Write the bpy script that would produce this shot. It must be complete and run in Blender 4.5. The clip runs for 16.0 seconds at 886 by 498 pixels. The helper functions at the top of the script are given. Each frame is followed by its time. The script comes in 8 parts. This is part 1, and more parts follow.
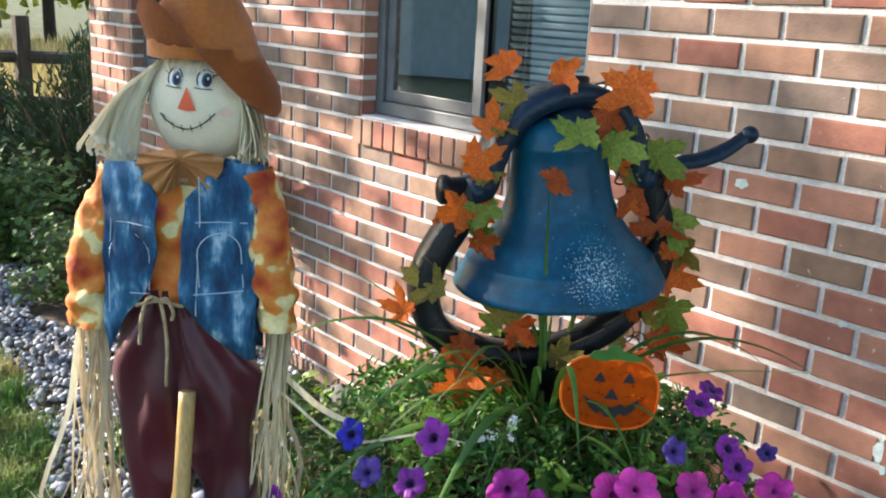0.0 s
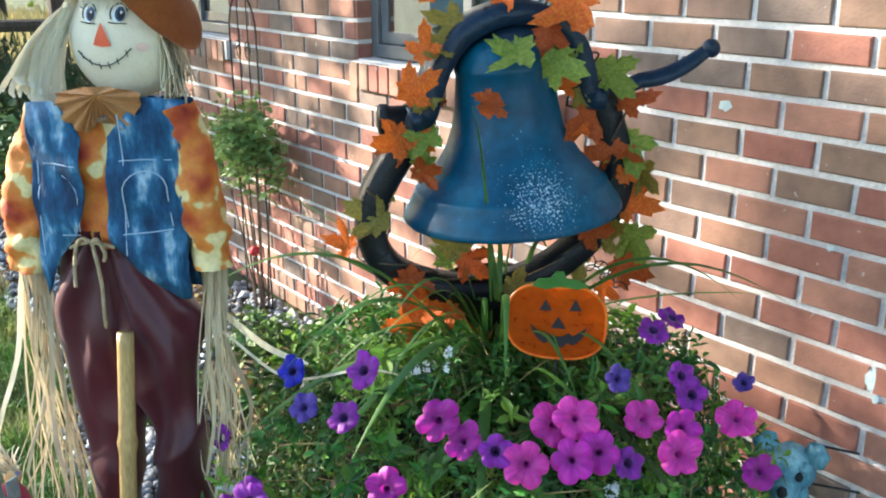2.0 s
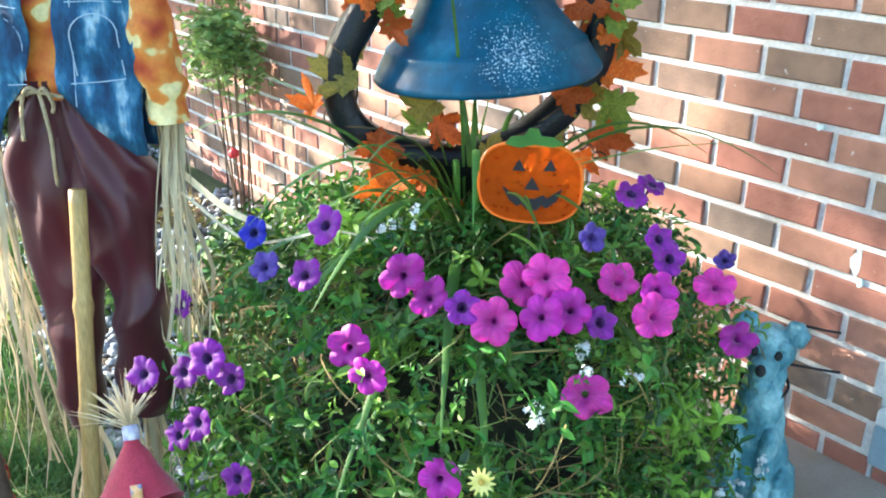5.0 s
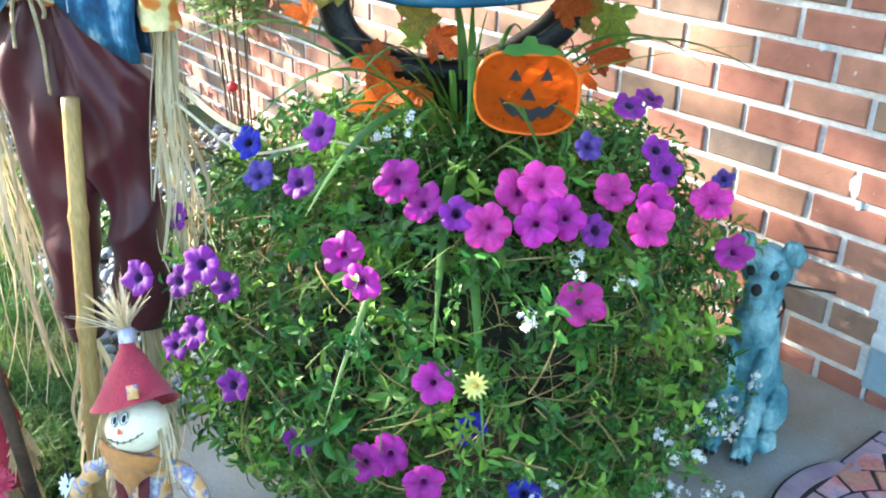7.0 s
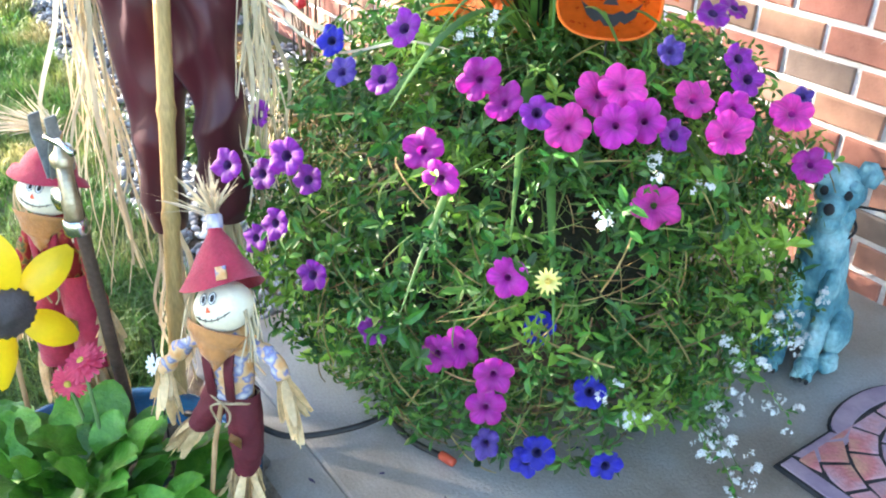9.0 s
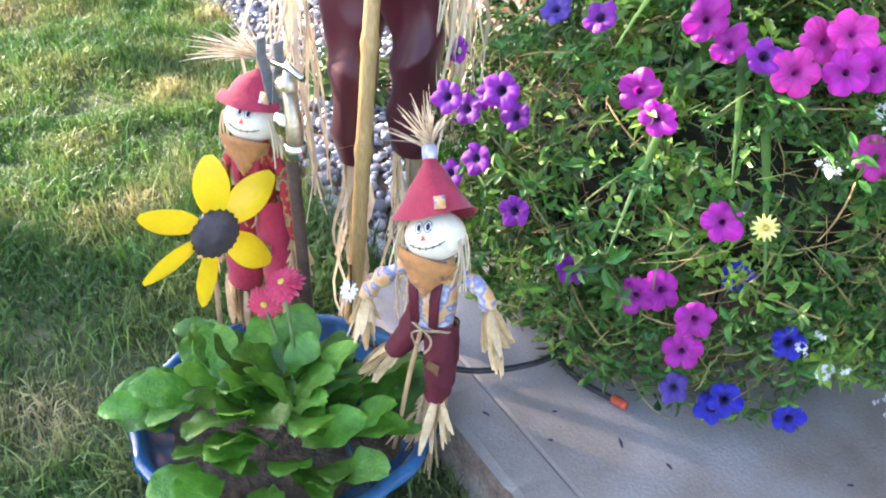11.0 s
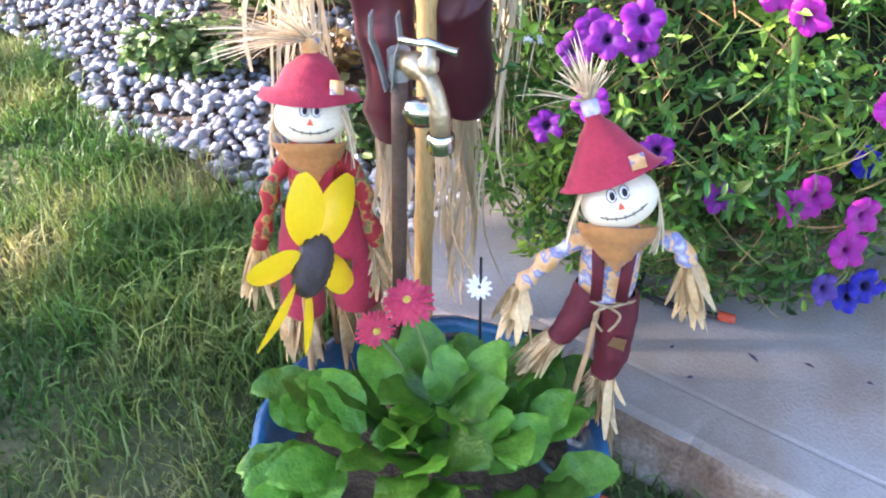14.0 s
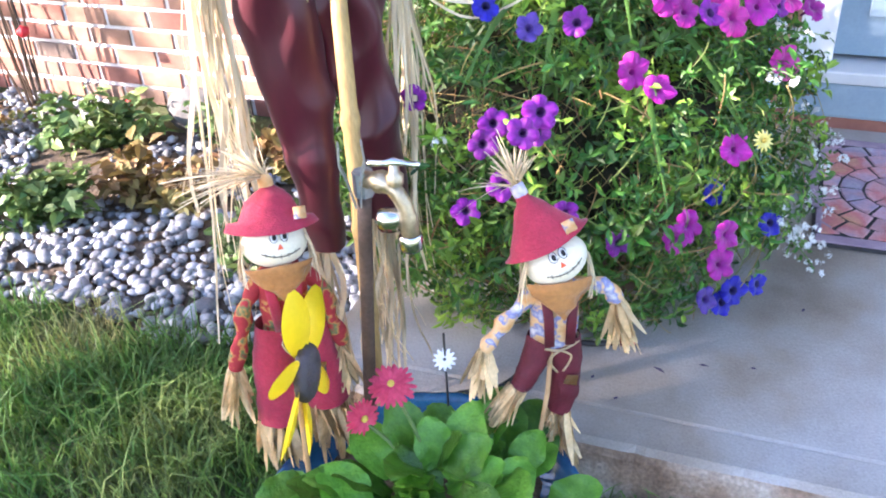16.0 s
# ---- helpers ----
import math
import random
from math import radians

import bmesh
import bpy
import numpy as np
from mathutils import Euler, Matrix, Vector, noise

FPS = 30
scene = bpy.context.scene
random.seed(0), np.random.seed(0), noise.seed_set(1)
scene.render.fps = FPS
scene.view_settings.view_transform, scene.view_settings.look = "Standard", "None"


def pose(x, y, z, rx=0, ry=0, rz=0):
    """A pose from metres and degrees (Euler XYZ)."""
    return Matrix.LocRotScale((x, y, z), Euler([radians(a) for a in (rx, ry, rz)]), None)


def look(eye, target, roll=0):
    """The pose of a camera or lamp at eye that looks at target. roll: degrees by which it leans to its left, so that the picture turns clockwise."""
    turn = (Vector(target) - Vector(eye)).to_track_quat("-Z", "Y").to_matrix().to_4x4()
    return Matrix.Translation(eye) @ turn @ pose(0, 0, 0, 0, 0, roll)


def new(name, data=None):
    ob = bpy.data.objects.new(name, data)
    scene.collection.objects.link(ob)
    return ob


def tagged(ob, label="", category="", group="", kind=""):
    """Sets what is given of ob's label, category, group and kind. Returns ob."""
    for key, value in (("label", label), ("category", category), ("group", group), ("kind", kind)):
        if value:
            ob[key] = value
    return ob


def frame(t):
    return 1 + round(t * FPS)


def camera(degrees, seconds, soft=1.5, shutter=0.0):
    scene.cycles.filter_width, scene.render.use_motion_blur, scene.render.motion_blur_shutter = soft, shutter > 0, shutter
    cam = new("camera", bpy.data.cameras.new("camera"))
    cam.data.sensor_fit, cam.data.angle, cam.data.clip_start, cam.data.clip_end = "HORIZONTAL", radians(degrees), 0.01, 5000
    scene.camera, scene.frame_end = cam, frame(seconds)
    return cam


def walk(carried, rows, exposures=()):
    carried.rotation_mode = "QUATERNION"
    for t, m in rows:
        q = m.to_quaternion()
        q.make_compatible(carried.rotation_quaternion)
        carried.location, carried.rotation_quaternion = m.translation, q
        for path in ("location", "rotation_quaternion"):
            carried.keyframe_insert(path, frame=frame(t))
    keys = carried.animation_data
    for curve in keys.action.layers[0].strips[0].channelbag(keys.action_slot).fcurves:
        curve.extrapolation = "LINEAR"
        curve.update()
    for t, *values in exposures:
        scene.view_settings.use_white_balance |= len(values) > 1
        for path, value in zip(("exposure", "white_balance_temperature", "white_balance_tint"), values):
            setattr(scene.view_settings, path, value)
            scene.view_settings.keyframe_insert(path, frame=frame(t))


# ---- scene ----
cam = camera(52.4, 16.0, soft=2.0)
PATH = [
    (0, (0.295, -2.12, 1.674), (-1.143, -0.83, 1.154), 3.2),
    (0.5, (0.217, -2.079, 1.691), (-1.19, -0.738, 1.218), 2.1),
    (1, (0.235, -2.037, 1.69), (-1.214, -0.766, 1.156), 1.1),
    (1.5, (0.341, -1.965, 1.66), (-1.154, -0.762, 1.098), 1.3),
    (2, (0.408, -1.93, 1.624), (-1.089, -0.758, 1.005), -0.0),
    (2.5, (0.424, -1.928, 1.599), (-1.059, -0.764, 0.932), 0.5),
    (3, (0.419, -1.918, 1.573), (-1.048, -0.777, 0.834), 0.1),
    (3.5, (0.408, -1.908, 1.549), (-1.053, -0.767, 0.798), 0.5),
    (3.7, (0.403, -1.903, 1.539), (-1.057, -0.766, 0.78), 0.3),
    (5.8, (0.427, -1.88, 1.445), (-1.006, -0.709, 0.684), 1.2),
    (6, (0.43, -1.882, 1.437), (-0.996, -0.712, 0.663), 1.2),
    (6.5, (0.437, -1.884, 1.427), (-0.987, -0.746, 0.604), 1.3),
    (7, (0.441, -1.886, 1.416), (-0.976, -0.763, 0.561), 0.8),
    (7.5, (0.45, -1.89, 1.41), (-0.963, -0.783, 0.53), 0.7),
    (8, (0.459, -1.898, 1.399), (-0.94, -0.801, 0.483), 0.7),
    (8.5, (0.463, -1.919, 1.387), (-0.941, -0.861, 0.433), 0.8),
    (9, (0.462, -1.951, 1.376), (-0.968, -0.955, 0.394), 1.3),
    (9.2, (0.459, -1.967, 1.375), (-0.994, -1.006, 0.393), 1.0),
    (9.5, (0.454, -1.981, 1.376), (-1.03, -1.097, 0.367), 1.8),
    (10, (0.448, -2.004, 1.375), (-1.062, -1.205, 0.335), 1.9),
    (10.2, (0.447, -2.012, 1.368), (-1.077, -1.246, 0.323), 1.8),
    (12.3, (0.148, -2.372, 1.322), (-1.193, -1.344, 0.252), 1.7),
    (12.5, (0.11, -2.36, 1.311), (-1.23, -1.314, 0.257), 1.9),
    (13, (-0.028, -2.339, 1.305), (-1.347, -1.337, 0.183), 1.3),
    (13.5, (-0.14, -2.387, 1.301), (-1.283, -1.29, 0.08), 1.7),
    (14, (-0.233, -2.512, 1.309), (-1.225, -1.266, 0.1), -1.0),
    (14.5, (-0.209, -2.583, 1.356), (-1.184, -1.279, 0.195), 0.7),
    (15, (-0.162, -2.652, 1.404), (-1.159, -1.338, 0.274), -0.4),
    (15.5, (-0.228, -2.698, 1.416), (-1.092, -1.275, 0.308), -0.9),
    (16, (-0.376, -2.775, 1.437), (-1.022, -1.217, 0.362), -3.7),
]
walk(cam, [(t, look(eye, target, roll)) for t, eye, target, roll in PATH],
     exposures=[(0.0, 1.66, 6300, 10), (1.5, 1.88, 6150, 7), (3.5, 2.36, 5900, 4), (6.0, 2.66, 5950, 3), (8.0, 2.82, 6050, 5), (10.0, 2.92, 6250, 20), (13.0, 2.74, 6100, 28), (16.0, 2.74, 6100, 25)])

# ---- world, sun, light ----
SUN_FROM = Vector((-0.80, -0.52, 0.33)).normalized()
world = bpy.data.worlds.new("sky")
scene.world = world
world.use_nodes = True
wn = world.node_tree.nodes
wl = world.node_tree.links
sky = wn.new("ShaderNodeTexSky")
sky.sky_type, sky.sun_disc = "NISHITA", False
sky.sun_elevation = math.asin(SUN_FROM.z)
sky.sun_rotation = math.atan2(SUN_FROM.x, SUN_FROM.y)
wl.new(sky.outputs[0], wn["Background"].inputs[0])
wn["Background"].inputs[1].default_value = 0.15
sun_data = bpy.data.lights.new("sun", "SUN")
sun_data.energy, sun_data.angle, sun_data.color = 5.0, radians(0.6), (1.0, 0.86, 0.70)
sun = new("sun", sun_data)
sun.matrix_world = look(SUN_FROM * 30, (0, 0, 0))


# ---- helpers for meshes and materials ----
def rng(seed):
    return random.Random(seed)


def part(name, bm, material, parent=None, label="", smooth=False):
    """Links a bmesh as one mesh object, under a thing if given."""
    me = bpy.data.meshes.new(name)
    bm.to_mesh(me)
    bm.free()
    if smooth:
        for p in me.polygons:
            p.use_smooth = True
    for m in (material if isinstance(material, (list, tuple)) else [material]):
        me.materials.append(m)
    ob = new(name, me)
    if parent is not None:
        ob.parent = parent
    if label:
        ob["label"] = label
    return ob


def pydata(name, verts, faces, material, parent=None, label="", smooth=False, mats=None):
    me = bpy.data.meshes.new(name)
    me.from_pydata([tuple(v) for v in verts], [], faces)
    for m in (material if isinstance(material, (list, tuple)) else [material]):
        me.materials.append(m)
    if mats is not None:
        me.polygons.foreach_set("material_index", mats)
    if smooth:
        me.polygons.foreach_set("use_smooth", [True] * len(faces))
    me.update()
    ob = new(name, me)
    if parent is not None:
        ob.parent = parent
    if label:
        ob["label"] = label
    return ob


def thing(name, at, label, category, group="", rz=0):
    ob = new(name)
    ob.empty_display_size = 0.05
    ob.matrix_world = pose(*at, 0, 0, rz)
    return tagged(ob, label, category, group)


def box(bm, x0, x1, y0, y1, z0, z1, bevel=0.0):
    r = bmesh.ops.create_cube(bm, size=1)
    bmesh.ops.scale(bm, vec=(x1 - x0, y1 - y0, z1 - z0), verts=r["verts"])
    bmesh.ops.translate(bm, vec=((x0 + x1) / 2, (y0 + y1) / 2, (z0 + z1) / 2), verts=r["verts"])
    if bevel:
        es = list({e for v in r["verts"] for e in v.link_edges})
        bmesh.ops.bevel(bm, geom=es, offset=bevel, segments=2, affect="EDGES", profile=0.6)
    return bm


def lathe(bm, profile, n=48, centre=(0, 0, 0), squash=(1, 1)):
    """Turns (radius, z) pairs round the z axis."""
    rings = []
    for r, z in profile:
        rings.append([bm.verts.new((centre[0] + r * squash[0] * math.cos(2 * math.pi * i / n), centre[1] + r * squash[1] * math.sin(2 * math.pi * i / n), centre[2] + z)) for i in range(n)])
    for a, b in zip(rings, rings[1:]):
        for i in range(n):
            bm.faces.new((a[i], a[(i + 1) % n], b[(i + 1) % n], b[i]))
    return rings


def tube(bm, pts, radii, n=8, cap=True, flat=1.0):
    """A tube along points, with a radius at each."""
    pts = [Vector(p) for p in pts]
    if not isinstance(radii, (list, tuple)):
        radii = [radii] * len(pts)
    rings, up = [], None
    for i, p in enumerate(pts):
        d = (pts[min(i + 1, len(pts) - 1)] - pts[max(i - 1, 0)])
        d = d.normalized() if d.length > 1e-9 else Vector((0, 0, 1))
        if up is None:
            up = d.orthogonal().normalized()
        up = up - d * up.dot(d)
        up = up.normalized() if up.length > 1e-6 else d.orthogonal().normalized()
        side = d.cross(up)
        rings.append([bm.verts.new(p + radii[i] * (math.cos(2 * math.pi * k / n) * up + flat * math.sin(2 * math.pi * k / n) * side)) for k in range(n)])
    for a, b in zip(rings, rings[1:]):
        for k in range(n):
            bm.faces.new((a[k], a[(k + 1) % n], b[(k + 1) % n], b[k]))
    if cap and n > 2:
        bm.faces.new(rings[0][::-1])
        bm.faces.new(rings[-1])
    return bm


def curve3(a, b, c, n=8):
    """Points on a quadratic curve from a to c, pulled towards b."""
    a, b, c = Vector(a), Vector(b), Vector(c)
    return [a * (1 - t) ** 2 + b * (2 * t * (1 - t)) + c * t * t for t in (i / n for i in range(n + 1))]


def ribbon(verts, faces, pts, widths, side, fold=0.0):
    """Adds a strip of width along points; side gives its breadth's direction. fold lifts the edges."""
    base = len(verts)
    side = Vector(side)
    for i, (p, w) in enumerate(zip(pts, widths)):
        p = Vector(p)
        d = Vector(pts[min(i + 1, len(pts) - 1)]) - Vector(pts[max(i - 1, 0)])
        s = side - d * (side.dot(d) / max(d.length_squared, 1e-12))
        s = s.normalized() if s.length > 1e-6 else Vector((1, 0, 0))
        nrm = d.cross(s)
        nrm = nrm.normalized() if nrm.length > 1e-9 else Vector((0, 0, 1))
        verts.extend((p - s * w + nrm * fold * w, p, p + s * w + nrm * fold * w))
    for i in range(len(pts) - 1):
        k = base + 3 * i
        faces.append((k, k + 1, k + 4, k + 3))
        faces.append((k + 1, k + 2, k + 5, k + 4))


def mat(name, stops, rough=0.7, scale=8.0, detail=6.0, bump=0.0, bump_scale=60.0, metal=0.0, spec=0.5, island=0.0, objr=0.0,
        fine=0.0, fine_scale=120.0, stretch=(1, 1, 1), through_light=0.0, sheen=0.0, coat=0.0, hue=0.0):
    """A node material: a noise between colour stops, fine grain over it, bump, and variation by piece."""
    m = bpy.data.materials.new(name)
    m.use_nodes = True
    n, l = m.node_tree.nodes, m.node_tree.links
    b = n["Principled BSDF"]
    tc = n.new("ShaderNodeTexCoord")
    mp = n.new("ShaderNodeMapping")
    mp.inputs["Scale"].default_value = stretch
    l.new(tc.outputs["Object"], mp.inputs[0])
    nz = n.new("ShaderNodeTexNoise")
    nz.inputs["Scale"].default_value, nz.inputs["Detail"].default_value = scale, detail
    l.new(mp.outputs[0], nz.inputs["Vector"])
    rp = n.new("ShaderNodeValToRGB")
    els = rp.color_ramp.elements
    while len(els) < len(stops):
        els.new(0.5)
    for e, (p, c) in zip(els, stops):
        e.position, e.color = p, (*c, 1)
    l.new(nz.outputs[0], rp.inputs[0])
    col = rp.outputs[0]
    if fine:
        fz = n.new("ShaderNodeTexNoise")
        fz.inputs["Scale"].default_value, fz.inputs["Detail"].default_value = fine_scale, 3
        l.new(mp.outputs[0], fz.inputs["Vector"])
        mr = n.new("ShaderNodeMapRange")
        mr.inputs[1].default_value, mr.inputs[2].default_value = 0.3, 0.7
        mr.inputs[3].default_value, mr.inputs[4].default_value = 1 - fine, 1 + fine
        l.new(fz.outputs[0], mr.inputs[0])
        hs = n.new("ShaderNodeHueSaturation")
        l.new(mr.outputs[0], hs.inputs["Value"])
        l.new(col, hs.inputs["Color"])
        col = hs.outputs[0]
    if island or objr:
        src = n.new("ShaderNodeNewGeometry").outputs["Random Per Island"] if island else n.new("ShaderNodeObjectInfo").outputs["Random"]
        amt = island or objr
        mr = n.new("ShaderNodeMapRange")
        mr.inputs[3].default_value, mr.inputs[4].default_value = 1 - amt, 1 + amt
        l.new(src, mr.inputs[0])
        hs = n.new("ShaderNodeHueSaturation")
        l.new(mr.outputs[0], hs.inputs["Value"])
        if hue:
            wn2 = n.new("ShaderNodeTexWhiteNoise")
            wn2.noise_dimensions = "1D"
            l.new(src, wn2.inputs["W"])
            mh = n.new("ShaderNodeMapRange")
            mh.inputs[3].default_value, mh.inputs[4].default_value = 0.5 - hue, 0.5 + hue
            l.new(wn2.outputs[0], mh.inputs[0])
            l.new(mh.outputs[0], hs.inputs["Hue"])
        l.new(col, hs.inputs["Color"])
        col = hs.outputs[0]
    l.new(col, b.inputs["Base Color"])
    b.inputs["Roughness"].default_value, b.inputs["Metallic"].default_value = rough, metal
    b.inputs["Specular IOR Level"].default_value = spec
    if sheen:
        b.inputs["Sheen Weight"].default_value = sheen
    if coat:
        b.inputs["Coat Weight"].default_value = coat
    if bump:
        bz = n.new("ShaderNodeTexNoise")
        bz.inputs["Scale"].default_value, bz.inputs["Detail"].default_value = bump_scale, 4
        l.new(mp.outputs[0], bz.inputs["Vector"])
        bp = n.new("ShaderNodeBump")
        bp.inputs["Strength"].default_value, bp.inputs["Distance"].default_value = bump, 0.01
        l.new(bz.outputs[0], bp.inputs["Height"])
        l.new(bp.outputs[0], b.inputs["Normal"])
    if through_light:
        tr = n.new("ShaderNodeBsdfTranslucent")
        l.new(col, tr.inputs[0])
        mx = n.new("ShaderNodeMixShader")
        mx.inputs[0].default_value = through_light
        l.new(b.outputs[0], mx.inputs[1])
        l.new(tr.outputs[0], mx.inputs[2])
        l.new(mx.outputs[0], n["Material Output"].inputs[0])
    return m


def two(name, a, b, **k):
    return mat(name, [(0.35, a), (0.65, b)], **k)


M_MORTAR = two("mortar", (0.55, 0.54, 0.53), (0.69, 0.68, 0.67), rough=0.95, scale=14, bump=0.5, bump_scale=140, fine=0.12)
M_CONCRETE = mat("concrete", [(0.28, (0.20, 0.16, 0.12)), (0.42, (0.29, 0.255, 0.215)), (0.55, (0.345, 0.34, 0.33)), (0.72, (0.42, 0.425, 0.43))], rough=0.9, scale=2.6, bump=0.25, bump_scale=150, fine=0.10, fine_scale=220)
M_SOIL = two("soil", (0.05, 0.035, 0.025), (0.12, 0.09, 0.06), rough=1, scale=30, bump=0.8, bump_scale=80)
M_GROUND = mat("ground_earth", [(0.3, (0.045, 0.070, 0.022)), (0.6, (0.09, 0.105, 0.04)), (0.8, (0.20, 0.17, 0.08))], rough=1, scale=1.5, bump=0.8, bump_scale=70, fine=0.3, fine_scale=60)
M_FRAME = two("window_frame_paint", (0.10, 0.11, 0.12), (0.15, 0.16, 0.17), rough=0.45, scale=10)
M_BLUEGREY = two("blue_grey_paint", (0.20, 0.29, 0.36), (0.26, 0.35, 0.42), rough=0.45, scale=5, fine=0.04)
M_WHITE = two("white_paint", (0.70, 0.72, 0.72), (0.80, 0.80, 0.79), rough=0.5, scale=5)

# ---- the house wall, the porch slab and the ground ----
COURSE, PITCH, ROW0, JOINT0 = 0.0813, 0.2032, 1.104, -0.563
WALL_L, WALL_R, WALL_T = -5.45, 2.2, 2.75
OPENINGS = [(-4.81, -3.72, 1.25, 2.42), (-2.60, -1.478, 1.25, 2.42), (-0.335, 0.66, -0.1, 2.44)]


def brick_material():
    m = bpy.data.materials.new("red_brick")
    m.use_nodes = True
    n, l = m.node_tree.nodes, m.node_tree.links
    b = n["Principled BSDF"]
    info = n.new("ShaderNodeObjectInfo")
    geo = n.new("ShaderNodeNewGeometry")
    add = n.new("ShaderNodeMath")
    l.new(info.outputs["Random"], add.inputs[0])
    l.new(geo.outputs["Random Per Island"], add.inputs[1])
    white = n.new("ShaderNodeTexWhiteNoise")
    white.noise_dimensions = "1D"
    l.new(add.outputs[0], white.inputs["W"])
    ramp = n.new("ShaderNodeValToRGB")
    ramp.color_ramp.interpolation = "CONSTANT"
    cols = [(0.0, (0.31, 0.130, 0.094)), (0.18, (0.27, 0.108, 0.080)), (0.34, (0.30, 0.165, 0.112)), (0.5, (0.24, 0.150, 0.106)), (0.64, (0.23, 0.148, 0.112)), (0.76, (0.35, 0.172, 0.120)), (0.9, (0.195, 0.142, 0.116))]
    while len(ramp.color_ramp.elements) < len(cols):
        ramp.color_ramp.elements.new(0.5)
    for e, (p, c) in zip(ramp.color_ramp.elements, cols):
        e.position, e.color = p, (*c, 1)
    l.new(white.outputs[0], ramp.inputs[0])
    tc = n.new("ShaderNodeTexCoord")
    nz = n.new("ShaderNodeTexNoise")
    nz.inputs["Scale"].default_value, nz.inputs["Detail"].default_value = 16, 6
    l.new(geo.outputs["Position"], nz.inputs["Vector"])
    mr = n.new("ShaderNodeMapRange")
    mr.inputs[1].default_value, mr.inputs[2].default_value, mr.inputs[3].default_value, mr.inputs[4].default_value = 0.3, 0.7, 0.78, 1.22
    l.new(nz.outputs[0], mr.inputs[0])
    hs = n.new("ShaderNodeHueSaturation")
    l.new(mr.outputs[0], hs.inputs["Value"])
    l.new(ramp.outputs[0], hs.inputs["Color"])
    # scattered lime spots
    sp = n.new("ShaderNodeTexNoise")
    sp.inputs["Scale"].default_value, sp.inputs["Detail"].default_value = 38, 5
    l.new(geo.outputs["Position"], sp.inputs["Vector"])
    sm = n.new("ShaderNodeMapRange")
    sm.inputs[1].default_value, sm.inputs[2].default_value = 0.70, 0.76
    l.new(sp.outputs[0], sm.inputs[0])
    mx = n.new("ShaderNodeMix")
    mx.data_type = "RGBA"
    l.new(sm.outputs[0], mx.inputs[0])
    l.new(hs.outputs[0], mx.inputs[6])
    mx.inputs[7].default_value = (0.55, 0.50, 0.46, 1)
    l.new(mx.outputs[2], b.inputs["Base Color"])
    b.inputs["Roughness"].default_value = 0.85
    bz = n.new("ShaderNodeTexNoise")
    bz.inputs["Scale"].default_value, bz.inputs["Detail"].default_value = 130, 5
    l.new(geo.outputs["Position"], bz.inputs["Vector"])
    bp = n.new("ShaderNodeBump")
    bp.inputs["Strength"].default_value, bp.inputs["Distance"].default_value = 0.35, 0.006
    l.new(bz.outputs[0], bp.inputs["Height"])
    l.new(bp.outputs[0], b.inputs["Normal"])
    return m


M_BRICK = brick_material()


def brick_mesh(name, length, height, depth, seed):
    """One worn brick, its face towards -y, centred on its face."""
    r = rng(seed)
    bm = bmesh.new()
    box(bm, -length / 2, length / 2, 0, depth, -height / 2, height / 2)
    es = [e for e in bm.edges if all(v.co.y < 1e-6 for v in e.verts)]
    bmesh.ops.bevel(bm, geom=es, offset=0.003, segments=1, affect="EDGES")
    for v in bm.verts:
        v.co += Vector((r.uniform(-1, 1) * 0.0016, 0, r.uniform(-1, 1) * 0.0014))
    me = bpy.data.meshes.new(name)
    bm.to_mesh(me)
    bm.free()
    me.materials.append(M_BRICK)
    return me


def bricks_of_wall():
    """Spans (x0, x1, z, h) of every brick of the wall's face."""
    out = []
    k0 = math.ceil((-0.05 - ROW0) / COURSE)
    k1 = math.floor((WALL_T - ROW0) / COURSE)
    for k in range(k0, k1 + 1):
        z = ROW0 + k * COURSE
        off = JOINT0 + (PITCH / 2 if k % 2 else 0)
        i0 = math.floor((WALL_L - off) / PITCH)
        i1 = math.ceil((WALL_R - off) / PITCH)
        for i in range(i0, i1):
            spans = [(max(off + i * PITCH, WALL_L), min(off + (i + 1) * PITCH, WALL_R))]
            for ox0, ox1, oz0, oz1 in OPENINGS:
                lo = oz0 - (0.10 if oz0 > 0 else 0)
                if z + COURSE / 2 > lo + 0.01 and z - COURSE / 2 < oz1 - 0.01:
                    keep = []
                    for a, b in spans:
                        if b <= ox0 or a >= ox1:
                            keep.append((a, b))
                        else:
                            if a < ox0:
                                keep.append((a, ox0))
                            if b > ox1:
                                keep.append((ox1, b))
                    spans = keep
            out += [(a, b, z) for a, b in spans if b - a > 0.03]
    return out


GAP = 0.0115
wall = None


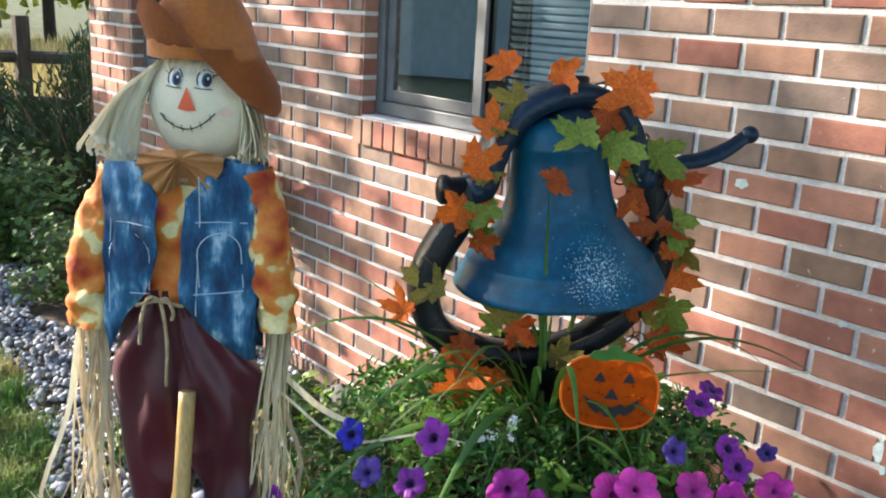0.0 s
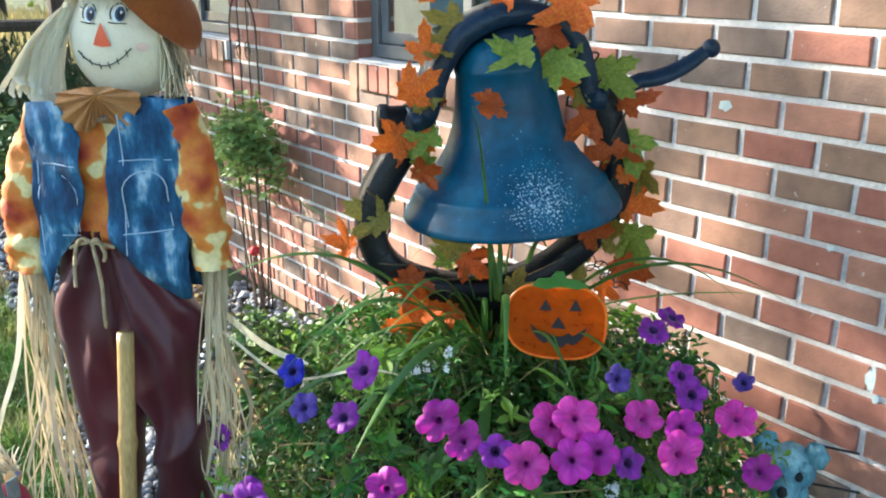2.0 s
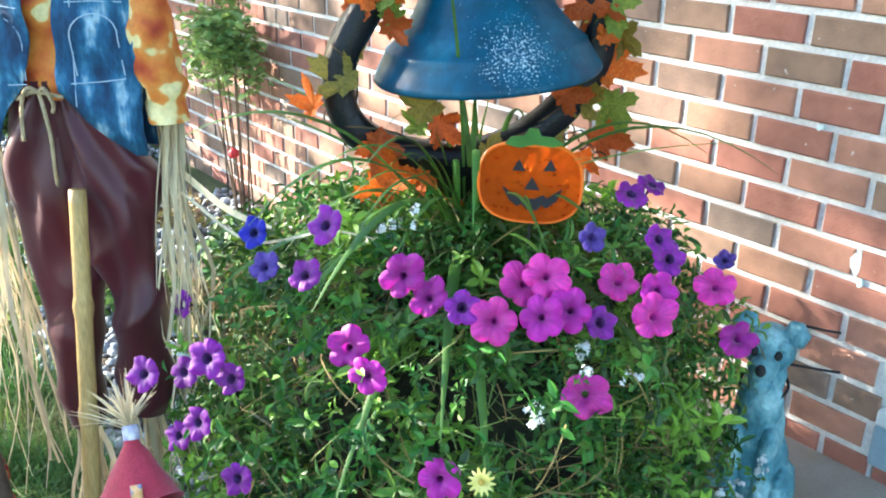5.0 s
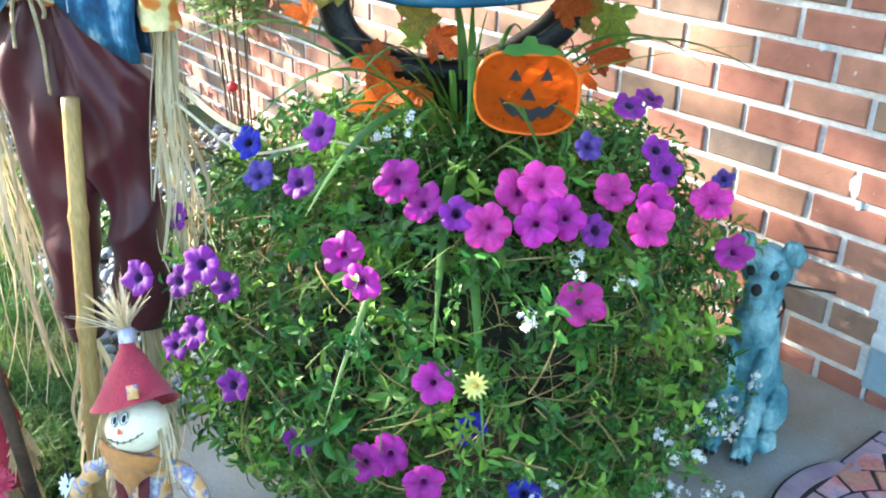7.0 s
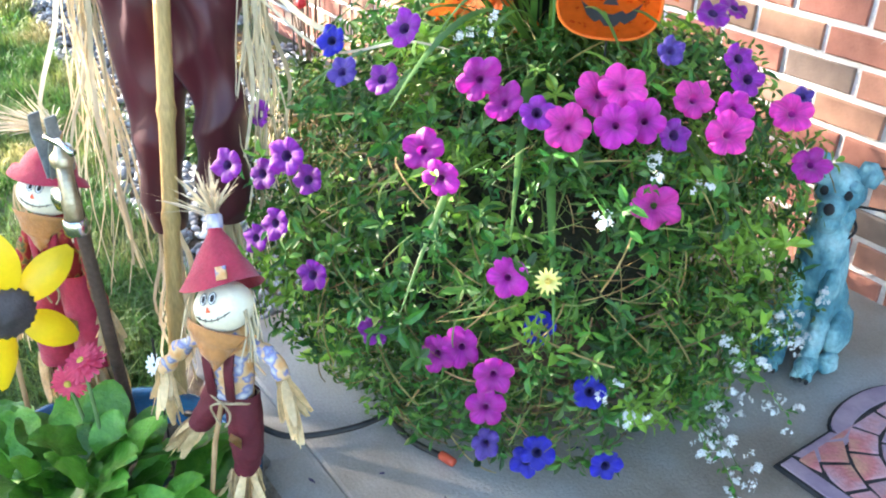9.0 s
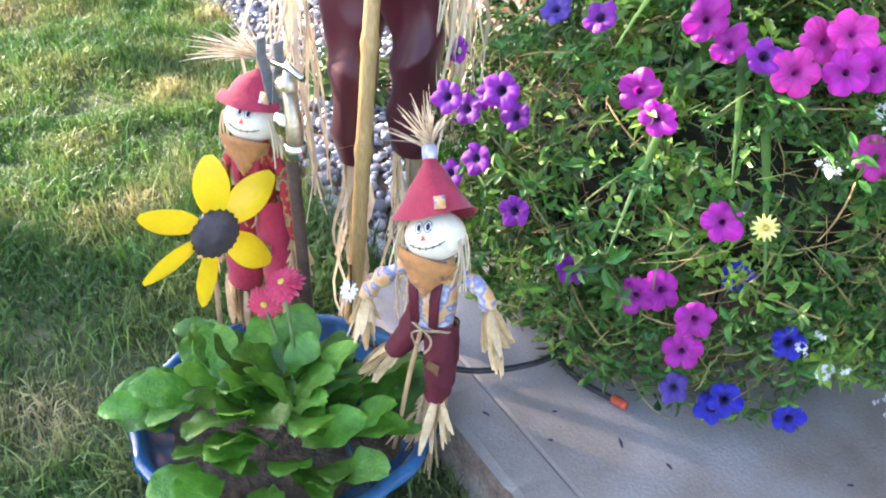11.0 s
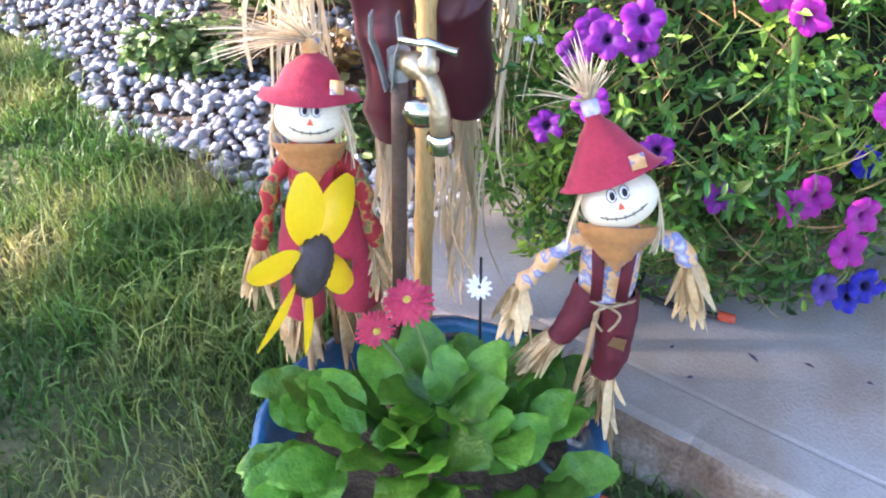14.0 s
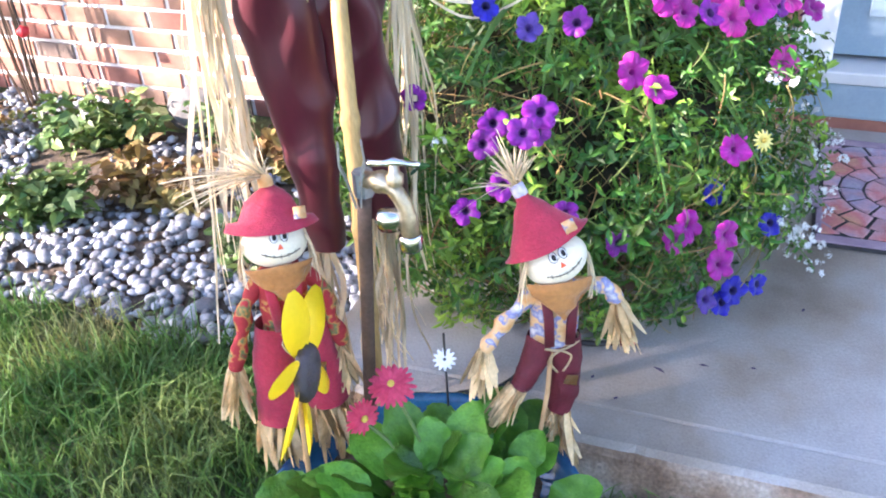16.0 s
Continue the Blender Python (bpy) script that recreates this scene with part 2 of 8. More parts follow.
def build_wall():
    """Backing of mortar in pieces round the openings, then the bricks on it."""
    global wall
    xs = sorted({WALL_L, WALL_R, *[o[0] for o in OPENINGS], *[o[1] for o in OPENINGS]})
    bm = bmesh.new()
    for a, b in zip(xs, xs[1:]):
        hole = next((o for o in OPENINGS if o[0] <= a + 1e-6 and o[1] >= b - 1e-6), None)
        if hole is None:
            box(bm, a, b, 0.006, 0.24, -0.3, WALL_T)
        else:
            if hole[2] > 0:
                box(bm, a, b, 0.006, 0.24, -0.3, hole[2] - 0.005)
            box(bm, a, b, 0.006, 0.24, hole[3], WALL_T)
    wall = part("wall_front", bm, M_MORTAR)
    tagged(wall, "red and brown brick wall with pale mortar joints", "wall", kind="structure")
    # gable end round the corner
    bm = bmesh.new()
    box(bm, WALL_L, WALL_L + 0.24, 0.242, 6.0, -0.3, WALL_T)
    side = part("wall_side", bm, M_MORTAR)
    tagged(side, "brick side wall of the house", "wall", kind="structure")
    bm = bmesh.new()
    box(bm, WALL_L, WALL_R, 5.76, 6.0, -0.3, WALL_T)
    box(bm, WALL_R - 0.24, WALL_R, 0.242, 5.75, -0.3, WALL_T)
    tagged(part("wall_back", bm, M_MORTAR), "plain rear wall of the house", "wall", kind="structure")
    bm = bmesh.new()
    box(bm, WALL_L - 0.5, WALL_R + 0.4, -0.55, 6.4, WALL_T, WALL_T + 0.2)
    tagged(part("roof_eaves", bm, M_WHITE), "white painted eaves over the brick wall", "eaves", kind="structure")


build_wall()


def slab_z(y):
    return 0.150 + 0.046 * (y + 1.25) / 1.25


M_STAINED = mat("dirt_stained_concrete", [(0.30, (0.12, 0.075, 0.045)), (0.45, (0.24, 0.17, 0.12)), (0.58, (0.34, 0.29, 0.24)), (0.72, (0.46, 0.45, 0.43))], rough=0.95, scale=6.5, bump=0.6, bump_scale=90, fine=0.25, fine_scale=120)


def build_slab():
    """The porch slab, sloping gently from the house, with a chipped front edge, a stained face and a tooled groove."""
    bm = bmesh.new()
    x0, x1, n = -1.27, 2.4, 180

    def row(y, dz, chip=0.0):
        out = []
        for i in range(n + 1):
            x = x0 + (x1 - x0) * i / n
            c = chip * max(0.0, noise.noise(Vector((x * 9, y * 3, 2.0))) + 0.6 * noise.noise(Vector((x * 31, 0, 5.0))))
            out.append(bm.verts.new((x, y + c, slab_z(y) + dz - 0.7 * c)))
        return out
    rows = [row(-1.500, -0.30), row(-1.496, -0.16, 0.006), row(-1.494, -0.05, 0.012), row(-1.490, -0.022, 0.020), row(-1.482, -0.008, 0.022), row(-1.466, 0, 0.010), row(-1.386, 0), row(-1.380, -0.0045), row(-1.374, 0), row(-0.7, 0), row(-0.002, 0)]
    for j, (a, b) in enumerate(zip(rows, rows[1:])):
        for i in range(n):
            bm.faces.new((a[i], a[i + 1], b[i + 1], b[i])).material_index = 1 if j < 4 else 0
    low = bm.verts.new((x0, -0.002, -0.15))
    bm.faces.new([r[0] for r in rows] + [low]).material_index = 1
    ob = part("porch_slab", bm, [M_CONCRETE, M_STAINED])
    tagged(ob, "weathered grey concrete porch slab with a worn stained edge", "porch slab", kind="structure")


build_slab()


def ground_z(x, y):
    d = max(0.0, -x - 6.0)
    return 0.0 + 0.012 * noise.noise(Vector((x * 1.3, y * 1.3, 0))) - 0.004 * d + 0.02 * max(0.0, min(1.0, (y + 0.35) * 2.0)) * (1 if y > -0.35 and x < -1.3 else 0)


def build_ground():
    """One sheet from the porch to the horizon, finer near the house."""
    ax = [-400, -200, -100, -60, -40, -28, -20, -15, -12] + [-10 + 0.5 * i for i in range(29)] + [6, 9, 14, 25, 50, 100, 300]
    ay = [-300, -100, -50, -25, -15, -10] + [-8 + 0.5 * i for i in range(21)] + [3.5, 6, 9, 14, 22, 40, 80, 200, 400]
    verts = [(x, y, ground_z(x, y) - (0.03 if x > -1.25 and y > -1.46 and x < 2.4 and y < 0 else 0)) for y in ay for x in ax]
    n = len(ax)
    faces = [(j * n + i, j * n + i + 1, (j + 1) * n + i + 1, (j + 1) * n + i) for j in range(len(ay) - 1) for i in range(n - 1)]
    ob = pydata("ground", verts, faces, M_GROUND, smooth=True)
    tagged(ob, "lawn ground with short grass over brown earth", "ground", kind="structure")


build_ground()

# ---- an unseen roof slab added to cut sky light, butted against the eaves ----
bm = bmesh.new()
box(bm, -0.75, 2.6, -1.50, -0.553, 2.752, 2.948)
tagged(part("porch_roof", bm, M_WHITE), "unseen white slab added above the front door to shade the porch", "porch roof", kind="structure")

# ---- windows, door, mat ----
M_GLASS = bpy.data.materials.new("window_glass")
M_GLASS.use_nodes = True
_b = M_GLASS.node_tree.nodes["Principled BSDF"]
_b.inputs["Base Color"].default_value = (0.75, 0.85, 0.88, 1)
_b.inputs["Roughness"].default_value, _b.inputs["IOR"].default_value = 0.0, 3.0
_b.inputs["Transmission Weight"].default_value = 1.0
M_ROOM = two("room_plaster", (0.12, 0.13, 0.13), (0.17, 0.17, 0.16), rough=0.9, scale=3)
M_BLIND = two("blind_slats", (0.30, 0.40, 0.46), (0.36, 0.46, 0.52), rough=0.6, scale=4)


def window(name, x0, x1, z0, z1):
    """A dark framed sliding window with two panes, set back in the brick, on a rowlock sill."""
    w = thing(name, ((x0 + x1) / 2, 0, z0), "dark framed sliding window with two glass panes in the brick wall", "window")
    w["kind"] = "structure"
    h, d = z1 - z0, (x1 - x0) / 2
    bm = bmesh.new()
    for a, b, c, e in ((-d, -d + 0.045, 0, h), (d - 0.045, d, 0, h), (-d + 0.045, d - 0.045, 0, 0.05), (-d + 0.045, d - 0.045, h - 0.05, h)):
        box(bm, a, b, 0.07, 0.15, c, e, 0.004)
    part("window_frame", bm, M_FRAME, w)
    for s, y in ((-1, 0.085), (1, 0.105)):
        a, b = (-d + 0.048, 0.03) if s < 0 else (-0.03, d - 0.048)
        bm = bmesh.new()
        t = 0.045
        for q in ((a, a + t, 0.053, h - 0.053), (b - t, b, 0.053, h - 0.053)):
            box(bm, q[0], q[1], y, y + 0.018, q[2], q[3], 0.003)
        for q in ((0.053, 0.053 + t), (h - 0.053 - t, h - 0.053)):
            box(bm, a + t, b - t, y, y + 0.018, q[0], q[1], 0.003)
        sash = part("sash", bm, M_FRAME, w)
        bm = bmesh.new()
        box(bm, a + t - 0.004, b - t + 0.004, y + 0.007, y + 0.011, 0.053 + t - 0.004, h - 0.053 - t + 0.004)
        g = part("pane", bm, M_GLASS, sash)
        g.visible_shadow = False
    # bricks on edge under it
    me = bpy.data.meshes.new("sill_brick")
    bm = bmesh.new()
    box(bm, -0.028, 0.028, -0.035, 0.10, -0.098, 0.0, 0.004)
    for v in bm.verts:
        v.co.z -= 0.012 * (0.10 - v.co.y) / 0.135
    bm.to_mesh(me)
    bm.free()
    me.materials.append(M_BRICK)
    n = round((x1 - x0 + 0.02) / 0.0677)
    for i in range(n):
        o = new("sill_brick", me)
        o.parent = w
        o.location = (-d - 0.01 + 0.0677 * (i + 0.5), 0, -0.004)
    bm = bmesh.new()
    box(bm, -d - 0.004, d + 0.004, -0.026, 0.11, -0.102, -0.012)
    part("sill_mortar", bm, M_MORTAR, w)
    # brick returns of the opening
    bm = bmesh.new()
    k = math.ceil((z0 - ROW0) / COURSE)
    while ROW0 + k * COURSE + COURSE / 2 < z1:
        z = ROW0 + k * COURSE - z0
        for s in (-1, 1):
            xa = s * d
            box(bm, min(xa - s * 0.003, xa + s * 0.02), max(xa - s * 0.003, xa + s * 0.02), 0.004, 0.07, z - (COURSE - GAP) / 2, z + (COURSE - GAP) / 2, 0.002)
        k += 1
    part("reveal_bricks", bm, M_BRICK, w)["kind"] = "stuff"
    return w


GAP = 0.0165
window("window_1", *OPENINGS[0])
window("window_2", *OPENINGS[1])
_me = bpy.data.meshes.new("blind_slat")
bm = bmesh.new()
box(bm, -0.235, 0.235, -0.011, 0.011, -0.0008, 0.0008)
bmesh.ops.rotate(bm, cent=(0, 0, 0), matrix=Matrix.Rotation(radians(-48), 3, "X"), verts=bm.verts)
bm.to_mesh(_me)
bm.free()
_me.materials.append(M_BLIND)
blind = thing("window_blind", (-1.755, 0.20, 1.33), "pale blue-grey slatted blind lowered behind the window pane", "blind")
for _i in range(42):
    _o = new("slat", _me)
    _o.parent = blind
    _o.location = (0, 0, 0.025 * _i)
bm = bmesh.new()
box(bm, -0.24, 0.24, -0.015, 0.015, 1.055, 1.085, 0.003)
part("head_rail", bm, M_BLIND, blind)
for _x in (-0.16, 0.16):
    bm = bmesh.new()
    tube(bm, [(_x, 0.0, -0.01), (_x, 0.0, 1.06)], 0.0012, 6)
    part("cord", bm, M_WHITE, blind)
bm = bmesh.new()
box(bm, WALL_L + 0.25, WALL_R - 0.25, 0.26, 5.7, -0.2, -0.1)
box(bm, WALL_L + 0.25, WALL_R - 0.25, 3.0, 3.1, -0.1, 2.7)
tagged(part("inner_room", bm, M_ROOM), "dim plain room behind the windows", "room", kind="structure")


def front_door():
    d = thing("door_1", (0.16, 0, 0.0), "blue-grey panelled front door with white jambs, shut", "door")
    d["kind"] = "structure"
    bm = bmesh.new()
    for s in (-1, 1):
        box(bm, s * 0.4475 - 0.0475, s * 0.4475 + 0.0475, 0.03, 0.16, 0.385, 2.43, 0.004)
    box(bm, -0.4, 0.4, 0.03, 0.16, 2.36, 2.43, 0.004)
    part("jamb", bm, M_WHITE, d, "white painted jamb")
    bm = bmesh.new()
    box(bm, -0.398, 0.398, 0.085, 0.125, 0.40, 2.355, 0.003)
    leaf = part("door_leaf", bm, M_BLUEGREY, d)
    for zx in ((0.52, 1.18), (1.32, 2.2)):
        for s in (-1, 1):
            bm = bmesh.new()
            box(bm, s * 0.19 - 0.13, s * 0.19 + 0.13, 0.074, 0.088, zx[0], zx[1], 0.006)
            part("panel", bm, M_BLUEGREY, leaf)
    bm = bmesh.new()
    box(bm, -0.50, 0.50, -0.02, 0.16, 0.345, 0.383, 0.006)
    part("threshold", bm, two("aluminium", (0.52, 0.55, 0.57), (0.60, 0.62, 0.63), rough=0.4, scale=9), d, "pale metal threshold")
    bm = bmesh.new()
    box(bm, -0.505, 0.50, -0.012, 0.16, 0.232, 0.343, 0.012)
    part("riser", bm, M_BLUEGREY, d, "blue-grey painted riser")
    bm = bmesh.new()
    box(bm, -0.49, 0.49, 0.0, 0.16, 0.10, 0.231, 0.004)
    part("base_course", bm, M_BRICK, d)
    bm = bmesh.new()
    lathe(bm, [(0.0, 0.05), (0.022, 0.048), (0.028, 0.03), (0.012, 0.018), (0.012, 0.0)], 16)
    bmesh.ops.rotate(bm, cent=(0, 0, 0), matrix=Matrix.Rotation(radians(90), 3, "X"), verts=bm.verts)
    bmesh.ops.translate(bm, vec=(0.33, 0.08, 1.3), verts=bm.verts)
    part("handle", bm, M_FRAME, leaf, smooth=True)


front_door()

M_RUBBER = two("black_rubber", (0.015, 0.016, 0.018), (0.03, 0.03, 0.035), rough=0.75, scale=30, bump=0.3, bump_scale=200)
M_MATSTONE = mat("mat_stone_print", [(0.34, (0.50, 0.27, 0.17)), (0.44, (0.50, 0.17, 0.17)), (0.52, (0.50, 0.28, 0.30)), (0.62, (0.34, 0.28, 0.38)), (0.7, (0.42, 0.40, 0.47))], rough=0.85, scale=7, fine=0.12, objr=0.15, bump=0.4, bump_scale=160)


def door_mat():
    """A black rubber mat with raised stones in fans, and a scalloped end."""
    y0, y1, x0, x1 = -0.675, -0.09, -0.245, 0.64
    m = thing("door_mat", ((x0 + x1) / 2, (y0 + y1) / 2, slab_z(-0.37)), "black rubber door mat with red and violet stones", "door mat")
    m.rotation_euler = (math.atan(0.046 / 1.25), 0, 0)
    hx, hy = (x1 - x0) / 2, (y1 - y0) / 2
    # left end with a bulge in the middle, as the fan pattern runs out
    end = [(-hx, hy * 0.44)]
    for i in range(13):
        a = math.pi / 2 + math.pi * i / 12
        end.append((-hx + 0.012 + 0.052 * math.cos(a), hy * 0.42 * math.sin(a)))
    end.append((-hx, -hy * 0.44))
    pts = [(-hx, -hy), (hx, -hy), (hx, hy), (-hx, hy)] + end
    bm = bmesh.new()
    lo = [bm.verts.new((x, y, 0.002)) for x, y in pts]
    hi = [bm.verts.new((x * 0.995, y * 0.995, 0.010)) for x, y in pts]
    bm.faces.new(hi)
    for i in range(len(pts)):
        bm.faces.new((lo[i], lo[(i + 1) % len(pts)], hi[(i + 1) % len(pts)], hi[i]))
    part("mat_base", bm, M_RUBBER, m)
    w = 0.034
    edge = two("mat_border", (0.27, 0.20, 0.27), (0.38, 0.28, 0.34), rough=0.85, scale=20, bump=0.3)
    for a, b, c, e in ((-hx + 0.01, hx - 0.01, -hy + 0.008, -hy + 0.008 + w), (-hx + 0.01, hx - 0.01, hy - 0.008 - w, hy - 0.008)):
        part("border", box(bmesh.new(), a, b, c, e, 0.009, 0.0135, 0.002), edge, m)
    strip = [(-hx, hy - w - 0.014)] + end + [(-hx, -hy + w + 0.014)]
    bm = bmesh.new()
    rails = [[bm.verts.new((x * k + dx, y * k, z)) for x, y in strip] for k, dx, z in ((1.0, 0.008, 0.009), (1.0, 0.009, 0.0135), (0.94, 0.020, 0.0135), (0.94, 0.021, 0.009))]
    for a, b in zip(rails, rails[1:]):
        for i in range(len(strip) - 1):
            bm.faces.new((a[i], a[i + 1], b[i + 1], b[i]))
    bmesh.ops.recalc_face_normals(bm, faces=bm.faces)
    part("border", bm, edge, m)
    def fan(cx, cy, n, left):
        for ring in range(n):
            r0, r1 = 0.028 + ring * 0.062, 0.028 + ring * 0.062 + 0.055
            k = 4 + 2 * ring
            for i in range(k):
                a0, a1 = math.pi * (i + 0.06) / k + math.pi / 2, math.pi * (i + 0.94) / k + math.pi / 2
                ps = [(cx - r * math.cos(a - math.pi), cy - r * math.sin(a - math.pi)) for r, a in ((r0, a0), (r1, a0), (r1, (a0 + a1) / 2), (r1, a1), (r0, a1))]
                ps = [(min(max(x, left), hx - 0.015), min(max(y, 0.048 - hy), hy - 0.048)) for x, y in ps]
                area = abs(sum(p[0] * q[1] - q[0] * p[1] for p, q in zip(ps, ps[1:] + ps[:1]))) / 2
                if area < 0.0005 or len(set(ps)) < 5:
                    continue
                bm = bmesh.new()
                lo = [bm.verts.new((x, y, 0.009)) for x, y in ps]
                c = (sum(p[0] for p in ps) / 5, sum(p[1] for p in ps) / 5)
                hi = [bm.verts.new((c[0] + (x - c[0]) * 0.93, c[1] + (y - c[1]) * 0.93, 0.014)) for x, y in ps]
                bm.faces.new(hi)
                for j in range(5):
                    bm.faces.new((lo[j], lo[(j + 1) % 5], hi[(j + 1) % 5], hi[j]))
                bmesh.ops.recalc_face_normals(bm, faces=bm.faces)
                part("stone", bm, M_MATSTONE, m)
    for k in range(4):
        fan(-hx + 0.21 + 0.235 * k, 0.0, 6, -hx + 0.022 if k == 0 else -hx + 0.215 + 0.235 * (k - 1))


door_mat()

# ---- the bell on its stand ----
M_BELL = mat("blue_bell_paint", [(0.25, (0.002, 0.036, 0.078)), (0.5, (0.003, 0.075, 0.145)), (0.75, (0.010, 0.130, 0.215))], rough=0.40, scale=6, bump=0.12, bump_scale=60, fine=0.2, fine_scale=50, spec=0.3)
_n, _l = M_BELL.node_tree.nodes, M_BELL.node_tree.links
_p = _n["Principled BSDF"]
_tc = _n.new("ShaderNodeTexCoord")
_sp = _n.new("ShaderNodeTexNoise")
_sp.inputs["Scale"].default_value, _sp.inputs["Detail"].default_value = 260, 2
_big = _n.new("ShaderNodeTexNoise")
_big.inputs["Scale"].default_value = 5.0
_l.new(_tc.outputs["Object"], _sp.inputs["Vector"])
_l.new(_tc.outputs["Object"], _big.inputs["Vector"])
# chips gather on the side that faces the lawn
_dist = _n.new("ShaderNodeVectorMath")
_dist.operation = "DISTANCE"
_dist.inputs[1].default_value = (0.015, -0.185, 0.075)
_l.new(_tc.outputs["Object"], _dist.inputs[0])
_near = _n.new("ShaderNodeMapRange")
_near.inputs[1].default_value, _near.inputs[2].default_value, _near.inputs[3].default_value, _near.inputs[4].default_value = 0.03, 0.11, 0.05, -0.14
_l.new(_dist.outputs["Value"], _near.inputs[0])
_sum = _n.new("ShaderNodeMath")
_l.new(_sp.outputs[0], _sum.inputs[0])
_l.new(_near.outputs[0], _sum.inputs[1])
_th = _n.new("ShaderNodeMapRange")
_th.inputs[1].default_value, _th.inputs[2].default_value = 0.60, 0.64
_l.new(_sum.outputs[0], _th.inputs[0])
_mx = _n.new("ShaderNodeMix")
_mx.data_type = "RGBA"
_old = _p.inputs["Base Color"].links[0].from_socket
_l.new(_th.outputs[0], _mx.inputs[0])
_l.new(_old, _mx.inputs[6])
_mx.inputs[7].default_value = (0.42, 0.56, 0.66, 1)
_l.new(_mx.outputs[2], _p.inputs["Base Color"])
M_IRON = mat("black_cast_iron", [(0.3, (0.005, 0.006, 0.008)), (0.7, (0.012, 0.014, 0.018))], rough=0.34, spec=0.3, scale=20, bump=0.25, bump_scale=140, fine=0.2)
M_IRONBLUE = mat("blue_black_iron", [(0.3, (0.004, 0.014, 0.032)), (0.7, (0.008, 0.028, 0.060))], rough=0.34, spec=0.35, scale=14, bump=0.25, bump_scale=120, fine=0.2)

BELL_AT, BELL_TURN = (-0.857, -0.767, 0.0), 62.7
bell = thing("farm_bell", BELL_AT, "weathered dark blue cast-iron farm bell on black stand", "bell", rz=BELL_TURN)


def sweep_flat(bm, pts, width, depth, depth_axis=(0, 1, 0)):
    """A rounded bar of given breadth and depth along points."""
    pts = [Vector(p) for p in pts]
    ax = Vector(depth_axis)
    rings = []
    for i, p in enumerate(pts):
        d = (pts[min(i + 1, len(pts) - 1)] - pts[max(i - 1, 0)]).normalized()
        s = d.cross(ax).normalized()
        w = width[i] if isinstance(width, (list, tuple)) else width
        q = depth[i] if isinstance(depth, (list, tuple)) else depth
        rings.append([bm.verts.new(p + s * (w / 2) * a + ax * (q / 2) * b) for a, b in ((-1, -0.6), (-0.7, -1), (0.7, -1), (1, -0.6), (1, 0.6), (0.7, 1), (-0.7, 1), (-1, 0.6))])
    for a, b in zip(rings, rings[1:]):
        for k in range(8):
            bm.faces.new((a[k], a[(k + 1) % 8], b[(k + 1) % 8], b[k]))
    bm.faces.new(rings[0][::-1])
    bm.faces.new(rings[-1])
    return bm


def smooth_path(pts, n=6):
    """Catmull-Rom through points."""
    p = [Vector(q) for q in pts]
    p = [p[0] * 2 - p[1]] + p + [p[-1] * 2 - p[-2]]
    out = []
    for i in range(1, len(p) - 2):
        for k in range(n):
            t = k / n
            out.append(0.5 * ((2 * p[i]) + (p[i + 1] - p[i - 1]) * t + (2 * p[i - 1] - 5 * p[i] + 4 * p[i + 1] - p[i + 2]) * t * t + (3 * p[i] - p[i - 1] - 3 * p[i + 1] + p[i + 2]) * t ** 3))
    out.append(p[-2])
    return out


bm = bmesh.new()
lathe(bm, [(0.0, 0.338), (0.052, 0.336), (0.076, 0.326), (0.088, 0.308), (0.093, 0.287), (0.0945, 0.283), (0.0945, 0.276), (0.0925, 0.272), (0.095, 0.245), (0.099, 0.210), (0.106, 0.175), (0.119, 0.140), (0.139, 0.108), (0.163, 0.080), (0.180, 0.062), (0.183, 0.061), (0.188, 0.057), (0.188, 0.053),
           (0.200, 0.032), (0.210, 0.014), (0.214, 0.005), (0.210, 0.0), (0.198, 0.004), (0.168, 0.052), (0.13, 0.10), (0.095, 0.18), (0.08, 0.26), (0.0, 0.30)], 96)
body = part("bell_body", bm, M_BELL, bell, "dark blue bell with chipped pale specks", smooth=True)
body.matrix_basis = Matrix.Translation((0, 0, 1.148)) @ Matrix.Rotation(radians(-4.5), 4, "Y")
bm = bmesh.new()
tube(bm, [(0, 0, 0.27), (0, 0, 0.06)], 0.008, 10)
bmesh.ops.create_uvsphere(bm, u_segments=14, v_segments=8, radius=0.03, matrix=Matrix.Translation((0, 0, 0.045)))
cl = part("clapper", bm, M_IRON, bell, smooth=True)
cl.location = (0, 0, 1.148)
arch = [(-0.205, 0, 1.335), (-0.178, 0, 1.345), (-0.166, 0, 1.385), (-0.145, 0, 1.44), (-0.105, 0, 1.49), (-0.05, 0, 1.518), (0.01, 0, 1.525), (0.065, 0, 1.508), (0.105, 0, 1.47), (0.125, 0, 1.42), (0.135, 0, 1.375), (0.165, 0, 1.365)]
bm = bmesh.new()
sweep_flat(bm, smooth_path(arch), 0.046, 0.108)
part("yoke", bm, M_IRONBLUE, bell, "blue-black arched yoke", smooth=True)
bm = bmesh.new()
sweep_flat(bm, smooth_path([(p[0] * 1.03, p[1], p[2] + 0.016) for p in arch[2:-2]]), 0.014, 0.05)
part("yoke_rib", bm, M_IRONBLUE, bell, smooth=True)
bm = bmesh.new()
lathe(bm, [(0.070, 0.0), (0.062, 0.018), (0.040, 0.030), (0.034, 0.040)], 32, (0, 0, 1.472))
part("crown_cap", bm, M_IRONBLUE, bell, "blue-black iron cap on the bell", smooth=True)
bm = bmesh.new()
lathe(bm, [(0.0, 0.035), (0.022, 0.035), (0.026, 0.03), (0.026, 0.0), (0.018, -0.01), (0.018, -0.03)], 20, (0, 0, 1.525))
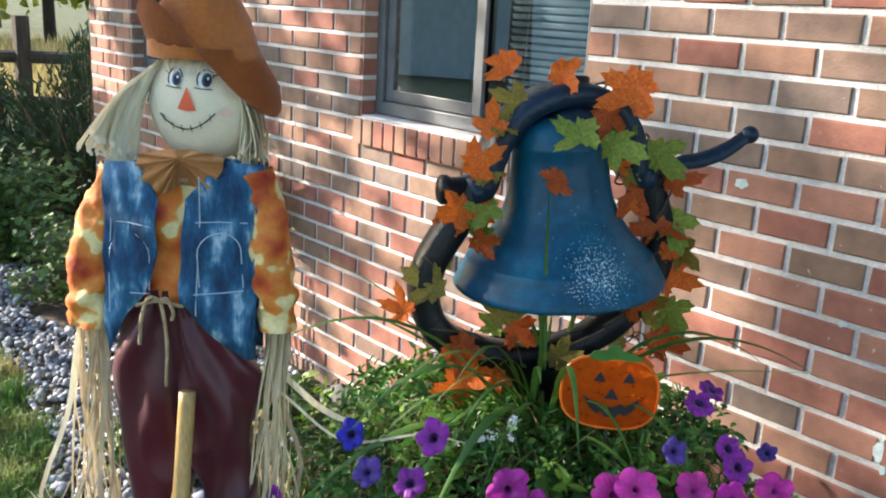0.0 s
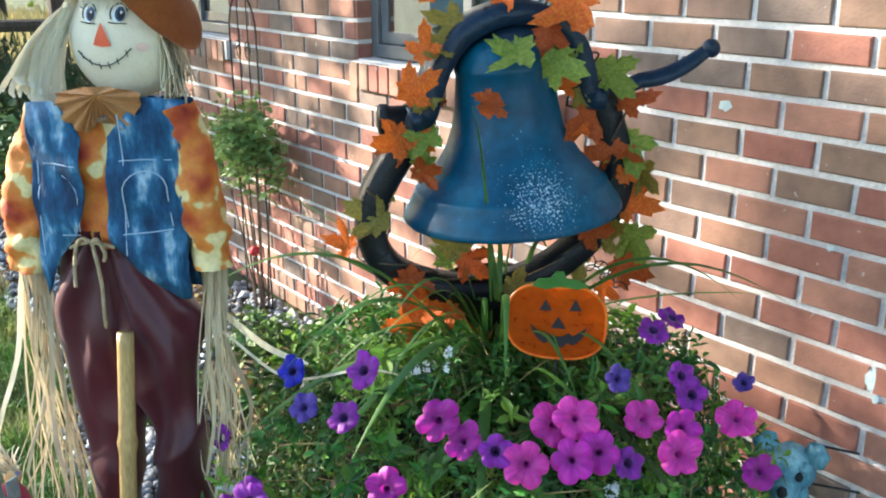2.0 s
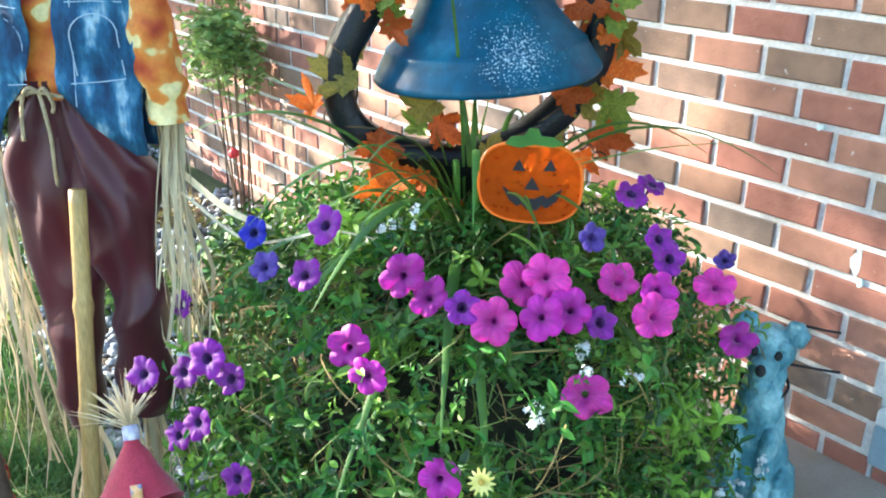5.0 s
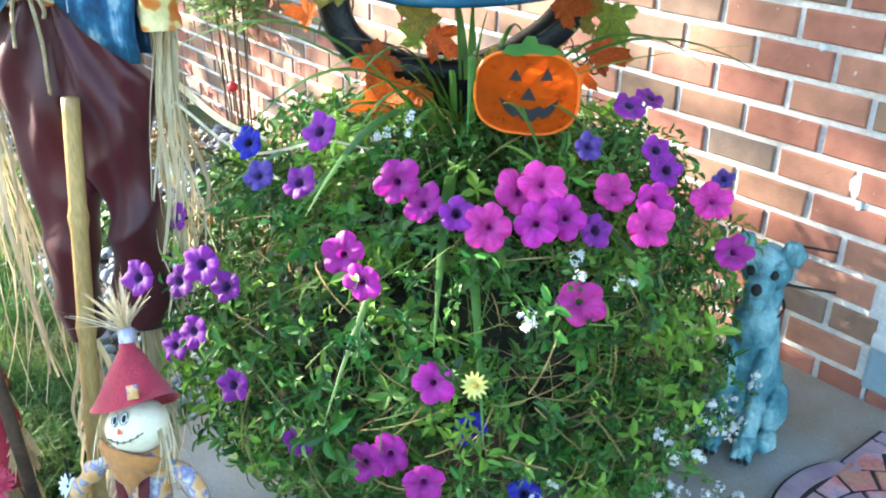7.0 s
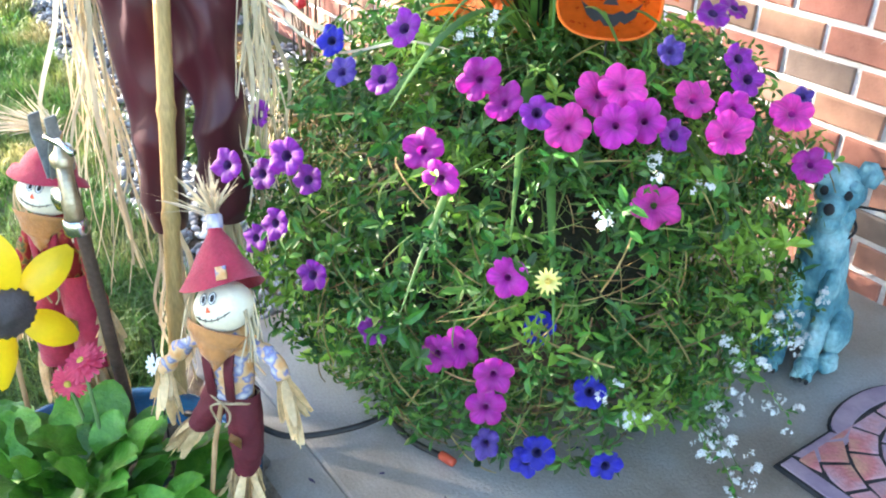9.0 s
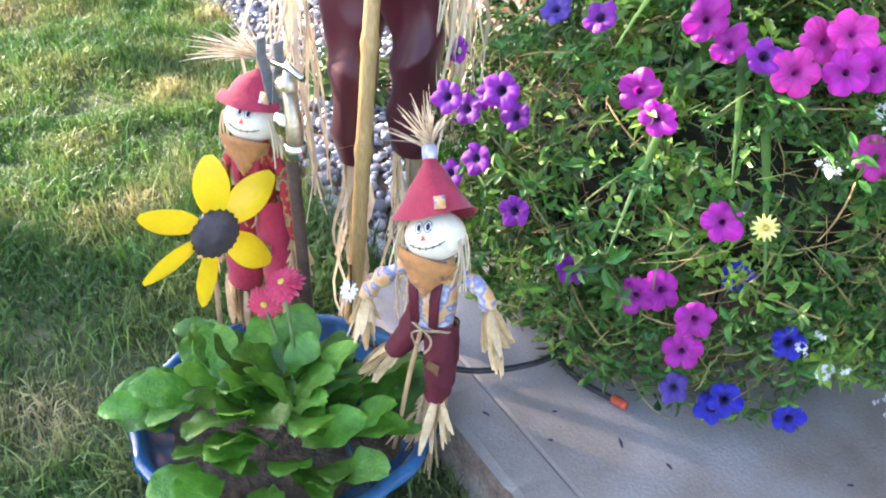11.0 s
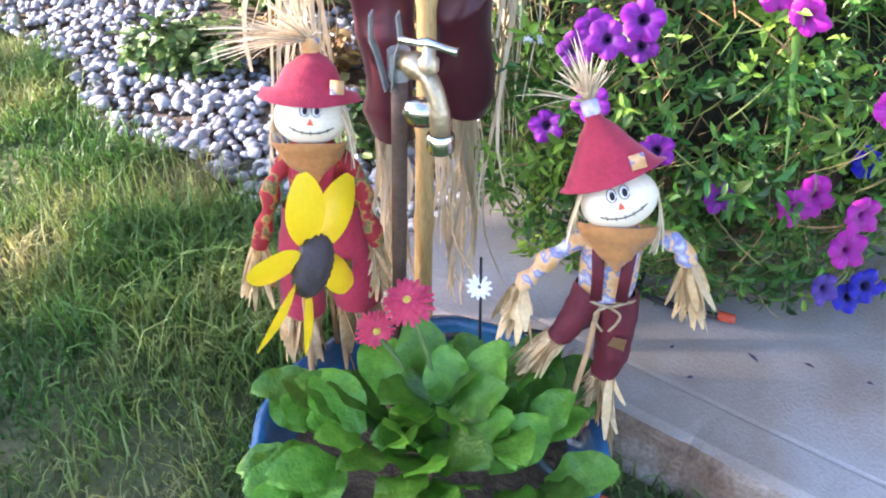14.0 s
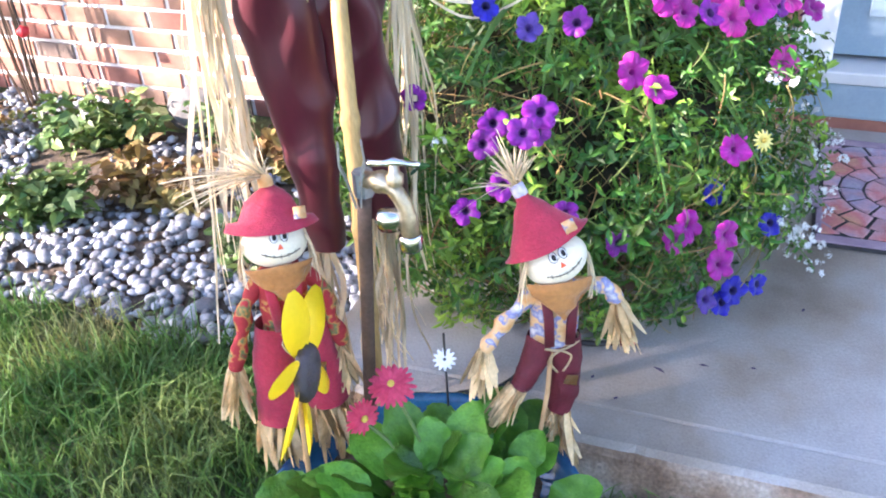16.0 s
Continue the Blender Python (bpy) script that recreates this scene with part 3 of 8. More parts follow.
part("crown_bolt", bm, M_IRON, bell, smooth=True)
for x0, x1 in ((-0.262, -0.19), (0.15, 0.215)):
    bm = bmesh.new()
    lathe(bm, [(0.0, 0.0), (0.024, 0.0), (0.029, 0.005), (0.029, 0.018), (0.025, 0.022), (0.025, x1 - x0 - 0.004), (0.022, x1 - x0), (0.0, x1 - x0)], 24)
    bmesh.ops.rotate(bm, cent=(0, 0, 0), matrix=Matrix.Rotation(radians(90), 3, "Y"), verts=bm.verts)
    bmesh.ops.translate(bm, vec=(x0, 0, 1.335 if x0 < 0 else 1.368), verts=bm.verts)
    part("axle", bm, M_IRON, bell, smooth=True)
bm = bmesh.new()
tube(bm, smooth_path([(0.20, 0.0, 1.368), (0.245, 0, 1.392), (0.29, 0, 1.40), (0.34, 0, 1.42), (0.385, 0, 1.45)]), [0.014 + 0.004 * math.sin(i * 0.13) for i in range(25)], 12, flat=0.7)
bmesh.ops.create_uvsphere(bm, u_segments=14, v_segments=8, radius=0.019, matrix=Matrix.Translation((0.392, 0, 1.453)))
part("crank_handle", bm, M_IRONBLUE, bell, smooth=True)
stand = [(-0.178, 0, 1.345), (-0.225, 0, 1.27), (-0.272, 0, 1.185), (-0.278, 0, 1.105), (-0.24, 0, 1.04), (-0.16, 0, 1.0), (-0.05, 0, 0.985), (0.065, 0, 1.015), (0.155, 0, 1.08), (0.205, 0, 1.16), (0.212, 0, 1.24), (0.19, 0, 1.31), (0.168, 0, 1.365)]
bm = bmesh.new()
sweep_flat(bm, smooth_path(stand), 0.058, 0.072)
part("stand_fork", bm, M_IRON, bell, "black horseshoe-shaped fork", smooth=True)
bm = bmesh.new()
lathe(bm, [(0.115, 1.000), (0.105, 0.975), (0.080, 0.950), (0.062, 0.915), (0.055, 0.86), (0.052, 0.55), (0.052, 0.42)], 28, (-0.03, 0, 0))
part("post", bm, M_IRON, bell, smooth=True)

# ---- the garland of cloth maple leaves ----
LEAF_COLOURS = {
    "orange": mat("orange_cloth_leaf", [(0.3, (0.60, 0.08, 0.008)), (0.55, (0.74, 0.17, 0.015)), (0.75, (0.82, 0.30, 0.04))], rough=0.7, scale=22, fine=0.15, through_light=0.35),
    "rust": mat("rust_cloth_leaf", [(0.3, (0.34, 0.045, 0.008)), (0.7, (0.52, 0.12, 0.015))], rough=0.7, scale=22, fine=0.15, through_light=0.3),
    "green": mat("green_cloth_leaf", [(0.3, (0.12, 0.20, 0.025)), (0.6, (0.25, 0.32, 0.045)), (0.8, (0.42, 0.40, 0.07))], rough=0.7, scale=18, fine=0.15, through_light=0.3),
    "olive": mat("olive_cloth_leaf", [(0.3, (0.16, 0.15, 0.03)), (0.7, (0.34, 0.25, 0.04))], rough=0.7, scale=18, fine=0.15, through_light=0.3),
}
M_VINE = two("brown_vine", (0.05, 0.03, 0.02), (0.10, 0.07, 0.03), rough=0.8, scale=40)


def maple_mesh(name, seed, material):
    """A five-lobed toothed leaf, cupped and veined, 1 long, its stalk at the origin."""
    r = rng(seed)
    tips = [(-118, 0.42), (-62, 0.74), (0, 1.0), (62, 0.74), (118, 0.42)]
    outline = []
    for i, (a, l) in enumerate(tips):
        l *= r.uniform(0.92, 1.08)
        for da, f in ((-21, 0.66), (-16, 0.84), (-10, 0.80), (0, 1.0), (10, 0.80), (16, 0.84), (21, 0.66)):
            outline.append((a + da, l * f))
        if i < 4:
            outline.append(((a + tips[i + 1][0]) / 2, 0.44))
    cy = 0.3
    verts, faces = [(0, cy, 0)], []
    cup = r.choice((-1, 1, 1)) * r.uniform(0.35, 1.0)
    for a, l in outline:
        x, y = l * 0.72 * math.sin(radians(a)), cy + l * 0.7 * math.cos(radians(a))
        z = cup * (x * x + (y - cy) ** 2) + 0.09 * math.sin(7 * x + seed) + r.uniform(-0.04, 0.04)
        verts.append((x * 0.5, cy + (y - cy) * 0.5, z * 0.35 + 0.015 * math.cos(radians(a) * 5.8)))
        verts.append((x, y, z))
    n = len(outline)
    verts.append((0, 0.02, 0.0))
    for i in range(n - 1):
        a, b = 1 + 2 * i, 1 + 2 * (i + 1)
        faces += [(0, a, b), (a, a + 1, b + 1, b)]
    faces += [(0, 2 * n + 1, 1), (1, 2 * n + 1, 2), (0, 2 * n - 1, 2 * n + 1), (2 * n - 1, 2 * n, 2 * n + 1)]
    me = bpy.data.meshes.new(name)
    me.from_pydata(verts, [], faces)
    me.materials.append(material)
    for p in me.polygons:
        p.use_smooth = True
    return me


MAPLE = {c: [maple_mesh("maple_leaf", 7 * i + s, m) for s in range(3)] for i, (c, m) in enumerate(LEAF_COLOURS.items())}
garland = thing("leaf_garland", BELL_AT, "garland of orange, rust and green cloth maple leaves", "garland", rz=BELL_TURN)


def put_leaf(parent, at, colour, size, seed, face):
    """Hangs one leaf with its face roughly towards face (parent's space)."""
    r = rng(seed)
    f = (Vector(face) + Vector((r.uniform(-0.45, 0.45), r.uniform(-0.45, 0.45), r.uniform(-0.3, 0.5)))).normalized()
    q = f.to_track_quat("Z", "Y").to_matrix().to_4x4()
    ob = new("maple_leaf", r.choice(MAPLE[colour]))
    ob.parent = parent
    ob.matrix_basis = Matrix.Translation(at) @ q @ Matrix.Rotation(r.uniform(0, 6.28), 4, "Z") @ Matrix.Scale(size, 4) @ Matrix.Translation((0, -0.3, 0))
    return ob


FRONT = Vector((-0.39, -0.92, 0.25))
TOP_LEAVES = [("orange", 0.085, -0.09, 1.55, 0.13), ("rust", 0.04, -0.07, 1.50, 0.085), ("orange", -0.04, -0.02, 1.565, 0.085), ("orange", -0.21, -0.05, 1.39, 0.085), ("rust", -0.08, -0.15, 1.385, 0.075),
              ("orange", -0.225, -0.04, 1.305, 0.085), ("rust", -0.19, -0.05, 1.24, 0.07), ("green", -0.02, -0.11, 1.47, 0.105), ("green", 0.035, -0.12, 1.445, 0.09), ("olive", -0.12, -0.03, 1.51, 0.07),
              ("olive", -0.155, -0.04, 1.475, 0.07), ("olive", -0.17, -0.05, 1.385, 0.085), ("green", -0.175, -0.05, 1.315, 0.08), ("orange", -0.13, 0.02, 1.58, 0.08), ("green", 0.17, -0.03, 1.42, 0.105)]
SIDE_LEAVES = [("rust", 0.15, -0.03, 1.34, 0.11), ("rust", 0.205, -0.03, 1.36, 0.085), ("green", 0.22, -0.03, 1.285, 0.10), ("rust", 0.19, -0.04, 1.27, 0.09), ("orange", 0.225, -0.02, 1.165, 0.10), ("rust", 0.14, -0.04, 1.11, 0.08),
               ("green", 0.245, -0.02, 1.09, 0.095), ("rust", 0.225, -0.02, 1.02, 0.09), ("olive", 0.17, -0.03, 1.09, 0.09), ("orange", 0.20, -0.01, 0.98, 0.07), ("olive", 0.12, -0.03, 1.05, 0.08)]
LOW_LEAVES = [("olive", -0.27, -0.04, 1.15, 0.09), ("orange", -0.33, -0.04, 1.10, 0.08), ("rust", -0.21, -0.05, 1.035, 0.10), ("olive", -0.13, -0.04, 1.09, 0.09), ("rust", -0.10, -0.04, 1.065, 0.08), ("orange", -0.18, -0.05, 0.965, 0.10),
              ("orange", -0.20, -0.03, 0.935, 0.08), ("orange", -0.085, -0.04, 0.91, 0.09), ("olive", -0.01, -0.05, 1.0, 0.08), ("olive", -0.25, -0.02, 1.2, 0.07)]
for _i, (_c, _x, _y, _z, _s) in enumerate(TOP_LEAVES + SIDE_LEAVES + LOW_LEAVES):
    put_leaf(garland, (_x, _y, _z), _c, _s * 1.12, 100 + _i, FRONT)
# smaller leaves tucked along the fork and the yoke
r = rng(61)
_ring = smooth_path(stand + arch[::-1][1:-1], 4)
for _i in range(26):
    _p = r.choice(_ring) + Vector((r.uniform(-0.05, 0.05), r.uniform(-0.06, 0.0), r.uniform(-0.05, 0.05)))
    if 0.06 < _p.x < 0.4 or _p.z < 1.12 or _p.x < -0.12:
        put_leaf(garland, _p, r.choice(("orange", "orange", "rust", "olive", "green")), r.uniform(0.05, 0.09), 400 + _i, FRONT)
for _k, _off in ((0, 0.0), (1, 2.1)):
    bm = bmesh.new()
    _pts = []
    for _i, _p in enumerate(smooth_path(stand + arch[::-1][1:-1], 4)):
        _a = _i * 0.55 + _off
        _pts.append((_p.x + 0.036 * math.cos(_a), _p.y + 0.042 * math.sin(_a), _p.z + 0.03 * math.cos(_a + 1)))
    tube(bm, _pts, 0.0022, 5)
    part("vine", bm, M_VINE, garland)
bm = bmesh.new()
for _s in (0, 1, 2):
    _pts = [(0.16 + 0.03 * _s + 0.013 * math.cos(_t * 0.8) , -0.05 + 0.004 * _t, 1.02 - 0.02 * _s + 0.013 * math.sin(_t * 0.8) + 0.002 * _t) for _t in range(16)]
    tube(bm, _pts, 0.0016, 5)
part("tendril", bm, M_VINE, garland)

# smears of pale paint on the bricks by the door
M_SMEAR = two("pale_turquoise_paint", (0.45, 0.58, 0.60), (0.66, 0.74, 0.74), rough=0.7, scale=40, bump=0.3, bump_scale=120)
for _i, (_x, _z, _w, _h) in enumerate(((-0.46, 0.70, 0.014, 0.026), (-0.92, 1.27, 0.020, 0.014), (-0.445, 0.655, 0.008, 0.010), (-0.60, 0.98, 0.009, 0.007))):
    bm = bmesh.new()
    _ps = [(_x + _w * math.cos(a) * (1 + 0.5 * noise.noise(Vector((math.cos(a) * 1.7, math.sin(a) * 1.7, _i * 5.0)))), _z + _h * math.sin(a) * (1 + 0.6 * noise.noise(Vector((math.cos(a) * 1.9, 3 + math.sin(a) * 1.9, _i * 3.0))))) for a in [2 * math.pi * k / 28 for k in range(28)]]
    _f = [bm.verts.new((x, -0.0025, z)) for x, z in _ps]
    _g = [bm.verts.new((x, 0.006, z)) for x, z in _ps]
    bm.faces.new(_f)
    for _k in range(28):
        bm.faces.new((_f[_k], _g[_k], _g[(_k + 1) % 28], _f[(_k + 1) % 28]))
    part("paint_smear", bm, M_SMEAR, wall, "pale turquoise paint smear")

# ---- the tall scarecrow ----
M_DENIM = mat("washed_denim_print", [(0.30, (0.004, 0.024, 0.070)), (0.42, (0.008, 0.055, 0.135)), (0.52, (0.016, 0.100, 0.205)), (0.58, (0.06, 0.19, 0.34)), (0.66, (0.34, 0.48, 0.58))], rough=0.8, scale=24, detail=6, fine=0.22, fine_scale=160, bump=0.3, bump_scale=300, stretch=(1.3, 1, 0.5))
M_SHIRT2 = mat("orange_print", [(0.28, (0.30, 0.02, 0.010)), (0.38, (0.46, 0.075, 0.014)), (0.50, (0.60, 0.17, 0.022)), (0.58, (0.64, 0.24, 0.04)), (0.605, (0.72, 0.58, 0.26)), (0.75, (0.78, 0.66, 0.36))], rough=0.7, scale=19, detail=1.5, fine=0.1, bump=0.2, bump_scale=300)
M_MAROON = mat("maroon_satin", [(0.3, (0.042, 0.0025, 0.0075)), (0.7, (0.075, 0.0048, 0.014))], rough=0.42, scale=5, bump=0.05, bump_scale=60, spec=0.42, fine=0.06, stretch=(2, 2, 0.5), sheen=0.15)
M_FELT = mat("burnt_orange_cloth", [(0.3, (0.36, 0.10, 0.018)), (0.7, (0.50, 0.165, 0.03))], rough=0.85, scale=10, fine=0.10, bump=0.3, bump_scale=260, sheen=0.3, through_light=0.12)
M_TAN = mat("tan_brown_cloth", [(0.3, (0.34, 0.14, 0.035)), (0.7, (0.48, 0.22, 0.06))], rough=0.85, scale=16, fine=0.12, bump=0.3, bump_scale=260, sheen=0.2)
M_CREAM = mat("cream_stuffed_cloth", [(0.3, (0.74, 0.66, 0.48)), (0.7, (0.82, 0.76, 0.60))], rough=0.8, scale=5, fine=0.03, bump=0.15, bump_scale=180, sheen=0.2)
M_RAFFIA = mat("pale_raffia", [(0.3, (0.58, 0.46, 0.28)), (0.7, (0.80, 0.70, 0.50))], rough=0.6, scale=20, island=0.36, fine=0.15, through_light=0.2, stretch=(1, 1, 0.2))
M_HAIR = mat("white_raffia_hair", [(0.3, (0.76, 0.70, 0.52)), (0.7, (0.84, 0.80, 0.66))], rough=0.5, scale=20, island=0.15, through_light=0.2, stretch=(1, 1, 0.2))
M_BAMBOO = mat("bamboo_cane", [(0.3, (0.36, 0.22, 0.075)), (0.6, (0.52, 0.35, 0.14)), (0.8, (0.30, 0.17, 0.06))], rough=0.45, scale=9, fine=0.2, fine_scale=90, stretch=(3, 3, 0.5), bump=0.1)
M_ROPE = two("jute_rope", (0.38, 0.28, 0.15), (0.55, 0.43, 0.27), rough=0.9, scale=60, bump=0.8, bump_scale=260)
M_INK = two("black_ink", (0.012, 0.012, 0.014), (0.02, 0.02, 0.022), rough=0.8, scale=10)
M_IRIS = two("blue_ink", (0.03, 0.07, 0.12), (0.05, 0.11, 0.18), rough=0.7, scale=40)
M_NOSE = two("orange_nose_paint", (0.70, 0.10, 0.035), (0.76, 0.15, 0.06), rough=0.7, scale=12)
M_EYEWHITE = two("white_eye_paint", (0.78, 0.79, 0.77), (0.82, 0.82, 0.80), rough=0.7, scale=12)

scarecrow = thing("scarecrow", (-1.15, -1.44, 0), "cloth scarecrow in denim-print vest and maroon trousers on bamboo stake", "scarecrow", rz=45)


def wrinkled(bm, amount, freq, seed=0):
    bm.normal_update()
    for v in bm.verts:
        v.co += v.normal * amount * (noise.noise(v.co * freq + Vector((seed, 0, 0))) + 0.5 * noise.noise(v.co * freq * 2.7 + Vector((0, seed, 0))))


def draped(bm, amount, seed=0):
    """Pleats that fan out from the knot at the waist, and long slack folds down the cloth."""
    bm.normal_update()
    for v in bm.verts:
        p = v.co
        fan = math.atan2(p.x + 0.012, max(0.05, 1.24 - p.z))
        warp = noise.noise(Vector((p.x * 5 + seed, p.y * 5, p.z * 4)))
        pleat = math.sin(fan * 22 + 3.0 * warp + seed)
        slack = 0.45 - 1.8 * abs(noise.noise(Vector((p.x * 8 - p.z * 5 + seed * 3, p.y * 8, p.z * 4.5 + p.x * 3))))
        f = 0.38 * pleat + 0.75 * slack + 0.6 * noise.noise(Vector((p.x * 7 + seed, p.y * 9, p.z * 7)))
        v.co = p + v.normal * amount * f


def sleeve_like(bm, path, rx, ry, n=20):
    """A cloth tube of oval section along a path, open at its end."""
    pts = [Vector(p) for p in path]
    rings = []
    for i, p in enumerate(pts):
        d = (pts[min(i + 1, len(pts) - 1)] - pts[max(i - 1, 0)]).normalized()
        s = Vector((1, 0, 0))
        s = (s - d * s.dot(d)).normalized()
        t = d.cross(s)
        rings.append([bm.verts.new(p + s * rx[i] * math.cos(2 * math.pi * k / n) + t * ry[i] * math.sin(2 * math.pi * k / n)) for k in range(n)])
    for a, b in zip(rings, rings[1:]):
        for k in range(n):
            bm.faces.new((a[k], a[(k + 1) % n], b[(k + 1) % n], b[k]))
    return rings


def lerp_path(pts, n):
    """Evenly resampled polyline with its columns of widths."""
    out = []
    m = len(pts) - 1
    for i in range(n + 1):
        t = i / n * m
        k = min(int(t), m - 1)
        f = t - k
        f = f * f * (3 - 2 * f) * 0.5 + f * 0.5
        out.append(tuple(a + (b - a) * f for a, b in zip(pts[k], pts[k + 1])))
    return out


def flat_cut(bm, outline, y, bulge):
    """A cloth panel cut by an outline in x and z, bulging towards -y over the body."""
    vs = [bm.verts.new((x, 0, z)) for x, z in outline]
    f = bm.faces.new(vs)
    bmesh.ops.triangulate(bm, faces=[f])
    for _ in range(3):
        bmesh.ops.subdivide_edges(bm, edges=[e for e in bm.edges if e.calc_length() > 0.018], cuts=1)
        bmesh.ops.triangulate(bm, faces=bm.faces[:])
    for v in bm.verts:
        v.co.y = y - bulge(v.co.x, v.co.z)
    return bm


def thicken(bm, t):
    g = bmesh.ops.solidify(bm, geom=bm.faces[:], thickness=t)
    return bm


def body_bulge(x, z):
    return 0.055 * max(0.0, 1 - (x / 0.165) ** 2) ** 0.5 + 0.006 * math.sin(z * 55 + x * 25) + 0.008 * noise.noise(Vector((x * 18, 0, z * 14)))


# stake and crossbar
bm = bmesh.new()
_base, _top = Vector((-1.041, -1.568, 0.08)), Vector((-1.041 - 0.031 * 1.0, -1.568 + 0.094 * 1.0, 1.0))
_inv = pose(-1.15, -1.44, 0, 0, 0, 45).inverted()
_zs = [i / 40 for i in range(41)]
_pts = [_inv @ (_base + (_top - _base) * t) for t in _zs]
_rad = [0.0165 + (0.0035 if i in (6, 14, 22, 31) else 0.0) - 0.002 * t for i, t in enumerate(_zs)]
tube(bm, _pts, _rad, 14)
part("bamboo_stake", bm, M_BAMBOO, scarecrow, "yellow bamboo stake with nodes", smooth=True)
bm = bmesh.new()
tube(bm, [(-0.15, 0.02, 1.345), (0.17, 0.02, 1.355)], 0.009, 10)
part("crossbar", bm, M_BAMBOO, scarecrow)

# trousers: seat and two legs
bm = bmesh.new()
seat = lerp_path([(-0.012, -0.006, 1.175, 0.055, 0.035), (-0.006, -0.004, 1.12, 0.085, 0.036), (0.0, 0.0, 1.04, 0.100, 0.034), (0.004, 0.0, 0.97, 0.090, 0.028), (0.008, 0.004, 0.90, 0.060, 0.012)], 14)
sleeve_like(bm, [p[:3] for p in seat], [p[3] for p in seat], [p[4] for p in seat], 52)
draped(bm, 0.020, 1)
part("trouser_seat", bm, M_MAROON, scarecrow, smooth=True)
for name, rows, sd in (("left_leg", [(-0.040, 0.0, 1.165, 0.040, 0.036), (-0.046, -0.003, 1.08, 0.068, 0.048), (-0.052, -0.002, 0.97, 0.075, 0.050), (-0.060, 0.0, 0.85, 0.060, 0.045), (-0.066, 0.0, 0.74, 0.046, 0.040), (-0.068, -0.002, 0.62, 0.036, 0.036), (-0.068, -0.004, 0.525, 0.036, 0.036)], 2),
                       ("right_leg", [(0.022, 0.0, 1.165, 0.040, 0.036), (0.046, -0.003, 1.08, 0.072, 0.048), (0.058, -0.002, 0.97, 0.074, 0.050), (0.066, 0.0, 0.85, 0.062, 0.048), (0.068, 0.0, 0.76, 0.056, 0.046), (0.062, -0.002, 0.66, 0.050, 0.042), (0.052, -0.004, 0.56, 0.048, 0.040)], 3)):
    bm = bmesh.new()
    rows = lerp_path(rows, 80)
    sleeve_like(bm, [p[:3] for p in rows], [p[3] for p in rows], [p[4] for p in rows], 64)
    draped(bm, 0.021, sd)
    # the legs hang a little forward of the waist
    for v in bm.verts:
        k = max(0.0, min(1.0, (1.10 - v.co.z) / 0.45))
        v.co += Vector((0.022, -0.034, 0)) * k
    part("trouser_leg", bm, M_MAROON, scarecrow, smooth=True)

# shirt front and sleeves
bm = bmesh.new()
flat_cut(bm, [(-0.06, 1.14), (0.04, 1.14), (0.06, 1.25), (0.055, 1.36), (-0.04, 1.36), (-0.06, 1.25)], 0.012, body_bulge)
part("shirt_front", bm, M_SHIRT2, scarecrow, "orange leaf-print shirt", smooth=True)
for rows, sd in (([(-0.112, 0.0, 1.375, 0.030, 0.040), (-0.140, -0.004, 1.31, 0.034, 0.032), (-0.154, -0.008, 1.22, 0.037, 0.032), (-0.166, -0.01, 1.14, 0.040, 0.032), (-0.168, -0.01, 1.085, 0.038, 0.030)], 5),
                 ([(0.135, 0.0, 1.385, 0.030, 0.040), (0.156, -0.004, 1.32, 0.033, 0.036), (0.160, -0.008, 1.23, 0.033, 0.034), (0.166, -0.01, 1.16, 0.035, 0.034), (0.170, -0.01, 1.105, 0.036, 0.032)], 6)):
    bm = bmesh.new()
    rows = lerp_path(rows, 34)
    sleeve_like(bm, [p[:3] for p in rows], [p[3] for p in rows], [p[4] for p in rows], 36)
    wrinkled(bm, 0.007, 40, sd)
    draped(bm, 0.010, sd)
    part("sleeve", bm, M_SHIRT2, scarecrow, "orange leaf-print sleeve", smooth=True)

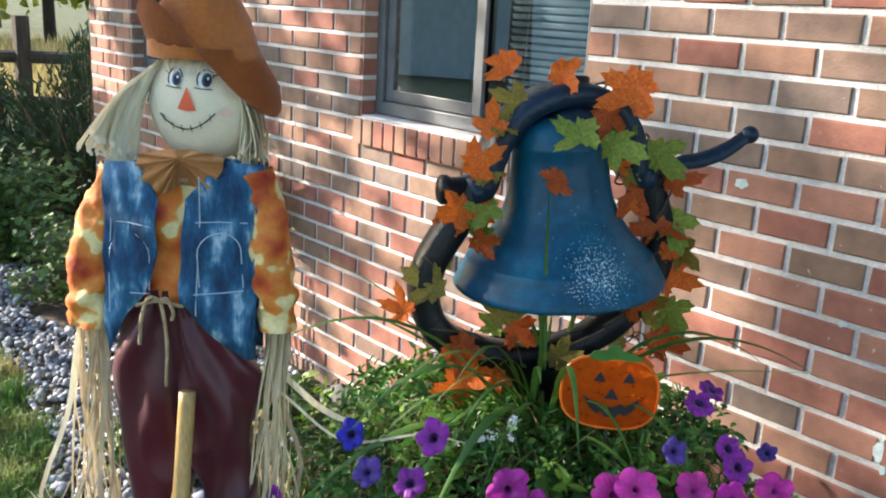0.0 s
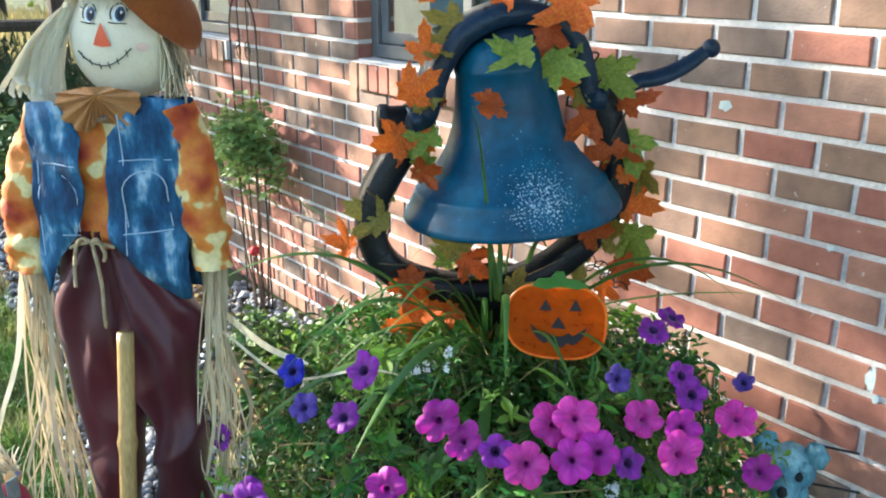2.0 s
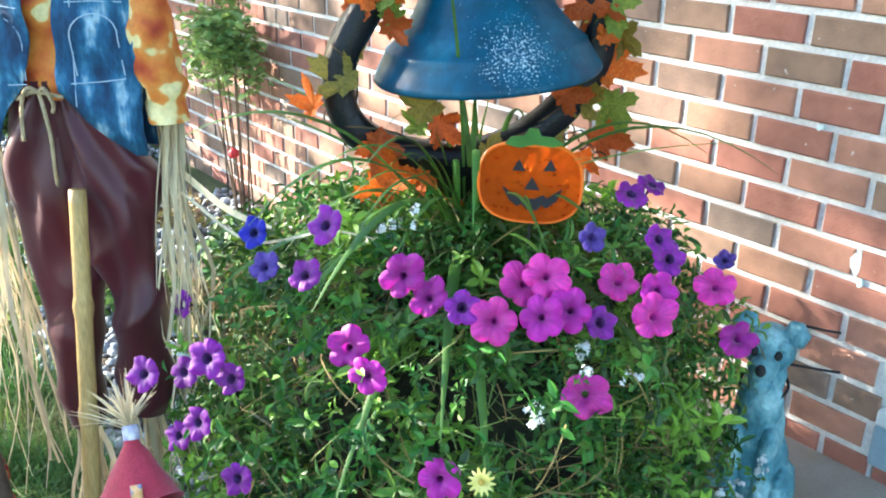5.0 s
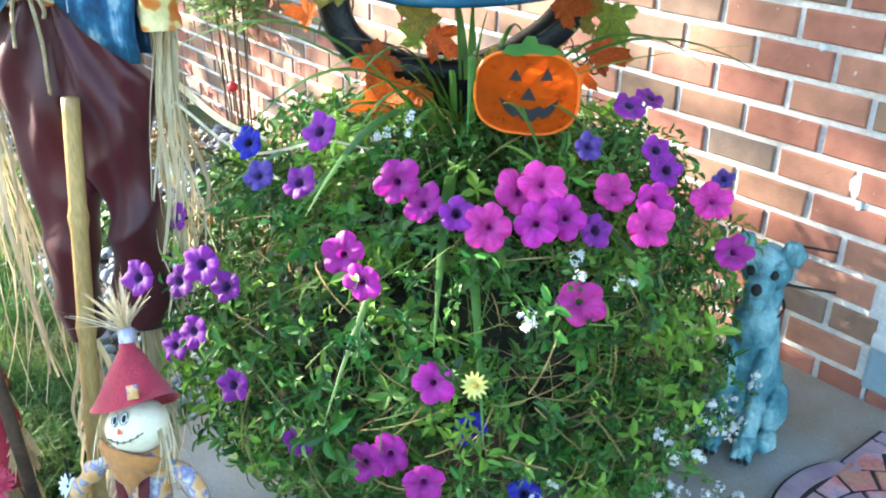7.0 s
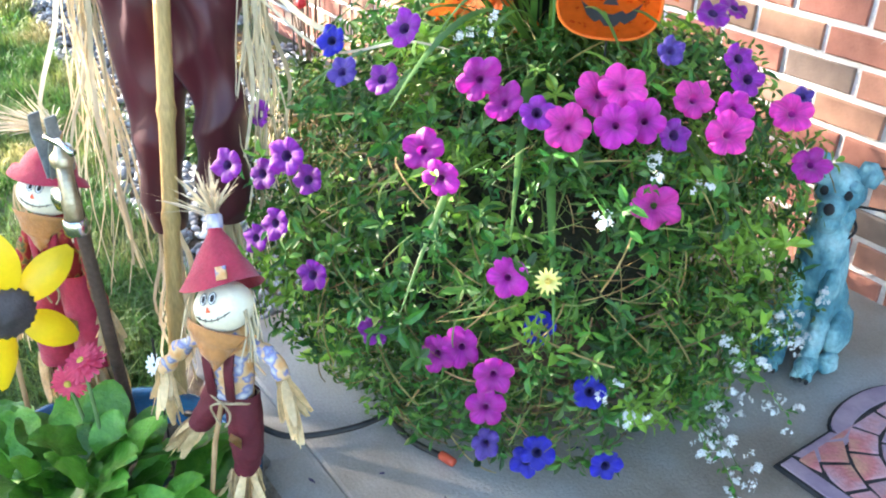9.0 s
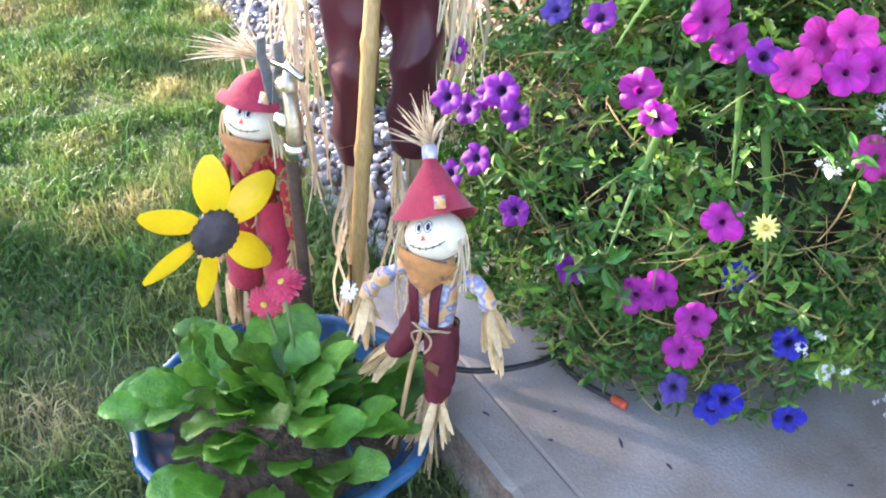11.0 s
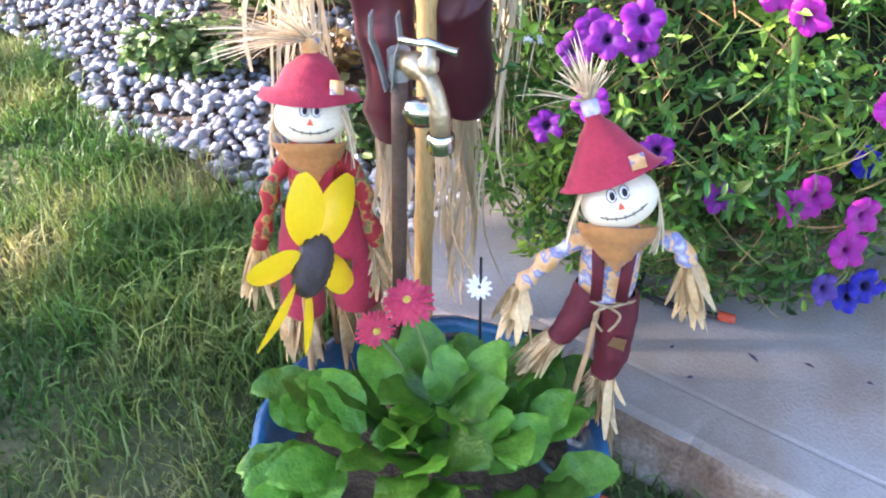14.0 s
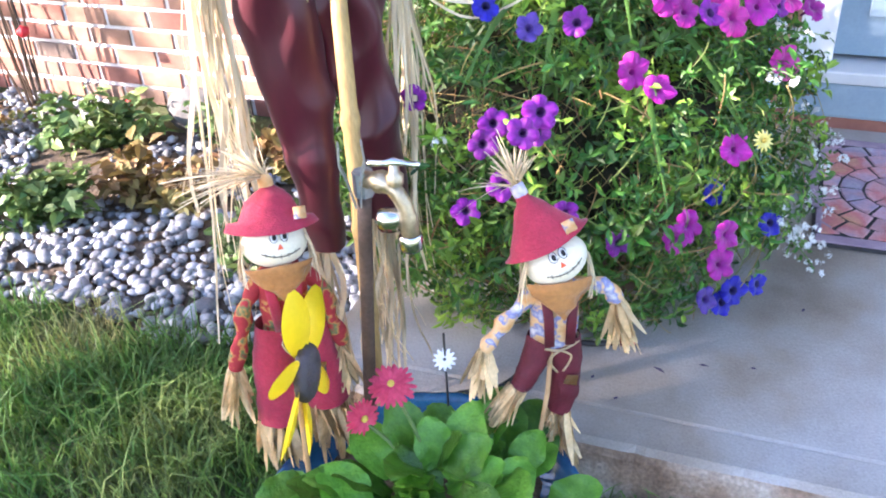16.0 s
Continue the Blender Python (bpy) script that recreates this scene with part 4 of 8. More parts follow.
# vest: two fronts and a back
for outline, sd in (([(-0.118, 1.392), (-0.055, 1.398), (-0.022, 1.335), (-0.024, 1.25), (-0.034, 1.20), (-0.05, 1.165), (-0.085, 1.125), (-0.110, 1.075), (-0.124, 1.048), (-0.13, 1.10), (-0.126, 1.23), (-0.122, 1.33)], 1),
                    ([(0.150, 1.398), (0.09, 1.405), (0.024, 1.338), (0.018, 1.25), (0.012, 1.19), (0.014, 1.16), (0.05, 1.11), (0.09, 1.075), (0.12, 1.05), (0.136, 1.048), (0.14, 1.12), (0.137, 1.25), (0.14, 1.33)], 2)):
    bm = bmesh.new()
    flat_cut(bm, outline, 0.0, lambda x, z: body_bulge(x, z) + 0.004)
    thicken(bm, 0.003)
    front = part("vest_front", bm, M_DENIM, scarecrow, "washed blue denim-print vest front", smooth=True)
    bm = bmesh.new()
    s = -1 if sd == 1 else 1
    cx, cz = (-0.075, 1.235) if sd == 1 else (0.083, 1.245)
    seam = [(cx + 0.036 * math.cos(a) * 1.0, cz + 0.038 * math.sin(a)) for a in [math.pi * i / 10 for i in range(11)]]
    seam = [(cx + 0.036, cz - 0.06)] + seam + [(cx - 0.036, cz - 0.06)]
    for line in (seam, [(cx - 0.040, cz + 0.055), (cx, cz + 0.057), (cx + 0.044, cz + 0.055)], [(cx - 0.030, cz + 0.135), (cx - 0.033, cz + 0.06), (cx - 0.040, cz - 0.04), (cx - 0.042, cz - 0.11)], [(cx - 0.045, cz - 0.072), (cx, cz - 0.070), (cx + 0.036, cz - 0.066)]):
        tube(bm, [(x, -body_bulge(x, z) - 0.0070, z) for x, z in line], 0.0011, 5)
    part("pocket_seam", bm, two("pale_thread" , (0.30, 0.42, 0.55), (0.42, 0.54, 0.66), rough=0.8, scale=40), front)
bm = bmesh.new()
flat_cut(bm, [(-0.12, 1.05), (0.135, 1.05), (0.145, 1.395), (-0.118, 1.392)], 0.03, lambda x, z: -0.02 * max(0, 1 - (x / 0.15) ** 2))
part("vest_back", bm, M_DENIM, scarecrow, smooth=True)

# gathered collar
bm = bmesh.new()
_v = []
_cx, _cz = 0.022, 1.400
_out = [(-0.055, 1.400), (-0.056, 1.378), (-0.04, 1.352), (-0.018, 1.338), (-0.004, 1.336), (0.006, 1.345), (0.018, 1.362), (0.026, 1.366), (0.04, 1.352), (0.056, 1.342), (0.072, 1.352), (0.086, 1.375), (0.095, 1.402), (0.05, 1.412), (0.0, 1.412)]
_n = len(_out)
_ring = []
for _r in range(7):
    _t = 0.12 + 0.88 * _r / 6
    row = []
    for _k in range(120):
        _f = _k / 120 * _n
        _a, _b, _g = _out[int(_f) % _n], _out[(int(_f) + 1) % _n], _f - int(_f)
        x, z = _a[0] + (_b[0] - _a[0]) * _g, _a[1] + (_b[1] - _a[1]) * _g
        x, z = _cx + (x - _cx) * _t, _cz + (z - _cz) * _t
        row.append(bm.verts.new((x, -0.068 + 0.0065 * math.sin(_k * 0.78) * (0.4 + 0.6 * _t) + 0.012 * _t, z)))
    _ring.append(row)
for a, b in zip(_ring, _ring[1:]):
    for k in range(120):
        bm.faces.new((a[k], a[(k + 1) % 120], b[(k + 1) % 120], b[k]))
bm.faces.new(_ring[0][::-1])
part("collar", bm, M_TAN, scarecrow, "gathered tan cloth collar", smooth=True).location.z = 0.010

# head
HX, HZ = 0.045, 1.496
bm = bmesh.new()
bmesh.ops.create_uvsphere(bm, u_segments=40, v_segments=24, radius=1)
for v in bm.verts:
    x, y, z = v.co
    sx = 0.094 * (1 + 0.05 * (1 - abs(z)) - 0.03 * z)
    v.co = (HX + sx * x, 0.005 + 0.074 * y, HZ + 0.101 * z * (1 - 0.04 * x * x))
wrinkled(bm, 0.002, 20)
head = part("head", bm, M_CREAM, scarecrow, "round cream stuffed head", smooth=True)


def head_y(x, z, lift=0.0015):
    q = 1 - ((x - HX) / 0.0965) ** 2 - ((z - HZ) / 0.1015) ** 2
    return 0.005 - 0.075 * math.sqrt(max(q, 0.02)) - lift


def on_head(name, outline, material, parent, lift):
    bm = bmesh.new()
    vs = [bm.verts.new((x, 0, z)) for x, z in outline]
    f = bm.faces.new(vs)
    bmesh.ops.triangulate(bm, faces=[f])
    bmesh.ops.subdivide_edges(bm, edges=bm.edges[:], cuts=2, use_grid_fill=True)
    for v in bm.verts:
        v.co.y = head_y(v.co.x, v.co.z, lift)
    return part(name, bm, material, parent)


def oval(cx, cz, rx, rz, n=24, a0=0, a1=360):
    return [(cx + rx * math.cos(radians(a0 + (a1 - a0) * i / n)), cz + rz * math.sin(radians(a0 + (a1 - a0) * i / n))) for i in range(n + (0 if a1 - a0 == 360 else 1))]


def stroke(name, pts, w, material, parent, lift=0.0022):
    bm = bmesh.new()
    tube(bm, [(x, head_y(x, z, lift), z) for x, z in pts], w, 6)
    return part(name, bm, material, parent)


for ex in (0.014, 0.066):
    eye = on_head("eye", oval(ex, 1.544, 0.0125, 0.0145), M_EYEWHITE, scarecrow, 0.0015)
    on_head("iris", oval(ex + 0.003, 1.543, 0.0085, 0.0115), M_IRIS, eye, 0.0028)
    on_head("pupil", oval(ex + 0.004, 1.542, 0.005, 0.008), M_INK, eye, 0.0040)
    on_head("glint", oval(ex + 0.0055, 1.546, 0.0018, 0.0025), M_EYEWHITE, eye, 0.0050)
    stroke("lid_line", oval(ex, 1.544, 0.0132, 0.0152, 18, 10, 215), 0.0011, M_INK, eye)
    stroke("under_line", [(ex - 0.016, 1.530), (ex - 0.005, 1.5285), (ex + 0.013, 1.528)], 0.0009, M_INK, eye)
    sgn = -1 if ex < 0.02 else 1
    for k in range(3):
        a = radians((118 + 20 * k) if sgn < 0 else (62 - 20 * k))
        stroke("lash", [(ex + 0.013 * math.cos(a), 1.544 + 0.015 * math.sin(a)), (ex + 0.022 * math.cos(a), 1.545 + 0.0225 * math.sin(a))], 0.0008, M_INK, eye)
on_head("nose", [(0.037, 1.531), (0.021, 1.494), (0.037, 1.491), (0.053, 1.493)], M_NOSE, scarecrow, 0.003)
_m = [(-0.014 + 0.098 * i / 24, 1.460 + 0.026 * ((i / 24 - 0.47) / 0.5) ** 2) for i in range(25)]
mouth = stroke("mouth", _m, 0.0010, M_INK, scarecrow)
for i in range(2, 25, 4):
    x, z = _m[i]
    stroke("stitch", [(x - 0.001, z + 0.0055), (x + 0.001, z - 0.0055)], 0.0008, M_INK, mouth, 0.0024)
on_head("cheek", oval(0.100, 1.490, 0.010, 0.008), two("faint_pink", (0.78, 0.52, 0.42), (0.80, 0.60, 0.48), rough=0.8, scale=30), scarecrow, 0.001)

# hat: a crown, and a floppy brim that sweeps down on one side
bm = bmesh.new()
rings = []
for t, rx, ry, z, x in ((0, 0.096, 0.084, 1.560, HX), (0.2, 0.091, 0.080, 1.588, HX - 0.003), (0.45, 0.081, 0.072, 1.622, HX - 0.006), (0.7, 0.070, 0.060, 1.652, HX - 0.008), (0.88, 0.062, 0.050, 1.672, HX - 0.010), (0.97, 0.046, 0.036, 1.680, HX - 0.011), (1, 0.01, 0.01, 1.676, HX - 0.012)):
    rings.append([bm.verts.new((x + rx * math.cos(a) , 0.005 + ry * math.sin(a), z + 0.009 * math.sin(3 * a + 1) * t)) for a in [2 * math.pi * k / 36 for k in range(36)]])
for a, b in zip(rings, rings[1:]):
    for k in range(36):
        bm.faces.new((a[k], a[(k + 1) % 36], b[(k + 1) % 36], b[k]))
wrinkled(bm, 0.011, 22, 4)
part("hat_crown", bm, M_FELT, scarecrow, "burnt orange cloth hat", smooth=True)
bm = bmesh.new()
rings = []
for j in range(7):
    t = j / 6
    row = []
    for k in range(72):
        a = 2 * math.pi * k / 72
        ca, sa = math.cos(a), math.sin(a)
        front = max(0.0, -sa)
        drop_r = max(0.0, math.cos(a - radians(-22))) ** 2.2
        left = max(0.0, -ca) ** 2
        rx = 0.094 + t * (0.012 + 0.034 * drop_r + 0.006 * left)
        ry = 0.082 + t * 0.022
        z = 1.574 + 0.006 * front + t * (-0.006 * front - 0.100 * drop_r - 0.012 * left + 0.085 * max(0, math.cos(a - radians(-140))) ** 1.4)
        z += 0.006 * math.sin(5 * a) * t
        row.append(bm.verts.new((HX + rx * ca, 0.003 + ry * sa, z)))
    rings.append(row)
for a, b in zip(rings, rings[1:]):
    for k in range(72):
        bm.faces.new((a[k], a[(k + 1) % 72], b[(k + 1) % 72], b[k]))
thicken(bm, 0.0025)
part("hat_brim", bm, M_FELT, scarecrow, "floppy burnt orange brim", smooth=True)


def raffia(name, parent, material, roots, seed, count, length, spread, width, droop=1.0, label="", end=None, lean=(0, 0, 0)):
    """Many flat strands that hang from roots, in one mesh."""
    r = rng(seed)
    verts, faces = [], []
    for i in range(count):
        a = Vector(r.choice(roots)) + Vector((r.uniform(-1, 1), r.uniform(-1, 1), r.uniform(-1, 1))) * 0.008
        l = length * r.uniform(0.55, 1.08)
        out = Vector((r.uniform(-1, 1), r.uniform(-1, 1), 0)) * spread + Vector(lean)
        b = a + Vector((out.x * 0.6, out.y * 0.6, -l * 0.45))
        c = a + Vector((out.x * 1.1 + r.uniform(-0.02, 0.02), out.y * 1.1, -l))
        pts = curve3(a, b, c, 9)
        ph, am = r.uniform(0, 6), r.uniform(0.004, 0.034)
        for k, p in enumerate(pts):
            p.x += am * math.sin(k * 0.9 + ph) * k / 9
            p.y += am * math.cos(k * 0.7 + ph) * k / 9
        ang = r.uniform(0, 3.14)
        w = width * r.choice((0.45, 0.6, 0.9, 1.5))
        ribbon(verts, faces, pts, [w * (1 - 0.5 * (k / 9) ** 3) for k in range(10)], (math.cos(ang), math.sin(ang), 0.1), r.uniform(-0.5, 0.5))
    ob = pydata(name, verts, faces, material, parent, label, smooth=True)
    ob["kind"] = "stuff"
    return ob


def strand(verts, faces, pts, w, side):
    pts = smooth_path(pts, 5)
    n = len(pts)
    ribbon(verts, faces, pts, [w * (1 - 0.6 * (k / (n - 1)) ** 4) for k in range(n)], side, 0.35)


# hair
r = rng(21)
verts, faces = [], []
for i in range(64):
    t = r.random()
    root = (-0.028 - 0.016 * t, -0.05 + 0.075 * r.random(), 1.568 - 0.03 * t)
    flare = r.uniform(0.2, 1.0)
    end = (-0.050 - 0.105 * flare, -0.05 + r.uniform(-0.03, 0.05), 1.405 + 0.045 * flare + r.uniform(-0.02, 0.02))
    mid = (root[0] * 0.55 + end[0] * 0.45 - 0.006, root[1] * 0.4 + end[1] * 0.6 - 0.01, root[2] * 0.5 + end[2] * 0.5 + 0.012)
    curl = (end[0] - 0.004 + 0.014 * r.random(), end[1] - 0.012, end[2] - 0.018)
    strand(verts, faces, [root, mid, end, curl], r.uniform(0.0036, 0.0075), (0.5, 0.8, 0.2))
for i in range(52):
    root = (0.118 + 0.012 * r.random(), -0.045 + 0.075 * r.random(), 1.565 - 0.06 * r.random())
    end = (0.112 + r.uniform(0, 0.055), -0.05 + r.uniform(-0.02, 0.06), 1.40 + r.uniform(-0.015, 0.05))
    mid = ((root[0] + end[0]) / 2 + 0.008, (root[1] + end[1]) / 2 - 0.012, (root[2] + end[2]) / 2)
    curl = (end[0] + r.uniform(-0.012, 0.014), end[1] - 0.014, end[2] - r.uniform(0.0, 0.02))
    strand(verts, faces, [root, mid, end, curl], r.uniform(0.003, 0.0062), (0.5, -0.8, 0.2))
for i in range(17):
    x = -0.02 + 0.105 * i / 16
    zt = 1.585
    strand(verts, faces, [(x, head_y(x, zt) + 0.004, zt), (x + r.uniform(-0.003, 0.003), head_y(x, 1.57, 0.006), 1.568), (x + r.uniform(-0.006, 0.006), head_y(x, 1.555, 0.004), 1.553 - r.uniform(0, 0.008))], 0.0042, (1, 0, 0))
hair = pydata("hair", verts, faces, M_HAIR, scarecrow, "cream raffia hair", smooth=True)
hair["kind"] = "stuff"

# the head leans back from the chest with its hat and hair
for _ob in scarecrow.children:
    if _ob.name.split(".")[0] in ("head", "eye", "nose", "mouth", "cheek", "hat_crown", "hat_brim", "hair"):
        _ob.location = (-0.018, 0.050, 0.007 if _ob.name.startswith("hat") else -0.009)

# straw at the cuffs and ankles
raffia("straw_hand", scarecrow, M_RAFFIA, [(-0.185, -0.01, 1.10), (-0.165, -0.01, 1.10), (-0.15, -0.01, 1.09)], 31, 34, 0.74, 0.060, 0.0034, label="long pale raffia hand", lean=(-0.02, 0, 0))
raffia("straw_hand", scarecrow, M_RAFFIA, [(0.16, -0.01, 1.12), (0.178, -0.01, 1.12), (0.19, -0.01, 1.13)], 32, 34, 0.66, 0.045, 0.0034, label="long pale raffia hand")
raffia("straw_foot", scarecrow, M_RAFFIA, [(-0.08, 0.0, 0.55), (-0.06, 0.0, 0.55)], 33, 30, 0.42, 0.030, 0.0046, label="pale raffia foot").location = (0.022, -0.034, 0)
raffia("straw_foot", scarecrow, M_RAFFIA, [(0.03, 0.0, 0.59), (0.06, 0.0, 0.59), (0.08, 0, 0.59)], 34, 32, 0.47, 0.030, 0.0046, label="pale raffia foot").location = (0.022, -0.034, 0)
verts, faces = [], []
strand(verts, faces, [(0.175, -0.02, 0.95), (0.21, -0.05, 0.70), (0.27, -0.06, 0.60), (0.38, -0.10, 0.55)], 0.0035, (0, 1, 0.3))
strand(verts, faces, [(0.17, 0.0, 1.02), (0.25, 0.02, 0.94), (0.33, 0.01, 0.915)], 0.006, (0, 0.6, 1))
strand(verts, faces, [(0.18, -0.01, 0.98), (0.30, -0.02, 0.90), (0.44, -0.03, 0.93), (0.52, -0.04, 0.925)], 0.0026, (0, 0.6, 1))
loose = pydata("stray_strand", verts, faces, M_RAFFIA, scarecrow, smooth=True)

# rope tied at the waist
bm = bmesh.new()
for pts in ([(-0.02, -0.062, 1.158), (-0.035, -0.068, 1.165), (-0.048, -0.066, 1.145), (-0.056, -0.064, 1.105), (-0.058, -0.064, 1.075)], [(-0.02, -0.062, 1.158), (-0.005, -0.07, 1.165), (0.004, -0.066, 1.14), (0.000, -0.064, 1.125)],
            [(-0.02, -0.062, 1.158), (-0.012, -0.068, 1.13), (-0.008, -0.067, 1.08), (-0.012, -0.063, 1.03), (-0.016, -0.056, 0.995)], [(-0.07, -0.045, 1.14), (-0.045, -0.06, 1.152), (-0.02, -0.064, 1.158), (0.02, -0.060, 1.150)]):
    tube(bm, smooth_path(pts, 5), 0.0034, 7)
part("rope_belt", bm, M_ROPE, scarecrow, "jute rope tied in a bow", smooth=True)

# ---- the blue pot with its plants, the little dolls, the tap and the flower spinner ----
class Joined:
    """Gathers bmeshes and strips of several materials into one mesh."""

    def __init__(self):
        self.verts, self.faces, self.index, self.mats = [], [], [], []

    def slot(self, material):
        if material not in self.mats:
            self.mats.append(material)
        return self.mats.index(material)

    def add(self, bm, material, m=None):
        k, s = len(self.verts), self.slot(material)
        bm.verts.index_update()
        self.verts += [(m @ v.co) if m else v.co.copy() for v in bm.verts]
        for f in bm.faces:
            self.faces.append(tuple(k + v.index for v in f.verts))
            self.index.append(s)
        bm.free()

    def strips(self, verts, faces, material):
        k, s = len(self.verts), self.slot(material)
        self.verts += [Vector(v) for v in verts]
        self.faces += [tuple(k + i for i in f) for f in faces]
        self.index += [s] * len(faces)

    def make(self, name):
        return pydata(name, self.verts, self.faces, self.mats, smooth=True, mats=self.index)


M_RED = mat("crimson_cloth", [(0.3, (0.32, 0.014, 0.040)), (0.7, (0.42, 0.022, 0.058))], rough=0.8, scale=14, fine=0.12, bump=0.25, bump_scale=260, sheen=0.2)
M_REDPRINT = mat("red_print_cloth", [(0.3, (0.33, 0.02, 0.03)), (0.52, (0.33, 0.025, 0.03)), (0.56, (0.52, 0.22, 0.06)), (0.62, (0.10, 0.16, 0.06)), (0.7, (0.33, 0.02, 0.03))], rough=0.8, scale=38, detail=2, fine=0.1, bump=0.2, bump_scale=260)
M_PATCH = mat("patch_print_cloth", [(0.3, (0.60, 0.30, 0.10)), (0.5, (0.64, 0.42, 0.22)), (0.55, (0.16, 0.18, 0.38)), (0.7, (0.62, 0.60, 0.60))], rough=0.8, scale=40, detail=2, fine=0.1)
M_DARKRED = mat("dark_maroon_cloth", [(0.3, (0.075, 0.006, 0.014)), (0.7, (0.13, 0.010, 0.022))], rough=0.7, scale=12, fine=0.1, bump=0.25, bump_scale=200)
M_STRAW = mat("golden_straw", [(0.3, (0.56, 0.38, 0.18)), (0.7, (0.78, 0.60, 0.35))], rough=0.65, scale=25, island=0.3, fine=0.15, through_light=0.15)
M_STICK = two("wooden_stick", (0.34, 0.20, 0.09), (0.48, 0.30, 0.15), rough=0.7, scale=20)


def tuft(j, at, direction, count, length, spread, width, seed, material, root=0.007):
    r = rng(seed)
    verts, faces = [], []
    d = Vector(direction).normalized()
    for _ in range(count):
        a = Vector(at) + Vector((r.uniform(-1, 1), r.uniform(-1, 1), r.uniform(-0.4, 0.4))) * root
        l = length * r.uniform(0.6, 1.1)
        o = Vector((r.uniform(-1, 1), r.uniform(-1, 1), r.uniform(-0.6, 0.6))) * spread
        pts = curve3(a, a + d * l * 0.5 + o * 0.35, a + d * l + o + Vector((0, 0, -0.1 * l - 0.8 * max(0.0, l - 0.11))), 5)
        s = Vector((r.uniform(-1, 1), r.uniform(-1, 1), r.uniform(-0.3, 0.3)))
        w = width * r.uniform(0.6, 1.3)
        ribbon(verts, faces, pts, [w * 0.7, w, w * 1.1, w, w * 0.8, w * 0.3], s, r.uniform(-0.4, 0.4))
    j.strips(verts, faces, material)


def little_doll(name, at, rz, label, hat_tilt, dress, head, arms, legs, stick, seed, tie, plume=(0, 0, 1), domed=False, loose=6):
    """A small stuffed harvest doll on a stick, as one mesh. head: x, z; arms: lists of points; legs: rows."""
    j = Joined()
    hx, hz = head
    tilt = Matrix.Translation((hx, 0, hz)) @ Matrix.Rotation(radians(hat_tilt), 4, "Y") @ Matrix.Rotation(radians(-26), 4, "X") @ Matrix.Translation((-hx, 0, -hz))
    bm = bmesh.new()
    bmesh.ops.create_uvsphere(bm, u_segments=24, v_segments=16, radius=1)
    for v in bm.verts:
        v.co = (hx + 0.054 * v.co.x, 0.038 * v.co.y, hz + 0.040 * v.co.z)
    j.add(bm, M_CREAM, tilt)

    def fy(x, z, lift):
        q = 1 - ((x - hx) / 0.0545) ** 2 - ((z - hz) / 0.0405) ** 2
        return -0.0385 * math.sqrt(max(q, 0.03)) - lift

    def dab(outline, material, lift):
        bm = bmesh.new()
        f = bm.faces.new([bm.verts.new((x, 0, z)) for x, z in outline])
        bmesh.ops.triangulate(bm, faces=[f])
        bmesh.ops.subdivide_edges(bm, edges=bm.edges[:], cuts=1, use_grid_fill=True)
        for v in bm.verts:
            v.co.y = fy(v.co.x, v.co.z, lift)
        j.add(bm, material, tilt)

    for ex in (-0.0025, 0.0145):
        dab(oval(hx + ex, hz + 0.012, 0.0062, 0.0085), M_EYEWHITE, 0.0010)
        dab(oval(hx + ex + 0.001, hz + 0.0115, 0.0036, 0.0056), M_INK, 0.0020)
        bm = bmesh.new()
        tube(bm, [(x, fy(x, z, 0.0012), z) for x, z in oval(hx + ex, hz + 0.012, 0.0066, 0.009, 14, 0, 330)], 0.0006, 5)
        j.add(bm, M_INK, tilt)
    dab([(hx + 0.006, hz + 0.001), (hx + 0.001, hz - 0.009), (hx + 0.011, hz - 0.009)], M_NOSE, 0.002)
    bm = bmesh.new()
    tube(bm, [(hx + 0.006 + x, fy(hx + 0.006 + x, hz - 0.0215 + 9.0 * x * x, 0.001), hz - 0.0215 + 9.0 * x * x) for x in [-0.032 + 0.064 * i / 16 for i in range(17)]], 0.0007, 5)
    j.add(bm, M_INK, tilt)
    for i in range(5):
        x = -0.024 + 0.012 * i
        z = hz - 0.0215 + 9.0 * x * x
        bm = bmesh.new()
        tube(bm, [(hx + 0.006 + x, fy(hx + 0.006 + x, z, 0.0012), z + 0.003), (hx + 0.006 + x, fy(hx + 0.006 + x, z, 0.0012), z - 0.003)], 0.0006, 5)
        j.add(bm, M_INK, tilt)
    # hat
    top = 0.092 if domed else 0.120
    bm = bmesh.new()
    rows = [(0.077, 0.052, 0.002), (0.067, 0.048, 0.012), (0.054, 0.041, 0.028), (0.040, 0.032, 0.050), (0.025, 0.022, 0.070), (0.013, 0.012, 0.086), (0.011, 0.010, 0.096)]
    if domed:
        rows = [(0.078, 0.054, -0.006), (0.070, 0.050, 0.006), (0.054, 0.043, 0.014), (0.047, 0.039, 0.028), (0.038, 0.033, 0.044), (0.026, 0.023, 0.056), (0.013, 0.012, 0.064), (0.011, 0.010, 0.068)]
    rg = []
    for rx, ry, dz in rows:
        rg.append([bm.verts.new((hx + rx * math.cos(a), ry * math.sin(a), hz + 0.028 + dz + (0.006 * math.cos(2 * a) if dz < 0.01 else 0))) for a in [2 * math.pi * k / 32 for k in range(32)]])
    for a, b in zip(rg, rg[1:]):
        for k in range(32):
            bm.faces.new((a[k], a[(k + 1) % 32], b[(k + 1) % 32], b[k]))
    wrinkled(bm, 0.0035, 34, seed)
    j.add(bm, M_RED, tilt)
    bm = bmesh.new()
